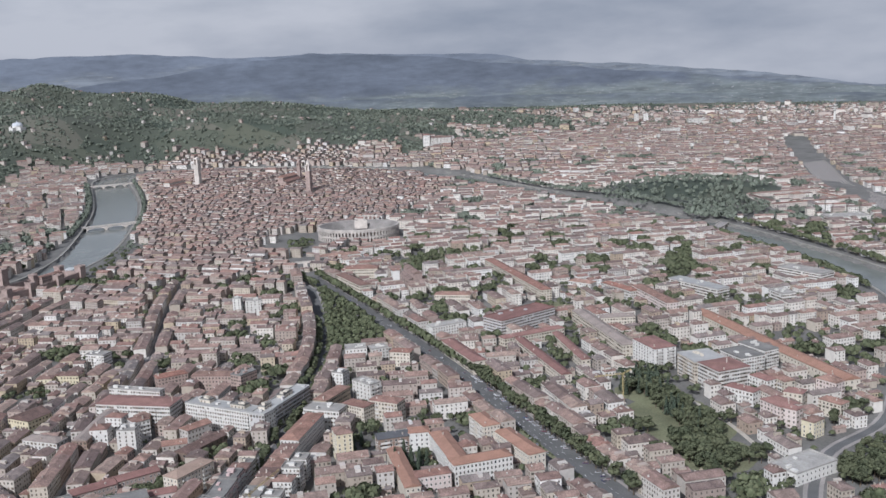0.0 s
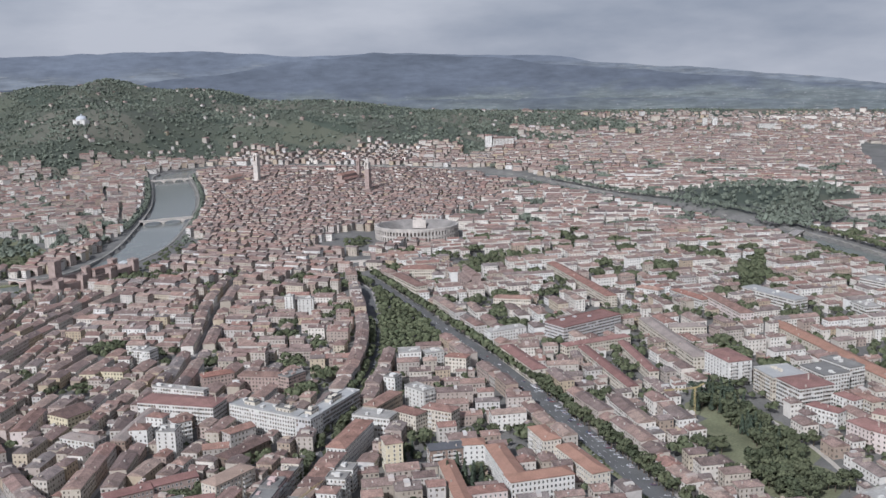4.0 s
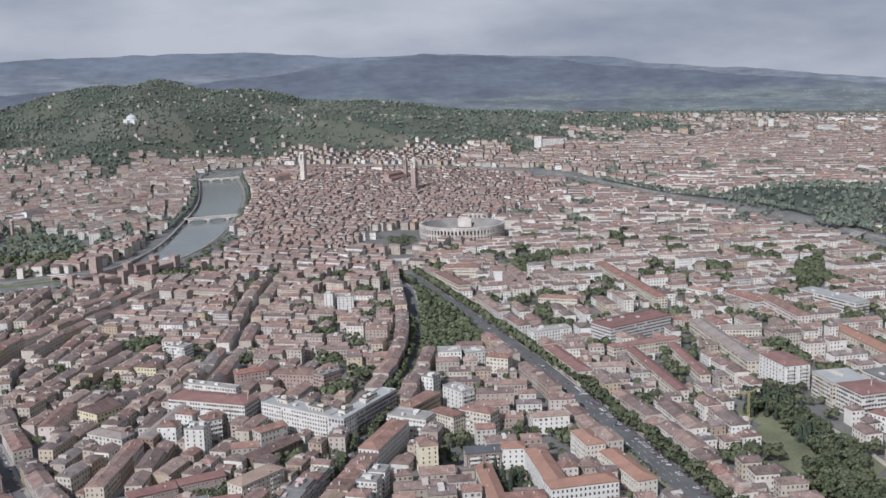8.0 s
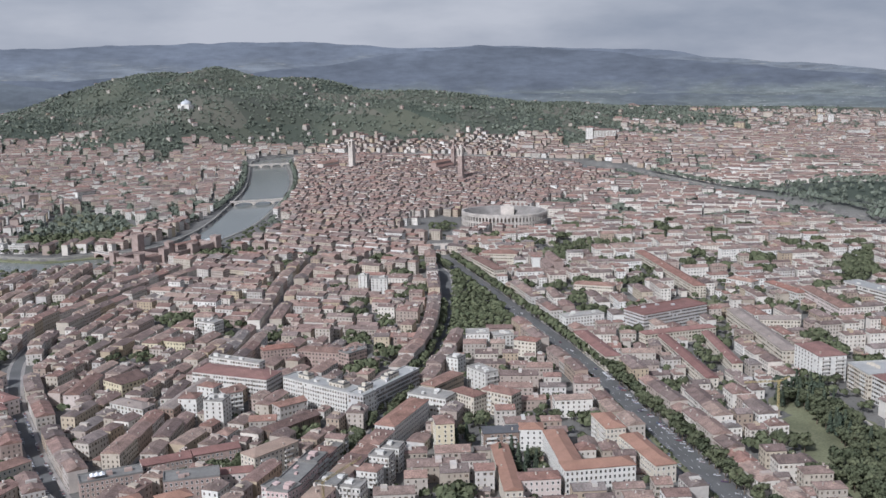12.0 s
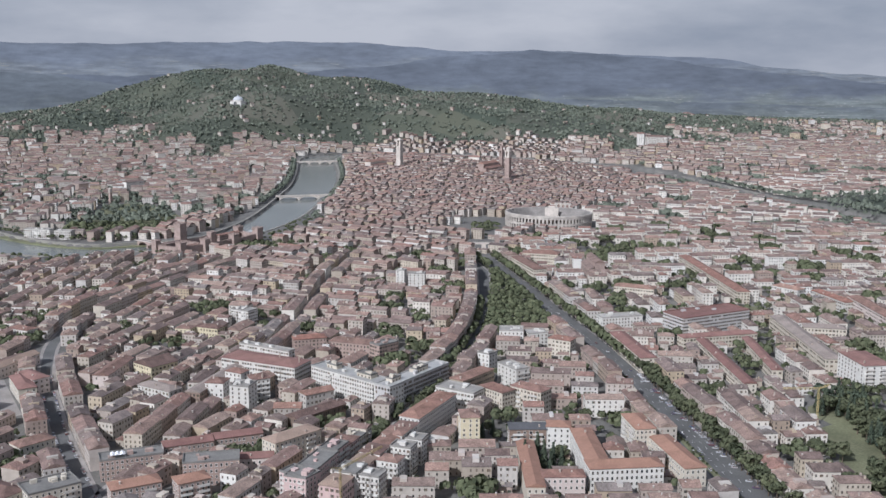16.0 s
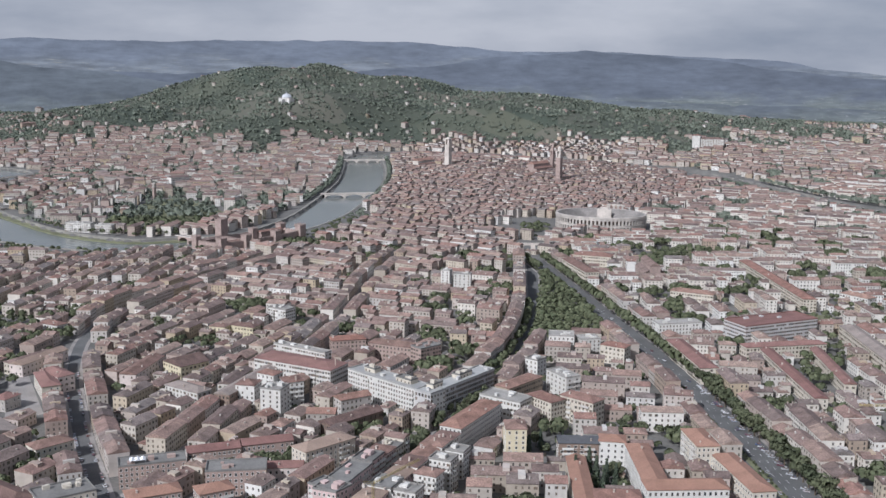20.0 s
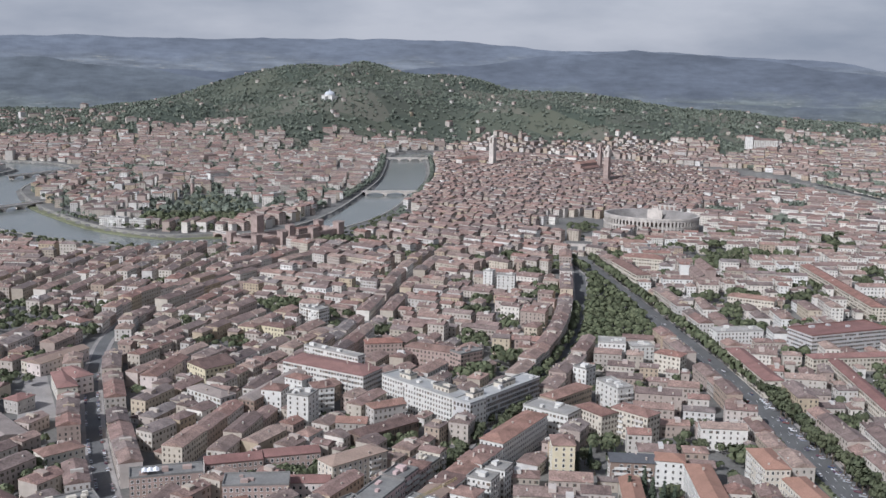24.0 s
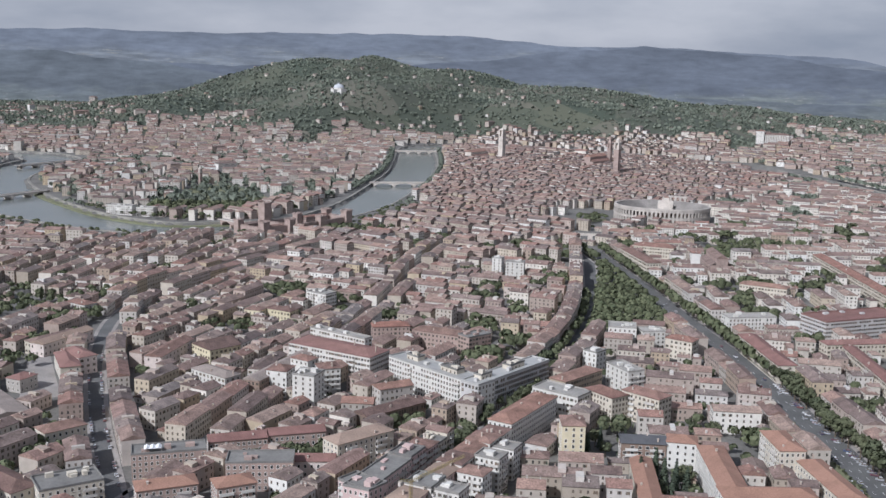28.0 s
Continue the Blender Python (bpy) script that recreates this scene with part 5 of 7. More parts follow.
house(-492.5, -608.4, 11.7, 12.0, 17.76, -67.5, roof="flat", wall="white", bay=2.8, shutter=0.0, label="white modernist house with roof terraces")
house(-495.2, -651.0, 25.2, 13.0, 18.00, -88.0, roof="flat", wall="white", bay=4.5, balconies="e", shutter=0.0, label="white apartment block with blank front and side balconies")
house(-435.2, -558.1, 21.4, 17.0, 18.97, -33.2, roof="flat", wall="white", bay=3.2, shutter=0.0, label="pale green-white apartment block with flat roof")
house(-416.0, -569.4, 18.0, 14.0, 16.54, -15.5, roof="flat", wall="white", bay=3.2, shutter=0.0, label="white apartment block with flat roof beside the square")
house(-406.0, -595.2, 21.3, 13.0, 15.01, -59.6, roof="hip", wall="cream", bay=3.2, label="cream house with a tiled roof on the boulevard")
house(-547.9, -850.2, 45.3, 15.0, 15.88, -24.1, roof="hip", wall="white", tile="tile_orange", bay=2.9, ww=1.3, wh=2.0, floors=4, shutter=0.0, chimneys=0, label="white school wing with orange tiled roof and regular windows", single_windows=True)
house(-548.7, -818.2, 66.7, 14.0, 15.95, -117.1, roof="hip", wall="white", tile="tile_orange", bay=3.2, floors=4, shutter=0.0, chimneys=1, label="white school wing with orange tiled roof", single_windows=True)
house(-540.2, -772.9, 16.3, 13.0, 15.22, -35.8, roof="hip", wall="white", tile="tile_orange", bay=3.2, floors=4, shutter=0.0, chimneys=0, label="white school wing with orange tiled roof", single_windows=True)
house(-558.5, -762.0, 24.6, 14.0, 13.59, -28.3, roof="gable", wall="brown", tile="slate", bay=3.4, ww=1.8, balconies="s", shutter=0.0, label="brown apartment house with dark slate roof and white balconies", single_windows=True)
house(-593.1, -815.9, 72.7, 11.0, 12.86, -119.3, roof="gable", wall="cream", tile="tile_orange", bay=3.2, label="narrow wing with an orange tiled roof", single_windows=True)
house(-585.8, -838.6, 26.4, 12.0, 13.00, -28.4, roof="hip", wall="pinkish", bay=3.0, label="pinkish low house with red tiled roof", single_windows=True)
house(-494.7, -801.2, 30.6, 14.0, 18.07, -111.8, roof="hip", tile="tile_orange", wall="cream", balconies="sw", bay=2.6, label="cream apartment house with orange roof and stacked balconies", single_windows=True)
house(-499.9, -844.0, 57.3, 14.0, 12.44, -108.7, roof="hip", tile="tile_orange", wall="cream", bay=3, label="long low house with orange tiled roof", single_windows=True)
house(-311.1, -559.1, 41.3, 15.0, 16.61, -15.6, roof="flat", wall="white", bay=3.0, shutter=0.0, label="white modern corner block on the boulevard")
house(-361.0, -636.7, 85.2, 14.0, 13.28, -111.4, roof="hip", wall="cream", tile="tile_red", bay=2.8, label="long cream palazzo with red tiled roof on the boulevard")
house(-235.8, -597.7, 80.7, 30.0, 20.05, -3.7, roof="flat", wall="officewall", tile="tile_red", bay=2.3, ww=1.9, wh=1.5, floors=6, shutter=0.0, label="grey banded office block with a red roof")
house(-265.5, -642.9, 74.2, 12.0, 11.42, -15.9, roof="hip", wall="cream", tile="tile_red", label="long low house with a red tiled roof")
house(-318.3, -704.2, 130.3, 10.0, 10.49, -117.5, roof="gable", wall="cream", tile="tile_red", label="long low barrack with a pinkish tiled roof")
house(-273.1, -702.7, 99.8, 9.0, 9.56, -122.3, roof="gable", wall="cream", tile="tile_red", label="low barrack with a pinkish tiled roof")
house(-203.7, -687.7, 149.4, 15.0, 12.30, -120.1, roof="hip", wall="cream", tile="tile_grey", bay=3.0, label="long cream barrack with a grey roof")
house(-158.2, -672.3, 37.5, 14.0, 11.57, -41.7, roof="hip", wall="cream", tile="tile_grey", bay=3.0, label="cream barrack wing with a grey roof")
house(-50.9, -533.7, 33.4, 14.0, 11.64, -84.2, roof="hip", wall="white", label="white barrack with a tiled roof")
house(-44.6, -588.7, 60.9, 13.0, 11.71, -105.8, roof="hip", wall="white", bay=3, label="white institutional wing with tiled roof")
house(-60.8, -652.2, 96.5, 15.0, 15.08, -119.1, roof="hip", wall="pinkish", bay=3, label="pale pink institutional block with tiled roof")
house(18.7, -659.1, 83.1, 20.0, 14.25, -101.5, roof="flat", wall="white", tile="metal", bay=2.4, ww=1.7, label="white office block with flat roof and window grid")
house(24.9, -768.4, 28.8, 18.0, 18.42, -117.9, roof="flat", wall="white", bay=2.6, ww=1.7, label="white apartment tower near the river")
house(151.0, -729.2, 64.4, 26.0, 16.89, -98.4, roof="flat", wall="white", bay=2.6, ww=1.9, label="white slab block near the river")
house(-248.0, -786.8, 40.7, 23.3, 22.66, -113.2, roof="hip", wall="white", tile="tile_red", pitch=0.15, bay=4.5, balconies="e", shutter=0.0, label="white slab apartment block with red roof and side balconies")
house(-250.2, -841.5, 32.5, 31.9, 20.50, -117.2, roof="flat", wall="cream", tile="metal", balconies="s", bay=2.8, label="cream apartment block with a lilac-grey metal roof")
house(-262.4, -872.9, 31.5, 33.1, 21.37, -111.8, roof="hip", wall="white", tile="tile_red", pitch=0.12, balconies="se", bay=2.6, ww=1.8, label="white apartment block with green balconies and red roof")
house(-216.5, -863.3, 32.4, 26.0, 19.84, -111.6, roof="flat", wall="white", tile="flat_dark", balconies="se", bay=2.6, label="white apartment block with a dark flat roof")
house(-187.8, -863.1, 35.8, 16.7, 19.91, -106.0, roof="flat", wall="white", tile="flat_dark", balconies="se", bay=2.6, label="white apartment block with a dark flat roof")
house(-284.9, -905.6, 28.1, 12.0, 12.58, -91.7, roof="hip", wall="white", tile="tile_red", balconies="s", label="white villa with balconies and red tiled roof")
house(-250.4, -905.2, 21.3, 12.0, 13.45, -104.9, roof="hip", wall="white", tile="tile_red", balconies="s", label="white villa with red tiled roof")
house(-306.5, -952.2, 23.3, 18.3, 16.82, -107.7, roof="hip", wall="pinkish", tile="tile_red", bay=3.4, label="pale pink apartment house with red roof")
house(-311.1, -966.3, 12.8, 10.0, 16.09, -88.9, roof="hip", wall="pinkish", tile="tile_red", bay=3.4, label="pale pink apartment house with red roof")
house(-271.3, -947.2, 15.6, 13.0, 15.36, -78.4, roof="hip", wall="cream", tile="tile_red", label="cream apartment house with red roof")
house(-318.8, -988.2, 10.8, 14.6, 13.90, -95.3, roof="hip", wall="yellow", bay=3.4, label="pale yellow apartment house with tiled roof", single_windows=True)
house(-224.4, -954.2, 20.0, 12.0, 14.87, -99.8, roof="hip", wall="pinkish", label="pink apartment house with tiled roof")
house(-267.6, -979.3, 20.4, 12.0, 13.24, -95.8, roof="hip", wall="cream", label="cream apartment house with tiled roof")
house(-389.8, -1018.7, 24.6, 42.7, 9.21, -101.9, roof="flat", wall="white", bay=4, label="low white building with a large flat roof", single_windows=True)
house(-243.5, -919.0, 23.9, 11.0, 14.18, -116.3, roof="hip", wall="cream", balconies="s", label="cream apartment house with long balconies")
house(-116.3, -800.3, 160.0, 17.0, 9.35, -117.8, roof="gable", wall="cream", tile="tile_orange", shutter=0.0, bay=5, label="long hall with an orange tiled roof")
house(-176.5, -916.9, 99.1, 17.0, 9.42, -116.5, roof="gable", wall="cream", tile="tile_orange", shutter=0.0, bay=5, label="long hall with an orange tiled roof")
house(-397.9, -273.8, 10.2, 10.0, 19.39, -46.2, roof="flat", wall="white", bay=4, shutter=0.0, label="white slab with blank end walls")
house(-391.0, -298.9, 18.7, 10.0, 19.46, -37.3, roof="flat", wall="white", bay=4, shutter=0.0, label="white slab with blank end walls")
house(-735.0, -480.3, 25.0, 25.5, 11.50, -70.6, roof="gable", wall="yellow", bay=3.4, label="yellow-beige house with gabled roof")
house(-768.5, -479.1, 50.3, 13.0, 12.07, 54.1, roof="gable", wall="pinkish", bay=5, shutter=0.0, label="long pinkish warehouse with a gabled roof")
house(-692.5, -540.0, 114.2, 12.0, 13.24, 43.9, roof="gable", wall="brown", tile="tile_grey", bay=2.6, balconies="s", label="long brown apartment row with grey-brown roof")
house(-750.7, -552.7, 34.1, 13.0, 13.31, -62.2, roof="hip", wall="white", tile="tile_grey", bay=3.6, label="white house with grey-brown hipped roof")
house(-811.9, -728.8, 28.7, 13.0, 14.18, -2.0, roof="hip", wall="brickwall", tile="tile_orange", bay=2.8, balconies="s", label="apartment block with bright orange tiled roof", single_windows=True)
house(-781.1, -738.4, 19.3, 13.0, 14.25, 1.9, roof="hip", wall="brickwall", tile="tile_orange", bay=2.8, balconies="s", label="apartment block with orange tiled roof and balconies", single_windows=True)
house(-802.5, -681.1, 38.0, 14.0, 13.52, -8.6, roof="flat", wall="brickwall", tile="flat_dark", bay=2.8, label="apartment block with dark grey flat roof", single_windows=True)
house(-829.6, -472.1, 29.0, 13.0, 12.49, -70.4, roof="hip", wall="pinkish", tile="tile_red", label="pinkish house with steep red roof beside the road")
house(-841.1, -410.7, 42.7, 14.0, 9.56, 34.6, roof="hip", wall="cream", label="long low hall with a tiled roof")
house(-813.5, -311.3, 23.4, 12.0, 11.50, -57.0, roof="hip", wall="white", label="white villa with a tiled roof")
house(-661.8, -390.9, 25.9, 12.0, 12.07, -51.5, roof="hip", wall="yellow", label="yellow house with tiled roof by a green yard")
house(-681.7, -383.6, 15.4, 12.0, 12.14, -43.5, roof="hip", wall="yellow", label="ochre house with tiled roof by a green yard")
house(-616.6, -359.7, 21.6, 14.0, 16.61, -60.4, roof="flat", wall="white", balconies="s", bay=2.6, label="white apartment house with full-width balconies")
house(-619.0, -87.7, 38.9, 13.0, 12.58, 30.5, roof="hip", wall="pinkish", label="pinkish palazzo with tiled roof")
house(-235.3, -295.6, 83.7, 16.0, 15.95, -105.3, roof="hip", wall="cream", balconies="", bay=2.8, label="cream palazzo on the boulevard")
house(-181.9, -247.7, 45.7, 18.0, 16.02, -47.4, roof="hip", wall="cream", bay=2.8, label="pinkish palazzo near the city gate")
house(-201.3, -453.0, 44.6, 14.0, 12.79, -54.2, roof="hip", wall="cream", bay=2.8, label="long cream palazzo with tiled roof")
house(-73.4, -438.8, 210.9, 14.0, 13.66, -115.8, roof="hip", wall="cream", bay=3, label="long cream institutional wing with tiled roof")
house(-131.8, -129.5, 62.9, 14.0, 12.30, -27.2, roof="hip", wall="white", bay=3.4, label="white neoclassical palace on the square")
house(-707.6, 278.9, 40.9, 13.0, 13.17, -39.9, roof="flat", wall="white", balconies="s", label="white riverside apartment block with balconies")
house(-676.8, 250.3, 26.3, 13.0, 12.44, -40.2, roof="flat", wall="white", balconies="s", label="white riverside apartment block")
house(-425.0, 481.9, 48.6, 14.0, 12.51, 38.9, roof="flat", wall="white", bay=2.6, label="white riverside block with window grid")
house(-686.0, 1624.7, 96.1, 22.0, 13.38, -9.4, roof="flat", wall="white", bay=3, label="large white hospital block beyond the river")



# west of the west road: a barn, a hall, villas and a paved yard
house(-836, -412, 50, 13, 9.5, 41, roof="gable", wall="pinkish", tile="tile_tan", bay=4, shutter=0.0, chimneys=1, label="long low pinkish barn with a tan gabled roof")
house(-838, -482, 40, 13, 11.0, -88, roof="hip", wall="cream", tile="tile_red", label="cream house with a red hipped roof beside the road", single_windows=True)
house(-888, -560, 56, 30, 8.5, -72, roof="gable", wall="plaster", tile="tile_grey", pitch=0.22, chimneys=0, bay=5, shutter=0.0, label="wide low hall with a grey-brown gabled roof")
house(-852, -622, 24, 14, 12.0, 19, roof="hip", wall="cream", label="cream villa with a brown hipped roof", single_windows=True)
house(-855, -706, 30, 20, 14.0, 8, roof="flat", tile="flat_dark", wall="cream", chimneys=4, balconies="s", label="apartment house with a grey flat roof full of huts", single_windows=True)
house(-884, -690, 42, 15, 12.5, -62, roof="hip", wall="cream", label="broad villa with a hipped tiled roof", single_windows=True)
house(-868, -506, 15, 12, 9.0, 42, roof="hip", tile="tile_red", label="small house with a red hipped roof by the yard", single_windows=True)
house(-764, -672, 32, 12, 11.5, -7, roof="row", wall="brickwall", tile="tile_red", bay=2.6, label="red-brown row house with red-brown tiled roof", single_windows=True)
house(-731, -674, 32, 12, 11.5, -8, roof="row", wall="brickwall", tile="tile_red", bay=2.6, label="red-brown row house with red-brown tiled roof", single_windows=True)
house(-762, -716, 34, 16, 15.5, -19, roof="flat", wall="brickwall", tile="flat_dark", bay=2.8, label="brick-faced apartment wing with a grey felt roof", single_windows=True)
house(-733, -712, 24, 11, 9.5, -22, roof="gable", tile="tile_red", wall="pinkish", label="low house with a red gabled roof in a leafy yard", single_windows=True)
yard = new("paved_yard", mesh_of("paved_yard", [(-862, -440, 0.06), (-846, -426, 0.06), (-846, -530, 0.06), (-872, -536, 0.06)], [(0, 3, 2, 1)], [M["pavement"]]))
tagged(yard, "pale paved yard behind the houses", "yard", kind="structure")
taken |= (cx > -872) & (cx < -846) & (cy > -536) & (cy < -428)

# stepped apartment row between the avenue and the school, with white wings behind
ROW_U, ROW_V = (math.cos(radians(39)), math.sin(radians(39))), (math.sin(radians(39)), -math.cos(radians(39)))
for u0, u1, dv, h, rf, wl, tl in ((0, 18, 0, 18.0, "hip", "pink", "tile_tan"), (18, 34, 0.8, 19.5, "flat", "white", "flat_dark"), (34, 52, -0.5, 17.2, "gable", "pink", "tile_tan"), (52, 68, 0.6, 19.0, "hip", "white", None), (68, 86, -0.4, 17.6, "gable", "cream", None), (86, 101, 0.7, 19.2, "hip", "white", None), (101, 117, 0, 17.4, "hip", "white", None)):
    um = (u0 + u1) / 2
    house(-719.3 + ROW_U[0] * um + ROW_V[0] * dv, -798.5 + ROW_U[1] * um + ROW_V[1] * dv, u1 - u0 - 0.1, 13.5 + dv, h, 39, roof=rf, wall=wl, tile=tl, bay=2.8, balconies="s" if rf == "flat" else "n", pitch=0.3, chimneys=2, label="stepped apartment house with balconies in a long street row")
for um, out, h, rf, bal in ((26, 14.5, 18.5, "flat", "sw"), (54, 14, 17.0, "hip", "s"), (72, 15, 19.5, "flat", "se"), (94, 13.5, 17.0, "flat", "s")):
    house(-719.3 + ROW_U[0] * um + ROW_V[0] * out, -798.5 + ROW_U[1] * um + ROW_V[1] * out, 14.0, 11.5, h, -51, roof=rf, wall="white", bay=2.6, balconies=bal, chimneys=1, shutter=0.1, label="white rear apartment wing with stacked balconies")
for u0, u1, h, rf, tl, wl in ((-24.6, -9, 19.6, "flat", "flat_dark", "pink"), (-9, 6, 17.8, "hip", None, "pink"), (6, 16, 16.6, "flat", "flat_dark", "cream"), (16, 25, 19.4, "gable", None, "cream")):
    um = (u0 + u1) / 2
    house(-679.1 + ROW_U[0] * um, -733.5 + ROW_U[1] * um, u1 - u0 - 0.1, 13.0, h, 39.4, roof=rf, wall=wl, tile=tl, bay=2.6, balconies="s", shutter=0.2, pitch=0.3, label="pinkish-grey apartment house with balconies and mixed roofs")
house(-625.1, -594.7, 11.0, 6.0, 23.40, -70.3, roof="flat", wall="cream", tile="flat_dark", claim=False, chimneys=1, shutter=0.0, sides="s", label="low roof penthouse on the white apartment wing")
house(-613.2, -628.2, 15.0, 7.0, 23.40, -70.3, roof="flat", wall="cream", tile="flat_dark", claim=False, chimneys=1, shutter=0.0, sides="s", label="low roof penthouse on the white apartment wing")
house(-600.6, -647.3, 11.0, 6.0, 23.47, 25.3, roof="flat", wall="cream", tile="flat_dark", claim=False, chimneys=1, shutter=0.0, sides="s", label="low roof penthouse on the white apartment wing")
house(-571.5, -633.5, 15.0, 7.0, 23.47, 25.3, roof="flat", wall="cream", tile="flat_dark", claim=False, chimneys=1, shutter=0.0, sides="s", label="low roof penthouse on the white apartment wing")

rng = random.Random(5)
# gardens and courts kept open for clumps of trees
CLUMPS = []
for n_try in range(900):
    r, a = rng.uniform(520, 2150), radians(rng.uniform(27, 69))
    x, y = APEX[0] + r * math.sin(a), APEX[1] + r * math.cos(a)
    q = rng.uniform(8, 17)
    if len(CLUMPS) < 120 and is_free(x, y, 2 * q + 4, 2 * q + 4, 0.3, 0.0) and quarter_of(x, y) not in (13, 14, 15, 16):
        occupy(x, y, 2 * q - 2, 2 * q - 2, 0.3)
        CLUMPS.append((x, y, q))
for n_try in range(2500):
    r, a = rng.uniform(1000, 2700), radians(rng.uniform(36, 70))
    x, y = APEX[0] + r * math.sin(a), APEX[1] + r * math.cos(a)
    q = rng.uniform(9, 26)
    if len(CLUMPS) < 195 and is_free(x, y, 2 * q + 4, 2 * q + 4, 0.3, 0.0) and quarter_of(x, y) not in (13, 14, 15, 16):
        occupy(x, y, 2 * q - 2, 2 * q - 2, 0.3)
        CLUMPS.append((x, y, q))
for n_try in range(1500):
    x, y = rng.uniform(-880, -260), rng.uniform(220, 1150)
    q = rng.uniform(11, 19) if y < 520 else rng.uniform(6, 11)
    if len(CLUMPS) < 280 and is_free(x, y, 2 * q + 3, 2 * q + 3, 0.3, 0.0):
        occupy(x, y, 2 * q - 2, 2 * q - 2, 0.3)
        CLUMPS.append((x, y, q))
fronts(CORSO_S, -16, 13, 11, 18, rng, modern=0.08)
fronts(CORSO_S, 15.5, 12, 8, 14, rng, modern=0.08)
fronts(VALVERDE_S, 9.5, 13, 11, 18, rng, modern=0.05)
fronts(VALVERDE_S, -9.5, 12, 9, 17, rng, modern=0.2)
fronts(ROAD_LEFT_S, 8, 13, 8, 16, rng, modern=0.12)
fronts(ROAD_LEFT_S, -8, 13, 8, 15, rng, modern=0.12)
fronts(ROAD_A_S, 5, 12, 8, 15, rng, modern=0.1)
fronts(ROAD_A_S, -5, 12, 8, 15, rng, modern=0.1)
for k in range(len(QUARTERS)):
    fill_quarter(k, random.Random(100 + k))

# ---- sheds and back houses in the gaps that are left ----
rng = random.Random(909)
for n_try in range(15000):
    r = 430 + 1250 * rng.random() ** 0.9
    a = radians(rng.uniform(-3, 69))
    x, y = APEX[0] + r * math.sin(a), APEX[1] + r * math.cos(a)
    big = n_try < 7000
    w, d, h = (rng.uniform(12, 20), rng.uniform(9, 13), rng.uniform(7, 12)) if big else (rng.uniform(6, 12), rng.uniform(5, 8), rng.uniform(3.5, 8))
    deg = QUARTERS[quarter_of(x, y)][2] + rng.choice([0, 90])
    if is_free(x, y, w + 2.5, d + 2.5, radians(deg), 0.0):
        place_house(x, y, w, d, h, deg, rng, 0.05)

# ---- suburbs and villas beyond, thinning out on the slopes and the plain ----
rng = random.Random(77)
made = 0
while made < 5600:
    a, r = radians(rng.uniform(-4, 71)), rng.uniform(2050, 4550)
    x, y = APEX[0] + r * math.sin(a), APEX[1] + r * math.cos(a)
    if -1300 < x < 2000 and -1300 < y < 2050 and not is_free(x, y, 14, 14, 0, 0.0):
        continue
    z = lie1(x, y)
    clump = noise.noise(Vector((x / 230.0, y / 230.0, 3.1)))
    dens = 0.95 if z < 12 else (0.13 if z < 60 else 0.02)
    if r > 3300 and math.degrees(a) > 24:
        dens = 0.95 - 0.45 * (r - 3300) / 1250 if math.degrees(a) > 36 and z < 30 else dens
    if rng.random() > dens * (1 + (0.5 if math.degrees(a) > 36 and z < 30 else 1.1) * clump):
        continue
    w, d, h = rng.uniform(9, 18), rng.uniform(8, 12), rng.uniform(5.5, 11)
    if z > 8:
        w, d, h = 0.8 * w, 0.85 * d, 0.8 * h
    if rng.random() < 0.05 and z < 60:
        w, d, h = rng.uniform(18, 45), rng.uniform(12, 22), rng.uniform(9, 22)
    far_house(x, y, w, d, h, rng.choice([20, 35, 65, 110]) + rng.uniform(-15, 15), rng.choice(["hip", "gable", "hip"]), rng, wins=rng.random() < 0.4, pale=rng.random() < (0.45 if z < 12 else 0.0))
    made += 1

# ---- trees ----
def leaf_quads(rng, lobes, count, size, flat=0.8):
    """Small folded leaf clumps spread over the skin of several lobes."""
    g = Geo()
    for (lx, ly, lz, lr) in lobes:
        for _ in range(count):
            v = Vector((rng.gauss(0, 1), rng.gauss(0, 1), rng.gauss(0, 1))).normalized()
            r = lr * rng.uniform(0.55, 1.08)
            p = Vector((lx + v.x * r, ly + v.y * r, lz + v.z * r * flat))
            t = v.cross(Vector((rng.gauss(0, 1), rng.gauss(0, 1), rng.gauss(0, 1)))).normalized()
            b = v.cross(t)
            tip = (v * rng.uniform(-0.5, 0.5)) * size
            s = size * rng.uniform(0.6, 1.25)
            q = [p - t * s - b * s * 0.6, p + t * s - b * s * 0.7 + tip, p + t * s * 0.7 + b * s * 0.7, p - t * s * 0.8 + b * s * 0.8 + tip]
            g.add([tuple(a) for a in q], [(0, 1, 2), (0, 2, 3)])
    return g


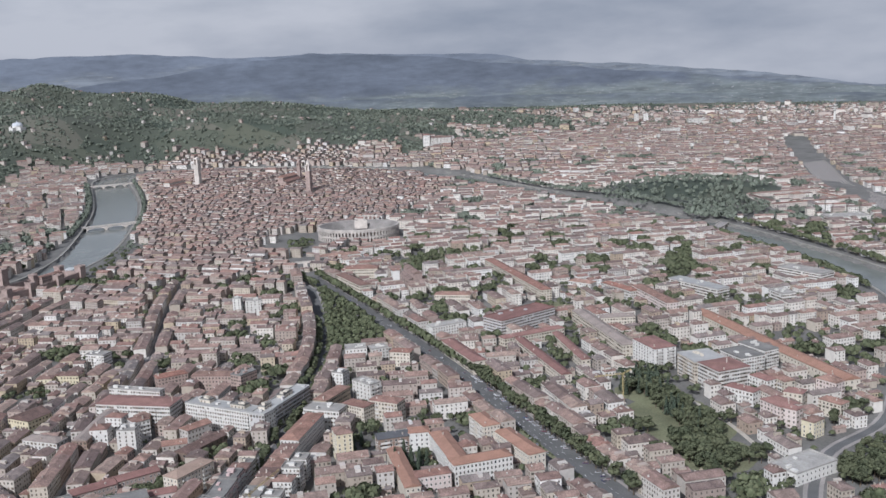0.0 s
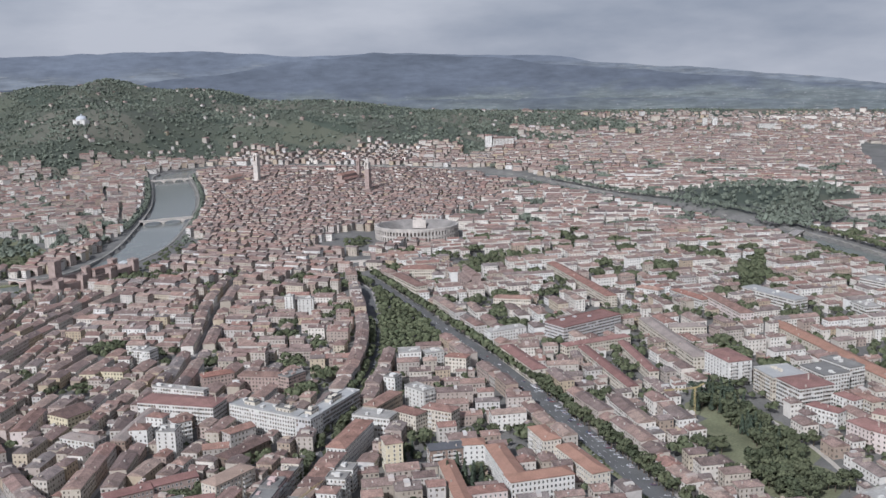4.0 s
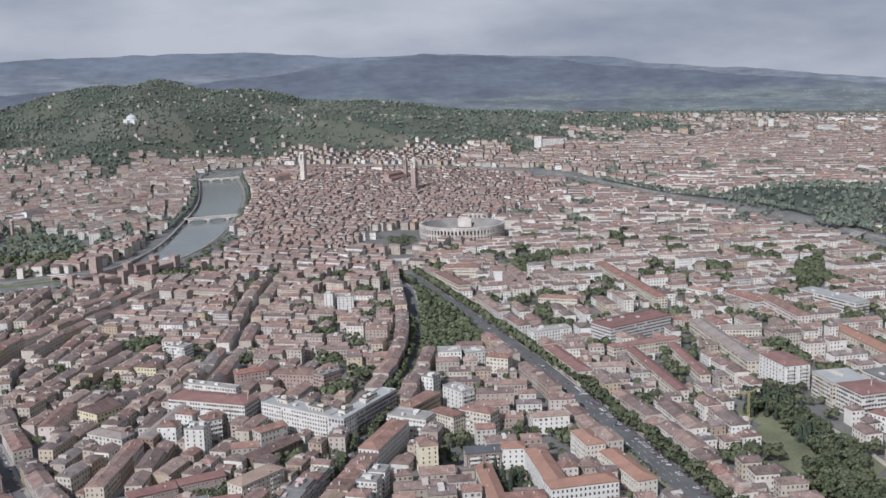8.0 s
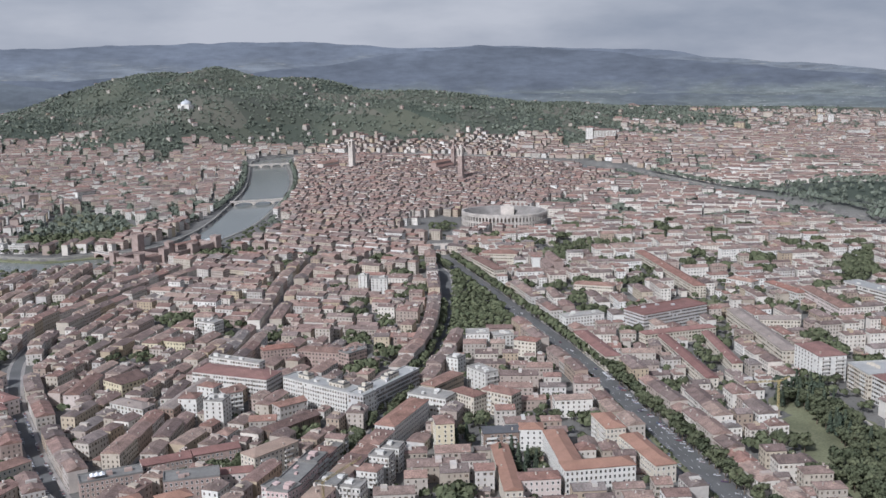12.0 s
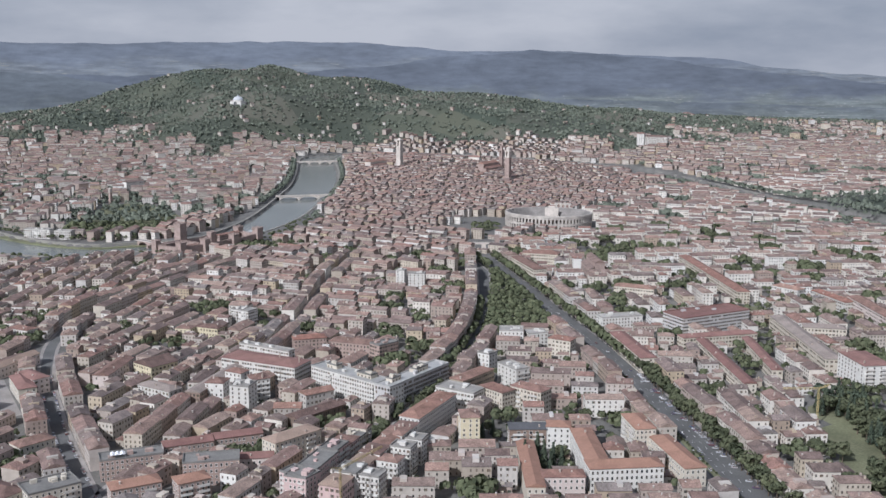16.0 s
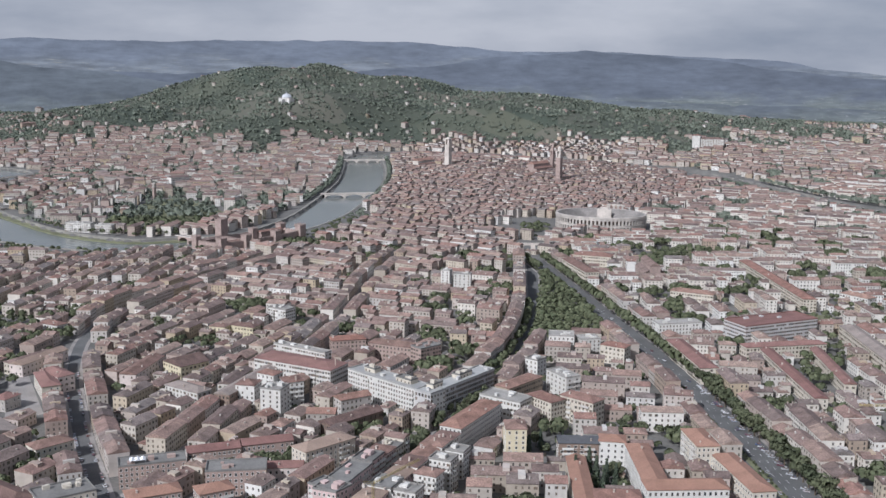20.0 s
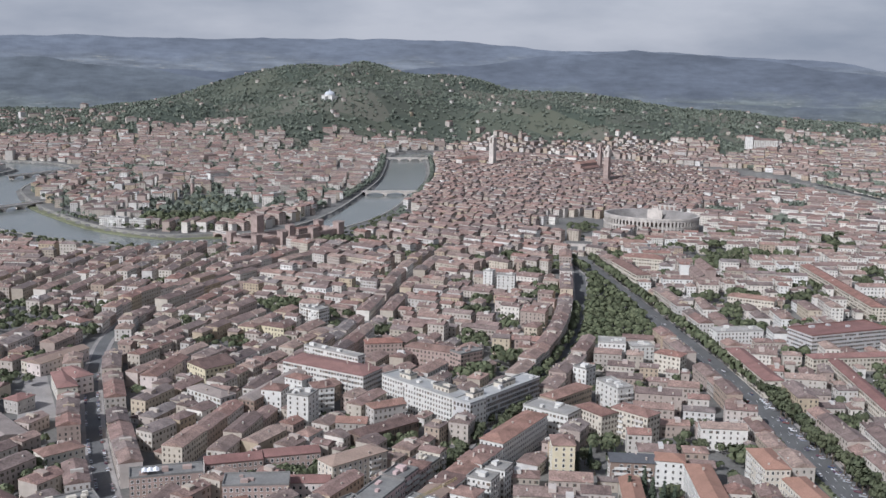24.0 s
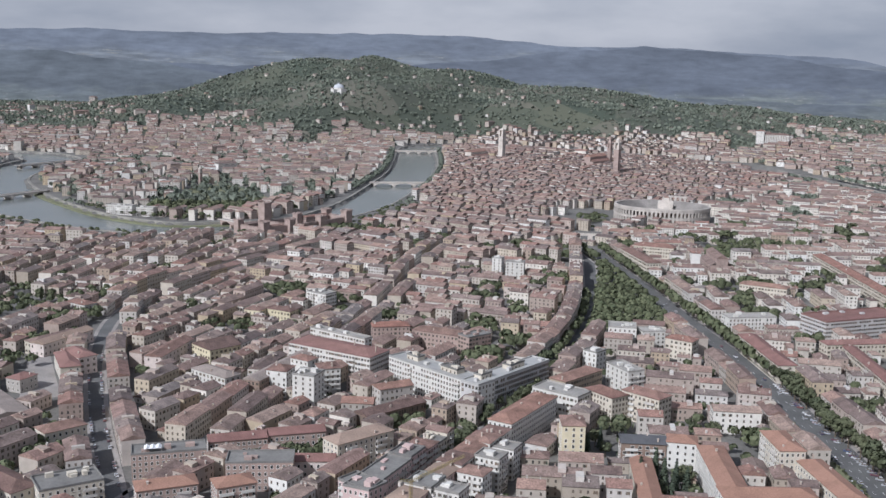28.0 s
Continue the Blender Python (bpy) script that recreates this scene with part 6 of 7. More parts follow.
def trunk_geo(rng, h, r, limbs):
    g = Geo()
    n = 7
    rings = [ellipse(r * f, r * f, z, n) for f, z in ((1.35, -0.5), (1.0, 0.8), (0.75, h * 0.5), (0.35, h))]
    for a, b in zip(rings[:-1], rings[1:]):
        ring(g, a, b)
    for k in range(limbs):
        a = 2 * math.pi * k / limbs + rng.uniform(-0.4, 0.4)
        z0 = h * rng.uniform(0.45, 0.7)
        out = h * rng.uniform(0.28, 0.42)
        p0, p1 = Vector((0, 0, z0)), Vector((out * math.cos(a), out * math.sin(a), z0 + h * rng.uniform(0.2, 0.38)))
        side = Vector((-math.sin(a), math.cos(a), 0))
        up = Vector((0, 0, 1))
        v = []
        for p, rr in ((p0, r * 0.45), (p1, r * 0.14)):
            v += [tuple(p + side * rr), tuple(p + up * rr), tuple(p - side * rr), tuple(p - up * rr)]
        g.add(v, [(i, (i + 1) % 4, 4 + (i + 1) % 4, 4 + i) for i in range(4)])
    return g


def tree_kind(seed, kind):
    """One tree of a kind: its trunk with limbs and its crown."""
    rng = random.Random(seed)
    if kind == "broad":
        h = rng.uniform(10.5, 13)
        lobes = [(0, 0, h * 0.72, h * 0.26)]
        for k in range(8):
            a = 2 * math.pi * k / 8 + rng.uniform(-0.3, 0.3)
            lobes.append((math.cos(a) * h * rng.uniform(0.16, 0.27), math.sin(a) * h * rng.uniform(0.16, 0.27), h * rng.uniform(0.45, 0.82), h * rng.uniform(0.13, 0.2)))
        return trunk_geo(rng, h * 0.75, 0.32, 5), leaf_quads(rng, lobes, 46, 0.72)
    if kind == "conifer":
        h = rng.uniform(14, 18)
        lobes = [(0, 0, h * (0.15 + 0.8 * k / 9), h * 0.2 * (1 - k / 10.5)) for k in range(10)]
        return trunk_geo(rng, h * 0.9, 0.3, 0), leaf_quads(rng, lobes, 44, 0.6, 0.45)
    if kind == "cypress":
        h = rng.uniform(12, 16)
        lobes = [(0, 0, h * (0.12 + 0.84 * k / 9), h * 0.085 * (1.05 - abs(k - 3.5) / 8)) for k in range(10)]
        return trunk_geo(rng, h * 0.9, 0.22, 0), leaf_quads(rng, lobes, 36, 0.45, 1.0)
    h = rng.uniform(12, 14)          # flat-topped cedar or umbrella pine
    lobes = []
    for k in range(9):
        a = 2 * math.pi * k / 9 + rng.uniform(-0.3, 0.3)
        f = 0.0 if k == 0 else rng.uniform(0.2, 0.34)
        lobes.append((math.cos(a) * h * f, math.sin(a) * h * f, h * rng.uniform(0.66, 0.86), h * rng.uniform(0.14, 0.19)))
    return trunk_geo(rng, h * 0.8, 0.36, 6), leaf_quads(rng, lobes, 46, 0.66, 0.42)


TREE_WORDS = {"broad": "broad green deciduous tree with a dense rounded crown", "conifer": "tall dark green conifer with drooping layered branches", "cypress": "slim dark cypress tree", "cedar": "spreading dark cedar with a flat top"}
PROTO = []
for i, kd in enumerate(["broad"] * 6 + ["conifer"] * 2 + ["cypress", "cedar"]):
    tg, cg = tree_kind(300 + i, kd)
    PROTO.append((kd, tg.mesh("trunk", M["bark"]), cg.mesh("crown", M["leaf"] if kd in ("broad",) else M["leaf_dark"])))
tree_count = [0]
WOOD = []          # joined trees: x, y, z, radius, height


def tree(x, y, scale=1.0, kd="broad", rng=random, what="tree"):
    """A tree of its own where the camera passes near, else one of the joined wood."""
    z = lie1(x, y)
    if math.hypot(x - APEX[0], y - APEX[1]) > 880 or tree_count[0] >= 400:
        WOOD.append((x, y, z, 4.4 * scale, 11.0 * scale))
        return
    kd, tm, cm = rng.choice([p for p in PROTO if p[0] == kd])
    root = new(what)
    root.matrix_world = pose(x, y, z, 0, 0, rng.uniform(0, 360)) @ Matrix.Diagonal((scale * rng.uniform(0.9, 1.1), scale * rng.uniform(0.9, 1.1), scale, 1))
    part_mesh("trunk", tm, root)
    part_mesh("crown", cm, root)
    tagged(root, TREE_WORDS[kd], "tree", "trees of the town")
    tree_count[0] += 1


def trees_along(line, off, step, rng, s0=0.85, s1=1.15, start=0.0, stop=1e9, skip=0.08):
    pts = offset_line(line, off)
    u = 0.0
    nxt = start
    for a, b in zip(pts[:-1], pts[1:]):
        L = math.dist(a, b)
        while nxt < u + L and nxt < stop:
            f = (nxt - u) / L
            if nxt >= start and rng.random() > skip:
                tree(a[0] + (b[0] - a[0]) * f + rng.uniform(-0.8, 0.8), a[1] + (b[1] - a[1]) * f + rng.uniform(-0.8, 0.8), rng.uniform(s0, s1), "broad", rng)
            nxt += step * rng.uniform(0.85, 1.15)
        u += L


rng = random.Random(21)
trees_along(CORSO_S, -10.8, 8.6, rng, 1.2, 1.5, 30, 1e9, 0.06)
trees_along(CORSO_S, 8.4, 5.0, rng, 0.16, 0.3, 40, 560, 0.15)
trees_along(CORSO_S, 11.8, 9.0, rng, 0.9, 1.3, 560, 900, 0.1)
trees_along(VALVERDE_S, 5.8, 8.5, rng, 0.85, 1.1, 60, 520, 0.1)
trees_along(VALVERDE_S, -6.0, 9.0, rng, 0.85, 1.1, 60, 520, 0.2)


def grove(x, y, ra, rb, n, rng, kinds=("broad",), s0=0.9, s1=1.3, gap=5.0):
    """Trees in an oval, none nearer to one another than gap."""
    got = []
    for _ in range(n * 14):
        a, r = rng.uniform(0, 2 * math.pi), math.sqrt(rng.random())
        px, py = x + ra * r * math.cos(a), y + rb * r * math.sin(a)
        if all((px - q[0]) ** 2 + (py - q[1]) ** 2 > gap * gap for q in got):
            got.append((px, py))
            tree(px, py, rng.uniform(s0, s1), rng.choice(kinds), rng)
            if len(got) >= n:
                break


rng = random.Random(3)
# town park: clumps round two lawns, and the wood across the east road
for gx_, gy_, ra, rb, n_, kinds in ((-300, -808, 20, 15, 14, ("conifer", "broad", "cedar")), (-322, -818, 16, 14, 9, ("broad", "conifer")), (-326, -850, 15, 18, 10, ("broad",)), (-352, -892, 12, 19, 12, ("broad", "broad", "conifer")), (-374, -928, 14, 14, 9, ("broad", "broad", "cypress")), (-318, -838, 14, 14, 9, ("broad", "conifer")), (-337, -870, 14, 16, 11, ("broad",)), (-362, -908, 13, 18, 12, ("broad",)), (-398, -935, 18, 18, 14, ("broad",)), (-406, -952, 22, 22, 18, ("broad",)), (-425, -925, 10, 24, 10, ("broad",)), (-400, -880, 8, 14, 6, ("broad",)), (-424, -968, 13, 18, 9, ("broad",)), (-393, -980, 18, 8, 7, ("broad",)), (-338, -918, 5, 24, 5, ("broad",)), (-320, -1052, 74, 20, 60, ("broad",)), (-268, -990, 30, 6, 9, ("broad",)), (-362, -1050, 26, 16, 14, ("broad",))):
    grove(gx_, gy_, ra, rb, n_, rng, kinds, 0.85, 1.25, 5.5)
grove(-575, 330, 84, 90, 120, rng, ("broad",), 1.0, 1.5, 7.0)
grove(-520, 450, 50, 140, 60, rng, ("broad",), 0.9, 1.4, 8.0)
grove(-85, 40, 24, 20, 16, rng, ("broad",), 0.8, 1.1, 7.0)
grove(-455, 30, 60, 24, 22, rng, ("broad", "cypress"), 0.9, 1.3, 7.0)
grove(-40, -230, 55, 34, 34, rng, ("broad",), 0.9, 1.3, 6.5)
grove(20, -255, 40, 26, 22, rng, ("broad",), 0.9, 1.3, 6.5)
grove(-150, -560, 34, 28, 12, rng, ("broad",), 0.7, 1.0, 7.0)
grove(700, -180, 185, 165, 270, rng, ("broad",), 0.8, 1.4, 6.0)
grove(560, -360, 88, 66, 130, rng, ("broad",), 0.9, 1.5, 7.0)
grove(-570, -800, 14, 16, 9, rng, ("broad", "conifer"), 0.9, 1.2, 4.5)
grove(-578, -742, 20, 16, 12, rng, ("broad", "conifer"), 0.7, 1.0, 4.5)
grove(-508, -742, 18, 14, 10, rng, ("broad",), 0.7, 1.05, 4.5)
grove(-470, -640, 16, 22, 12, rng, ("broad", "cypress"), 0.7, 1.05, 4.5)
grove(-425, -640, 12, 16, 6, rng, ("broad",), 0.6, 0.9, 5)
grove(-720, -690, 42, 8, 16, rng, ("broad", "cypress"), 0.6, 0.85, 4.0)
grove(-640, -690, 20, 8, 9, rng, ("broad",), 0.6, 0.9, 4.0)
grove(-715, -405, 28, 16, 14, rng, ("conifer", "broad"), 0.7, 1.0, 5)
grove(-600, -345, 24, 12, 12, rng, ("conifer", "broad"), 0.8, 1.1, 5)
grove(-620, -590, 6, 10, 3, rng, ("cedar",), 0.8, 1.0, 5)
grove(-290, -690, 16, 14, 8, rng, ("broad",), 0.8, 1.1, 6)
grove(-255, -665, 14, 10, 6, rng, ("broad",), 0.8, 1.1, 6)
grove(-739, -690, 26, 6, 9, rng, ("broad",), 0.8, 1.1, 5)
grove(-866, -640, 8, 14, 6, rng, ("broad",), 0.9, 1.2, 5)
grove(-808, -322, 12, 12, 6, rng, ("broad",), 0.9, 1.2, 5)
grove(-840, -330, 16, 10, 8, rng, ("broad",), 0.9, 1.2, 5)
grove(-800, -260, 14, 12, 8, rng, ("broad",), 0.9, 1.3, 5)
grove(-808, -165, 16, 10, 9, rng, ("broad",), 0.9, 1.3, 5)
grove(-632, -285, 18, 10, 9, rng, ("conifer", "broad"), 0.9, 1.3, 5)
grove(-850, -260, 40, 30, 26, rng, ("broad", "conifer"), 0.7, 1.1, 6)
grove(-430, -250, 16, 10, 6, rng, ("broad",), 0.7, 1.0, 5)
grove(-131, -451, 28, 22, 14, rng, ("broad", "broad", "broad", "conifer"), 0.75, 1.15, 5.0)
grove(-62, -556, 16, 13, 8, rng, ("broad", "broad", "broad", "conifer"), 0.75, 1.15, 5.0)
grove(-103, -620, 22, 18, 10, rng, ("broad", "broad", "broad", "conifer"), 0.75, 1.15, 5.0)
grove(-99, -652, 22, 18, 10, rng, ("broad", "broad", "broad", "conifer"), 0.75, 1.15, 5.0)
grove(-79, -675, 22, 18, 10, rng, ("broad", "broad", "broad", "conifer"), 0.75, 1.15, 5.0)
grove(9, -704, 26, 21, 12, rng, ("broad", "broad", "broad", "conifer"), 0.75, 1.15, 5.0)
grove(4, -743, 30, 24, 14, rng, ("broad", "broad", "broad", "conifer"), 0.75, 1.15, 5.0)
grove(-244, -687, 14, 11, 7, rng, ("broad", "broad", "broad", "conifer"), 0.75, 1.15, 5.0)
grove(-297, -714, 12, 10, 6, rng, ("broad", "broad", "broad", "conifer"), 0.75, 1.15, 5.0)
grove(-285, -828, 40, 32, 16, rng, ("broad",), 0.75, 1.15, 5.0)
grove(-268, -798, 20, 16, 8, rng, ("broad", "broad", "broad", "conifer"), 0.75, 1.15, 5.0)
grove(-80, -852, 40, 32, 16, rng, ("broad", "broad", "broad", "conifer"), 0.75, 1.15, 5.0)
grove(-104, -765, 24, 19, 8, rng, ("broad", "broad", "broad", "conifer"), 0.75, 1.15, 5.0)
grove(-252, -479, 14, 11, 7, rng, ("broad", "broad", "broad", "conifer"), 0.75, 1.15, 5.0)
grove(-64, -486, 12, 10, 5, rng, ("broad", "broad", "broad", "conifer"), 0.75, 1.15, 5.0)
grove(-201, -704, 14, 11, 6, rng, ("broad", "broad", "broad", "conifer"), 0.75, 1.15, 5.0)
grove(-221, -649, 14, 11, 6, rng, ("broad", "broad", "broad", "conifer"), 0.75, 1.15, 5.0)
grove(-124, -443, 26, 21, 14, rng, ("broad", "broad", "broad", "conifer"), 0.75, 1.15, 5.0)
grove(-225, -455, 9, 7, 5, rng, ("broad", "broad", "broad", "conifer"), 0.75, 1.15, 5.0)
grove(-407, -383, 8, 6, 4, rng, ("broad", "broad", "broad", "conifer"), 0.75, 1.15, 5.0)
grove(-419, -87, 22, 18, 10, rng, ("broad", "broad", "broad", "conifer"), 0.75, 1.15, 5.0)
grove(-363, -60, 20, 16, 9, rng, ("broad", "broad", "broad", "conifer"), 0.75, 1.15, 5.0)
grove(-432, -10, 14, 11, 6, rng, ("broad", "broad", "broad", "conifer"), 0.75, 1.15, 5.0)
grove(-548, -6, 12, 10, 5, rng, ("broad", "broad", "broad", "conifer"), 0.75, 1.15, 5.0)
grove(-339, -82, 8, 6, 4, rng, ("broad", "broad", "broad", "conifer"), 0.75, 1.15, 5.0)
grove(-724, -335, 16, 13, 9, rng, ("broad", "broad", "broad", "conifer"), 0.75, 1.15, 5.0)
grove(-640, -289, 20, 16, 10, rng, ("broad", "broad", "broad", "conifer"), 0.75, 1.15, 5.0)
grove(-616, -288, 10, 8, 6, rng, ("broad", "broad", "broad", "conifer"), 0.75, 1.15, 5.0)
grove(-723, -139, 14, 11, 5, rng, ("broad", "broad", "broad", "conifer"), 0.75, 1.15, 5.0)
grove(-786, -239, 18, 14, 8, rng, ("broad", "broad", "broad", "conifer"), 0.75, 1.15, 5.0)
grove(-842, -400, 22, 18, 9, rng, ("broad", "broad", "broad", "conifer"), 0.75, 1.15, 5.0)
grove(-731, -692, 16, 13, 7, rng, ("broad", "broad", "broad", "conifer"), 0.75, 1.15, 5.0)
grove(-659, -663, 10, 8, 6, rng, ("broad", "broad", "broad", "conifer"), 0.75, 1.15, 5.0)
grove(-358, -296, 8, 6, 4, rng, ("broad", "broad", "broad", "conifer"), 0.75, 1.15, 5.0)
grove(-256, -171, 10, 8, 5, rng, ("broad", "broad", "broad", "conifer"), 0.75, 1.15, 5.0)
grove(-574, -415, 9, 7, 5, rng, ("broad", "broad", "broad", "conifer"), 0.75, 1.15, 5.0)
grove(-110, 16, 14, 11, 6, rng, ("broad", "broad", "broad", "conifer"), 0.75, 1.15, 5.0)
grove(-868, -289, 26, 21, 12, rng, ("broad", "broad", "broad", "conifer"), 0.75, 1.15, 5.0)
grove(-873, -447, 20, 16, 8, rng, ("broad", "broad", "broad", "conifer"), 0.75, 1.15, 5.0)
grove(-858, -618, 14, 11, 6, rng, ("broad", "broad", "broad", "conifer"), 0.75, 1.15, 5.0)
grove(-861, -199, 24, 19, 10, rng, ("broad", "broad", "broad", "conifer"), 0.75, 1.15, 5.0)
grove(-627, -21, 14, 11, 6, rng, ("broad", "broad", "broad", "conifer"), 0.75, 1.15, 5.0)
grove(-523, 54, 14, 11, 7, rng, ("broad", "broad", "broad", "conifer"), 0.75, 1.15, 5.0)
grove(-414, -3, 22, 18, 10, rng, ("broad", "broad", "broad", "conifer"), 0.75, 1.15, 5.0)
grove(-68, -158, 26, 21, 14, rng, ("broad", "broad", "broad", "conifer"), 0.75, 1.15, 5.0)
grove(-235, -467, 9, 7, 5, rng, ("broad", "broad", "broad", "conifer"), 0.75, 1.15, 5.0)
grove(-76, -412, 26, 21, 14, rng, ("broad", "broad", "broad", "conifer"), 0.75, 1.15, 5.0)
square_cells = np.argwhere(square)
got = []
for j, i in square_cells[np.random.RandomState(5).permutation(len(square_cells))]:
    p = (float(cx[j, i]), float(cy[j, i]))
    if all(math.dist(p, q) > 7.5 for q in got):
        got.append(p)
for p in got:
    tree(*p, rng.uniform(0.9, 1.25), "broad", rng)
for x, y, q in CLUMPS:
    grove(x, y, q, q, int(q * q / 12), rng, ("broad", "broad", "broad", "conifer"), 0.8, 1.35, 4.5)
# courtyards and gardens: trees where the plan is still open
rng = random.Random(8)
free_spots = 0
tries = 0
while free_spots < 1500 and tries < 26000:
    tries += 1
    r = 470 + 1900 * rng.random() ** 1.1
    a = radians(rng.uniform(-3, 69))
    x, y = APEX[0] + r * math.sin(a), APEX[1] + r * math.cos(a)
    if not is_free(x, y, 7.5, 7.5, 0.4, 0.0):
        continue
    occupy(x, y, 5, 5, 0.4)
    k = rng.random()
    tree(x, y, rng.uniform(0.55, 1.0), "broad" if k < 0.84 else "cypress" if k < 0.92 else "conifer", rng)
    free_spots += 1
# leafy quarter inside the river's bend, and the open south bank
got = 0
for _ in range(9000):
    x, y = rng.uniform(-900, -280), rng.uniform(180, 1150)
    if got < 650 and is_free(x, y, 6.0, 6.0, 0.3, 0.0) and in_wedge(x, y):
        occupy(x, y, 4, 4, 0.3)
        tree(x, y, rng.uniform(0.7, 1.3), "broad", rng)
        got += 1
rsd, rsw = near_dist(cx, cy, ADIGE_S)
strip_cells = np.argwhere((cx < -250) & (cy < shore) & (rsd > rsw + 16) & (rsd < rsw + 58))
for j, i in strip_cells[np.random.RandomState(2).permutation(len(strip_cells))[:260]]:
    tree(float(cx[j, i]), float(cy[j, i]), rng.uniform(0.5, 0.85), "broad", rng)
# river banks
rng = random.Random(12)
bank = [p for p in ADIGE_S if -260 < p[0] < 130 and 380 < p[1] < 1230]
trees_along(bank, -57, 6.5, rng, 0.8, 1.2)
trees_along(bank, 57, 6.5, rng, 0.7, 1.1)
trees_along(bank, 63, 8.0, rng, 0.7, 1.1)
bank = [p for p in ADIGE_S if -900 < p[0] < -560 and 100 < p[1] < 420]
trees_along(bank, 62, 9.0, rng, 0.6, 1.0, skip=0.35)
bank = [p for p in ADIGE_S if p[0] > 180 and -900 < p[1] < 420]
trees_along(bank, 42, 7.0, rng, 0.9, 1.4)
trees_along(bank, -46, 7.0, rng, 0.9, 1.4)
# woods on the hill and hedges on the plain
rng = random.Random(31)
n_wood = 0
while n_wood < 36000:
    a, r = radians(rng.uniform(-4, 70)), math.sqrt(rng.uniform(2000.0 ** 2, 4690.0 ** 2))
    x, y = APEX[0] + r * math.sin(a), APEX[1] + r * math.cos(a)
    if x < 2090 and y < 2090 and not is_free(x, y, 10, 10, 0, 0.0):
        continue
    z = lie1(x, y)
    cl = noise.noise(Vector((x / 170.0, y / 170.0, 7.7)))
    dens = 0.24 + 0.9 * cl if z < 8 else 0.92 + 0.7 * cl
    if a > radians(27) and r > 3700:
        dens = (0.14 + 0.7 * cl) if z < 20 else dens
    if rng.random() > dens:
        continue
    s = 0.45 + 1.2 * rng.random() ** 1.6
    WOOD.append((x, y, z, 4.2 * s, 6.4 * s))
    n_wood += 1
park_path = smooth_line([(-296, -822), (-306, -857), (-324, -901), (-348, -942), (-372, -976)], 6)
path_ob = new("path", wall_along(park_path, -0.2, 0.16, 4.0).mesh("path", M["gravel_path"]))
tagged(path_ob, "pale gravel path along the park lawn", "path", kind="structure")
for k_, (px_, py_, ra, rb) in enumerate(PARKS):
    if px_ > 500 or k_ == 4:
        continue
    lawn = new("lawn", mesh_of("lawn", [(px_ + (ra - 3) * math.cos(2 * math.pi * i / 28) * (1 + 0.06 * math.sin(3 * i)), py_ + (rb - 3) * math.sin(2 * math.pi * i / 28) * (1 + 0.05 * math.cos(5 * i)), 0.06 + 0.012 * k_) for i in range(28)], [tuple(range(28))], [M["grass"]]))
    tagged(lawn, "mown green lawn with worn patches", "lawn", kind="structure")


def wood_mesh(rows, k, size, mat):
    """Far trees: each a loose heap of leaf sheets with an uneven outline, all in one mesh."""
    rs = np.random.RandomState(4)
    rows = np.array(rows)
    n = len(rows)
    v = rs.normal(size=(n, k, 3))
    v /= np.linalg.norm(v, axis=-1, keepdims=True)
    v[..., 2] = np.abs(v[..., 2]) * 0.9 - 0.25
    rad = rows[:, 3][:, None, None] * rs.uniform(0.55, 1.1, (n, k, 1))
    c = v * rad * np.array([1, 1, 1.0])
    c[..., 2] += (rows[:, 4] - rows[:, 3])[:, None]
    t = np.cross(v, rs.normal(size=(n, k, 3)))
    t /= np.linalg.norm(t, axis=-1, keepdims=True)
    b = np.cross(v, t)
    s = rows[:, 3][:, None, None] * rs.uniform(0.32, 0.6, (n, k, 1)) * size
    q = np.stack([c - t * s - b * s * 0.8, c + t * s - b * s * 0.7, c + t * s * 0.8 + b * s, c - t * s * 0.9 + b * s * 0.8], 2)
    q += rows[:, None, None, :3]
    co = q.reshape(-1, 3)
    me = bpy.data.meshes.new("wood")
    me.vertices.add(len(co))
    me.vertices.foreach_set("co", co.ravel())
    m = len(co) // 4
    me.loops.add(4 * m)
    me.loops.foreach_set("vertex_index", np.arange(4 * m, dtype=np.int32))
    me.polygons.add(m)
    me.polygons.foreach_set("loop_start", np.arange(0, 4 * m, 4, dtype=np.int32))
    me.update()
    me.materials.append(mat)
    return me


town_wood = [r for r in WOOD if math.hypot(r[0] - APEX[0], r[1] - APEX[1]) < 1700]
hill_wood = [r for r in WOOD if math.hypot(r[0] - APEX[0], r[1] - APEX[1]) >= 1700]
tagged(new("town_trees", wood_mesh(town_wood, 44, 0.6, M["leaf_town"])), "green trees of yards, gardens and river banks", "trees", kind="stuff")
tagged(new("distant_trees", wood_mesh(hill_wood, 12, 1.0, M["wood_hazed"])), "distant green trees of gardens and wooded hills", "trees", kind="stuff")

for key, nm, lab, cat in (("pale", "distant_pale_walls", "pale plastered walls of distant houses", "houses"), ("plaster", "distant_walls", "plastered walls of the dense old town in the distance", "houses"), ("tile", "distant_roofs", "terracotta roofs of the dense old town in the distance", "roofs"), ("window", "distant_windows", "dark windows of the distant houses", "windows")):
    mats = [M["plaster_far"]] if key == "plaster" else [M["pale_far"]] if key == "pale" else [M["tile_hazed"]] if key == "tile" else [M["window"], M["shutter"]]
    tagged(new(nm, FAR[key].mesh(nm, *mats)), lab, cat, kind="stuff")


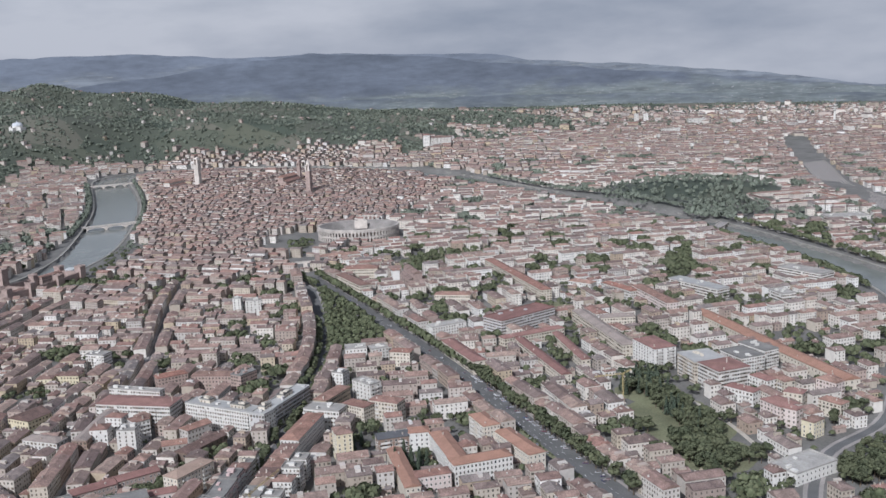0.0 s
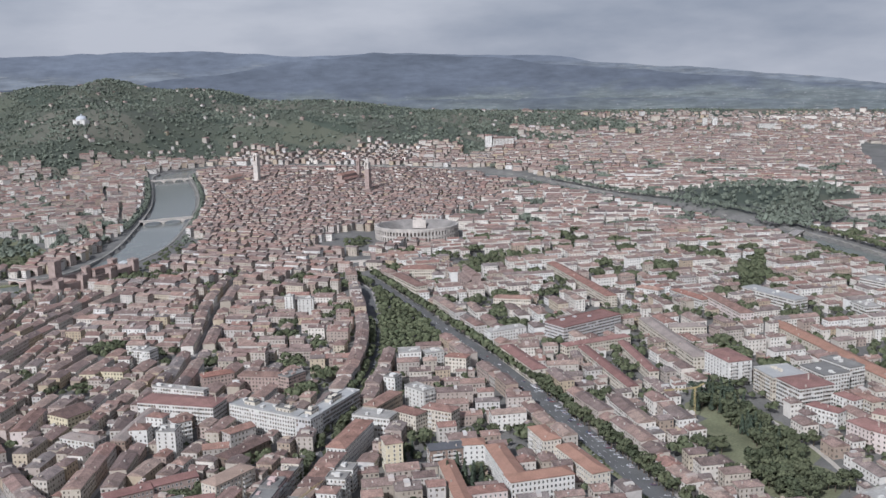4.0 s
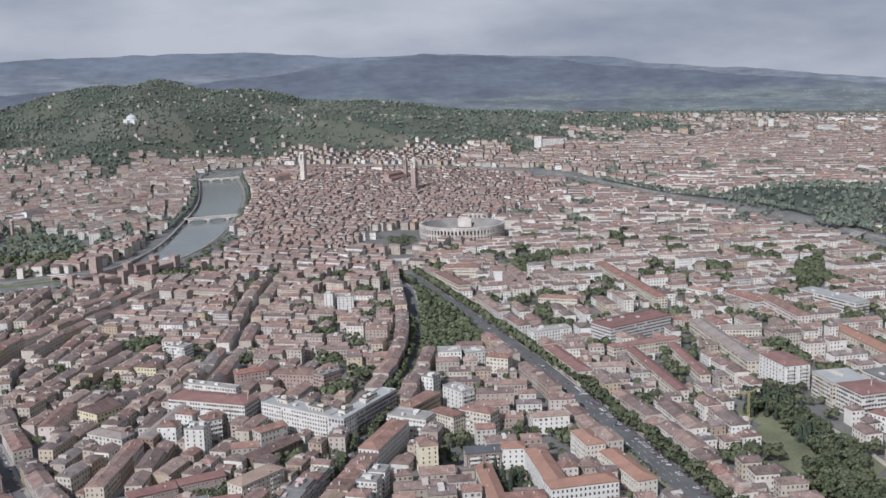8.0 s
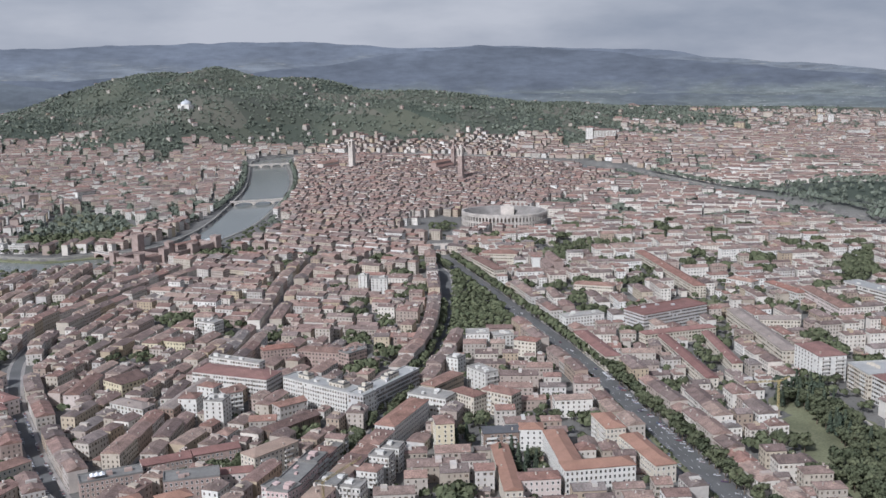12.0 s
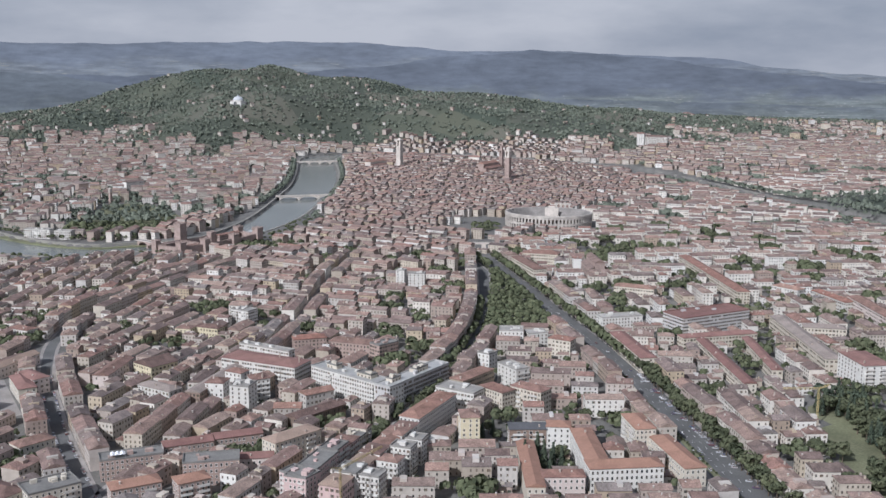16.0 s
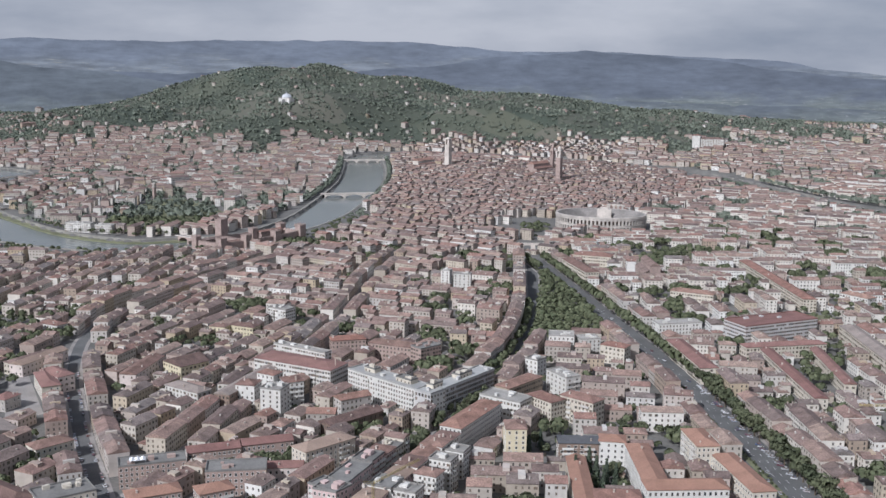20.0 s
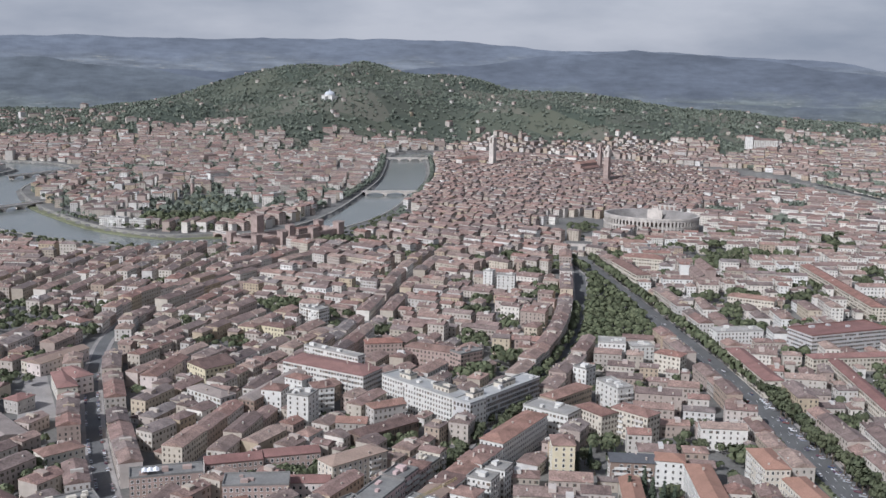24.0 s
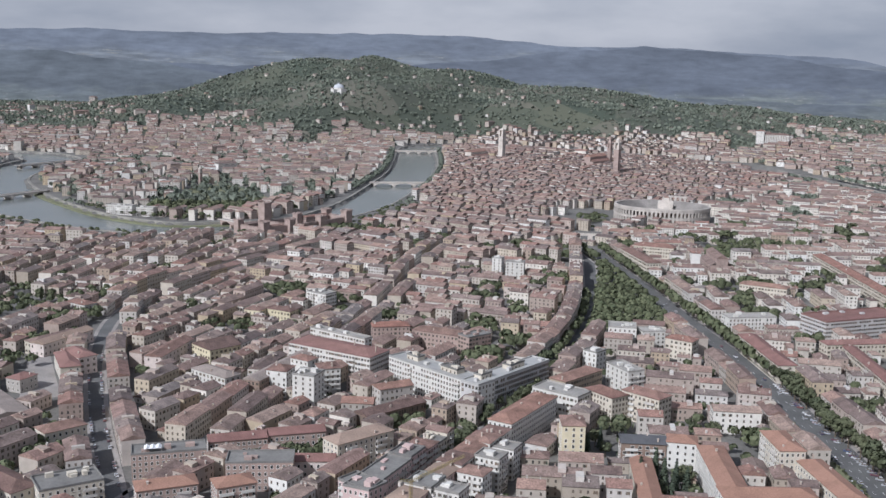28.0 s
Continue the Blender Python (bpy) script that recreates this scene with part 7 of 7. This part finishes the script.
# ---- the far ranges: a plain backdrop that glows, haze painted in ----
def range_of_hills(name, radius, tops, base, colour, rough, seed, fields, low=None, low_top=100.0, villages=0.0):
    """A far range as one curved glowing sheet; its foot may fade into a painted hazy plain of fields and villages."""
    g = Geo()
    n, rows = 420, 7
    az = np.linspace(-14.0, 84.0, n)
    top = np.interp(az, [p[0] for p in tops], [p[1] for p in tops])
    v = []
    for i in range(n):
        wob = noise.fractal(Vector((az[i] * 0.35, seed, 0)), 0.9, 2.1, 6)
        t = top[i] + rough * wob
        for k in range(rows):
            f = k / (rows - 1)
            zz = base + (t - base) * f
            rr = radius - 60 * (1 - f) + 16 * noise.noise(Vector((az[i] * 0.9, f * 3, seed)))
            v.append((APEX[0] + rr * math.sin(radians(az[i])), APEX[1] + rr * math.cos(radians(az[i])), zz))
    f = [(i * rows + k, (i + 1) * rows + k, (i + 1) * rows + k + 1, i * rows + k + 1) for i in range(n - 1) for k in range(rows - 1)]
    g.add(v, f)
    m = bpy.data.materials.new(name + "_hazed_glow")
    m.use_nodes = True
    nt = m.node_tree
    n_, l_ = nt.nodes, nt.links
    b = n_["Principled BSDF"]
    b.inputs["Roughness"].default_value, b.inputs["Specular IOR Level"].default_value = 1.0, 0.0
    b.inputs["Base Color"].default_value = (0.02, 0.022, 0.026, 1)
    geo = n_.new("ShaderNodeNewGeometry")

    def grain(scale, stretch, detail=5.0, roughness=0.55):
        mp = n_.new("ShaderNodeMapping")
        mp.inputs["Scale"].default_value = (1.0, 1.0, stretch)
        tx = n_.new("ShaderNodeTexNoise")
        tx.inputs["Scale"].default_value, tx.inputs["Detail"].default_value, tx.inputs["Roughness"].default_value = scale, detail, roughness
        l_.new(geo.outputs["Position"], mp.inputs["Vector"])
        l_.new(mp.outputs["Vector"], tx.inputs["Vector"])
        return tx.outputs["Fac"]

    def spread(sock, a0, a1, b0, b1):
        mr = n_.new("ShaderNodeMapRange")
        for key, val in (("From Min", a0), ("From Max", a1), ("To Min", b0), ("To Max", b1)):
            mr.inputs[key].default_value = val
        l_.new(sock, mr.inputs["Value"])
        return mr.outputs["Result"]

    def blend(fac, one, two):
        mx = n_.new("ShaderNodeMixRGB")
        l_.new(fac, mx.inputs[0])
        for sock, val in ((mx.inputs[1], one), (mx.inputs[2], two)):
            if isinstance(val, tuple):
                sock.default_value = (*val, 1)
            else:
                l_.new(val, sock)
        return mx.outputs["Color"]

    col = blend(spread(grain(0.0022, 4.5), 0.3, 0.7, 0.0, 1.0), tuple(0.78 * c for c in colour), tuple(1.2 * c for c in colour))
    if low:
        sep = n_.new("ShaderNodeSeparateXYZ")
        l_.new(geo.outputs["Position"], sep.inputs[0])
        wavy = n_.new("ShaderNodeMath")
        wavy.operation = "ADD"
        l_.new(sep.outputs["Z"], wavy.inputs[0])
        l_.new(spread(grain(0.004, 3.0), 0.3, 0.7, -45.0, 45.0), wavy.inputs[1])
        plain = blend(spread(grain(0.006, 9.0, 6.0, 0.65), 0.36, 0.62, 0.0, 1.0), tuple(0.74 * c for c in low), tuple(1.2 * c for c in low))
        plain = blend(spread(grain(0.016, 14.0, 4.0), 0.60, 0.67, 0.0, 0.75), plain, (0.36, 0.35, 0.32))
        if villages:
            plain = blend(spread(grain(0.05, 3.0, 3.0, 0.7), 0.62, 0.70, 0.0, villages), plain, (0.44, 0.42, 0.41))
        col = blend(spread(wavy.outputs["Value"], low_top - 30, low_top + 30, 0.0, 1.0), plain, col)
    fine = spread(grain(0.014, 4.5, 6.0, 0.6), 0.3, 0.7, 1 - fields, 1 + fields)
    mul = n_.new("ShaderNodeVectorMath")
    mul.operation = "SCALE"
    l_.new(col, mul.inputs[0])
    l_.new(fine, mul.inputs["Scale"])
    # the sheet emits its colours: daylight and haze are painted into them
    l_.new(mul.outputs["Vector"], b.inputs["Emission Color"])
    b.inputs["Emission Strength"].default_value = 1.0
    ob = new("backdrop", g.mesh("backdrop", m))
    tagged(ob, "glowing backdrop mountain range with blue haze painted in", "mountains", kind="structure")
    return ob


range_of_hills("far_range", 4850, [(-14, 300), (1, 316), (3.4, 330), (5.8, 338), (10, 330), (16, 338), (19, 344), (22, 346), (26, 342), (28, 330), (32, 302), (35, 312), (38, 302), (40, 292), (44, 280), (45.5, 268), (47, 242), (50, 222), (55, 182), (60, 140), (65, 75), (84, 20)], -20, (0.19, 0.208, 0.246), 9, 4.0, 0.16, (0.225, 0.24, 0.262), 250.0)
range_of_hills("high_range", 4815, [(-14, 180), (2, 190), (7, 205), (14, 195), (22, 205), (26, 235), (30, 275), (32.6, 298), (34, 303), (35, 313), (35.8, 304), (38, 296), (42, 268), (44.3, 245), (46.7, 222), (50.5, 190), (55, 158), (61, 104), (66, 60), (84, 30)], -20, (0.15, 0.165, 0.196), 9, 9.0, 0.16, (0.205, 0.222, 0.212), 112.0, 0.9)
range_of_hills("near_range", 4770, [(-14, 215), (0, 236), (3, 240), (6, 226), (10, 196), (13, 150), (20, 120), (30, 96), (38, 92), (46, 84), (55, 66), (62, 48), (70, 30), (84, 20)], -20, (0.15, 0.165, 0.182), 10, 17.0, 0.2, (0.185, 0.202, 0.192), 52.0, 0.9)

# ---- parked and waiting cars ----
def car_meshes():
    body = Geo()
    prof = [(-2.05, 0.35), (-2.1, 0.75), (-1.9, 0.92), (1.0, 0.95), (2.0, 0.78), (2.08, 0.4)]
    v = [(u, -0.85, z) for u, z in prof] + [(u, 0.85, z) for u, z in prof]
    n = len(prof)
    body.add(v, [tuple(range(n)), tuple(reversed(range(n, 2 * n)))] + [(k + 1, k, k + n, k + n + 1) for k in range(n - 1)] + [(0, n - 1, 2 * n - 1, n)])
    cabin = Geo()
    prof = [(-1.75, 0.9), (-1.35, 1.42), (0.25, 1.45), (1.0, 0.93)]
    v = [(u, -0.78 + (0.12 if z > 1 else 0), z) for u, z in prof] + [(u, 0.78 - (0.12 if z > 1 else 0), z) for u, z in prof]
    cabin.add(v, [(0, 1, 2, 3), (7, 6, 5, 4)] + [(k + 1, k, k + 4, k + 5) for k in range(3)])
    top = Geo().quadbox(-1.3, -0.64, 1.42, 0.22, 0.64, 1.49)
    wheel = Geo()
    a, b = [(0.31 * math.cos(k * math.pi / 5), -0.1, 0.31 * math.sin(k * math.pi / 5)) for k in range(10)], [(0.31 * math.cos(k * math.pi / 5), 0.1, 0.31 * math.sin(k * math.pi / 5)) for k in range(10)]
    ring(wheel, a, b)
    wheel.add(a, [tuple(range(10))]).add(b, [tuple(reversed(range(10)))])
    return body.mesh("body", M["car"]), cabin.mesh("windscreen", M["window"]), top.mesh("car_roof", M["car"]), wheel.mesh("wheel", M["tyre"])


CAR = car_meshes()


def car(x, y, deg, z=0.1, size=1.0, van=False):
    root = new("van" if van else "car")
    root.matrix_world = pose(x, y, z, 0, 0, deg) @ Matrix.Diagonal((size, size, size * (1.5 if van else 1.0), 1))
    part_mesh("body", CAR[0], root)
    part_mesh("windscreen", CAR[1], root)
    part_mesh("car_roof", CAR[2], root)
    for u in (-1.3, 1.35) if math.hypot(x - APEX[0], y - APEX[1]) < 640 else ():
        for v in (-0.8, 0.8):
            part_mesh("wheel", CAR[3], root).location = (u, v, 0.31)
    tagged(root, "white delivery van on the street" if van else "small parked car beside the kerb", "van" if van else "car", "vehicles in the streets")


def cars_along(line, off, step, rng, share, start=0.0, stop=1e9, turn=0):
    pts = offset_line(line, off)
    u, nxt = 0.0, start
    for a, b in zip(pts[:-1], pts[1:]):
        L = math.dist(a, b)
        deg = math.degrees(math.atan2(b[1] - a[1], b[0] - a[0]))
        while nxt < min(u + L, stop):
            f = (nxt - u) / L
            if rng.random() < share:
                car(a[0] + (b[0] - a[0]) * f, a[1] + (b[1] - a[1]) * f, deg + turn + rng.uniform(-3, 3), size=rng.uniform(0.95, 1.1), van=rng.random() < 0.06)
            nxt += step * rng.uniform(0.95, 1.2)
        u += L


rng = random.Random(50)
cars_along(CORSO_S, -7.6, 3.4, rng, 0.62, 60, 330, 65)
cars_along(CORSO_S, -4.0, 26, rng, 0.5, 60, 700)
cars_along(CORSO_S, 4.5, 30, rng, 0.5, 60, 700)
cars_along(CORSO_S, 9.0, 5.6, rng, 0.35, 60, 330)
cars_along(ROAD_LEFT_S, 4.0, 5.5, rng, 0.55, 20, 330)
cars_along(ROAD_LEFT_S, -4.0, 5.5, rng, 0.55, 20, 330)
cars_along(VALVERDE_S, 0, 24, rng, 0.4, 60, 480)
for i in range(10):
    car(-545 + 3.0 * i * 0.91, -842 - 3.0 * i * 0.42 + 18, 60, z=0.05)

# ---- lane markings and the green strip of the boulevard ----
for off in (-2.6, 2.6):
    pts = offset_line(CORSO_S, off)
    dash = Geo()
    for a, b in zip(pts[:-1], pts[1:]):
        L = math.dist(a, b)
        ang = math.atan2(b[1] - a[1], b[0] - a[0])
        for k in range(int(L / 9)):
            dash.extend(Geo().quadbox(0, -0.1, 0.0, 4.0, 0.1, 0.012), (a[0] + (b[0] - a[0]) * k * 9 / L, a[1] + (b[1] - a[1]) * k * 9 / L, 0.085, math.cos(ang), math.sin(ang)))
    tagged(new("lane_marking", dash.mesh("lane_marking", M["paint"])), "broken white lane marking on the boulevard", "road marking", kind="stuff")
strip = new("verge", wall_along(offset_line(CORSO_S, 8.4), -0.1, 0.3, 4.2).mesh("verge", M["grass"]))
tagged(strip, "clipped green verge along the boulevard", "verge", kind="structure")


# ---- tower crane on the building site ----
def crane(x, y, deg, h=27.0, jib=26.0):
    root = new("tower_crane")
    root.matrix_world = pose(x, y, 0, 0, 0, deg)
    tagged(root, "yellow tower crane standing on a building site", "crane")

    def lattice(name, p, q, w):
        g = Geo()
        p, q = Vector(p), Vector(q)
        d = (q - p).normalized()
        s = d.cross(Vector((0, 1, 0))).normalized()
        t = d.cross(s)
        L = (q - p).length
        def bar(a, b, r):
            e = (b - a).normalized()
            f = e.cross(Vector((0.3, 0.9, 0.2))).normalized() * r
            k = e.cross(f).normalized() * r
            g.add([tuple(c + m) for c in (a, b) for m in (f + k, f - k, -f - k, -f + k)], [(i, (i + 1) % 4, 4 + (i + 1) % 4, 4 + i) for i in range(4)])
        corners = [s * w + t * w, s * w - t * w, -s * w - t * w, -s * w + t * w]
        for c in corners:
            bar(p + c, q + c, 0.07)
        n = max(2, int(L / 2.2))
        for i in range(n):
            a, b = p + d * L * i / n, p + d * L * (i + 1) / n
            for k in range(4):
                bar(a + corners[k], b + corners[(k + 1) % 4], 0.045)
        part_mesh(name, g.mesh(name, M["crane"]), root)

    lattice("mast", (0, 0, 0), (0, 0, h), 0.55)
    lattice("jib", (0, 0, h), (-jib, 0.01, h), 0.5)
    lattice("counter_jib", (0, 0, h), (8, 0.01, h + 3), 0.45)
    part_mesh("counterweight", Geo().quadbox(6.5, -0.8, h, 8.2, 0.8, h + 2.2, bottom=True).mesh("counterweight", M["stone"]), root)
    part_mesh("base", Geo().quadbox(-2, -2, -0.2, 2, 2, 0.8).mesh("base", M["stone"]), root)


crane(-354, -831, -30)
crane(-717, -809, 208, 32.0, 40.0)



# ---- white canopy on a roof terrace, solar panels ----
def roof_canopy(x, y, z, deg):
    root = new("roof_canopy")
    root.matrix_world = pose(x, y, z, 0, 0, deg)
    tagged(root, "white folded sun canopy on a roof terrace", "canopy")
    for k in range(3):
        g = Geo().add([(k * 3.0 - 4.5, -2.6, 2.2), (k * 3.0 - 1.5, -2.6, 2.2), (k * 3.0 - 1.5, 2.6, 2.2), (k * 3.0 - 4.5, 2.6, 2.2), (k * 3.0 - 3.0, -2.6, 3.1), (k * 3.0 - 3.0, 2.6, 3.1)], [(0, 4, 5, 3), (4, 1, 2, 5), (0, 1, 4), (2, 3, 5)])
        part_mesh("sail", g.mesh("sail", M["white_cloth"]), root)
    for px, py in ((-4.4, -2.5), (4.4, -2.5), (-4.4, 2.5), (4.4, 2.5)):
        part_mesh("post", Geo().quadbox(px - 0.08, py - 0.08, -0.1, px + 0.08, py + 0.08, 2.25).mesh("post", M["metal"]), root)


M["white_cloth"] = surface("white_canvas", [(0.78, 0.78, 0.78), (0.82, 0.82, 0.82)], "", 0.8, (0.5, 0.03), (0.2, 0.03), 0.1)
roof_canopy(-811, -683, 13.6, -9)
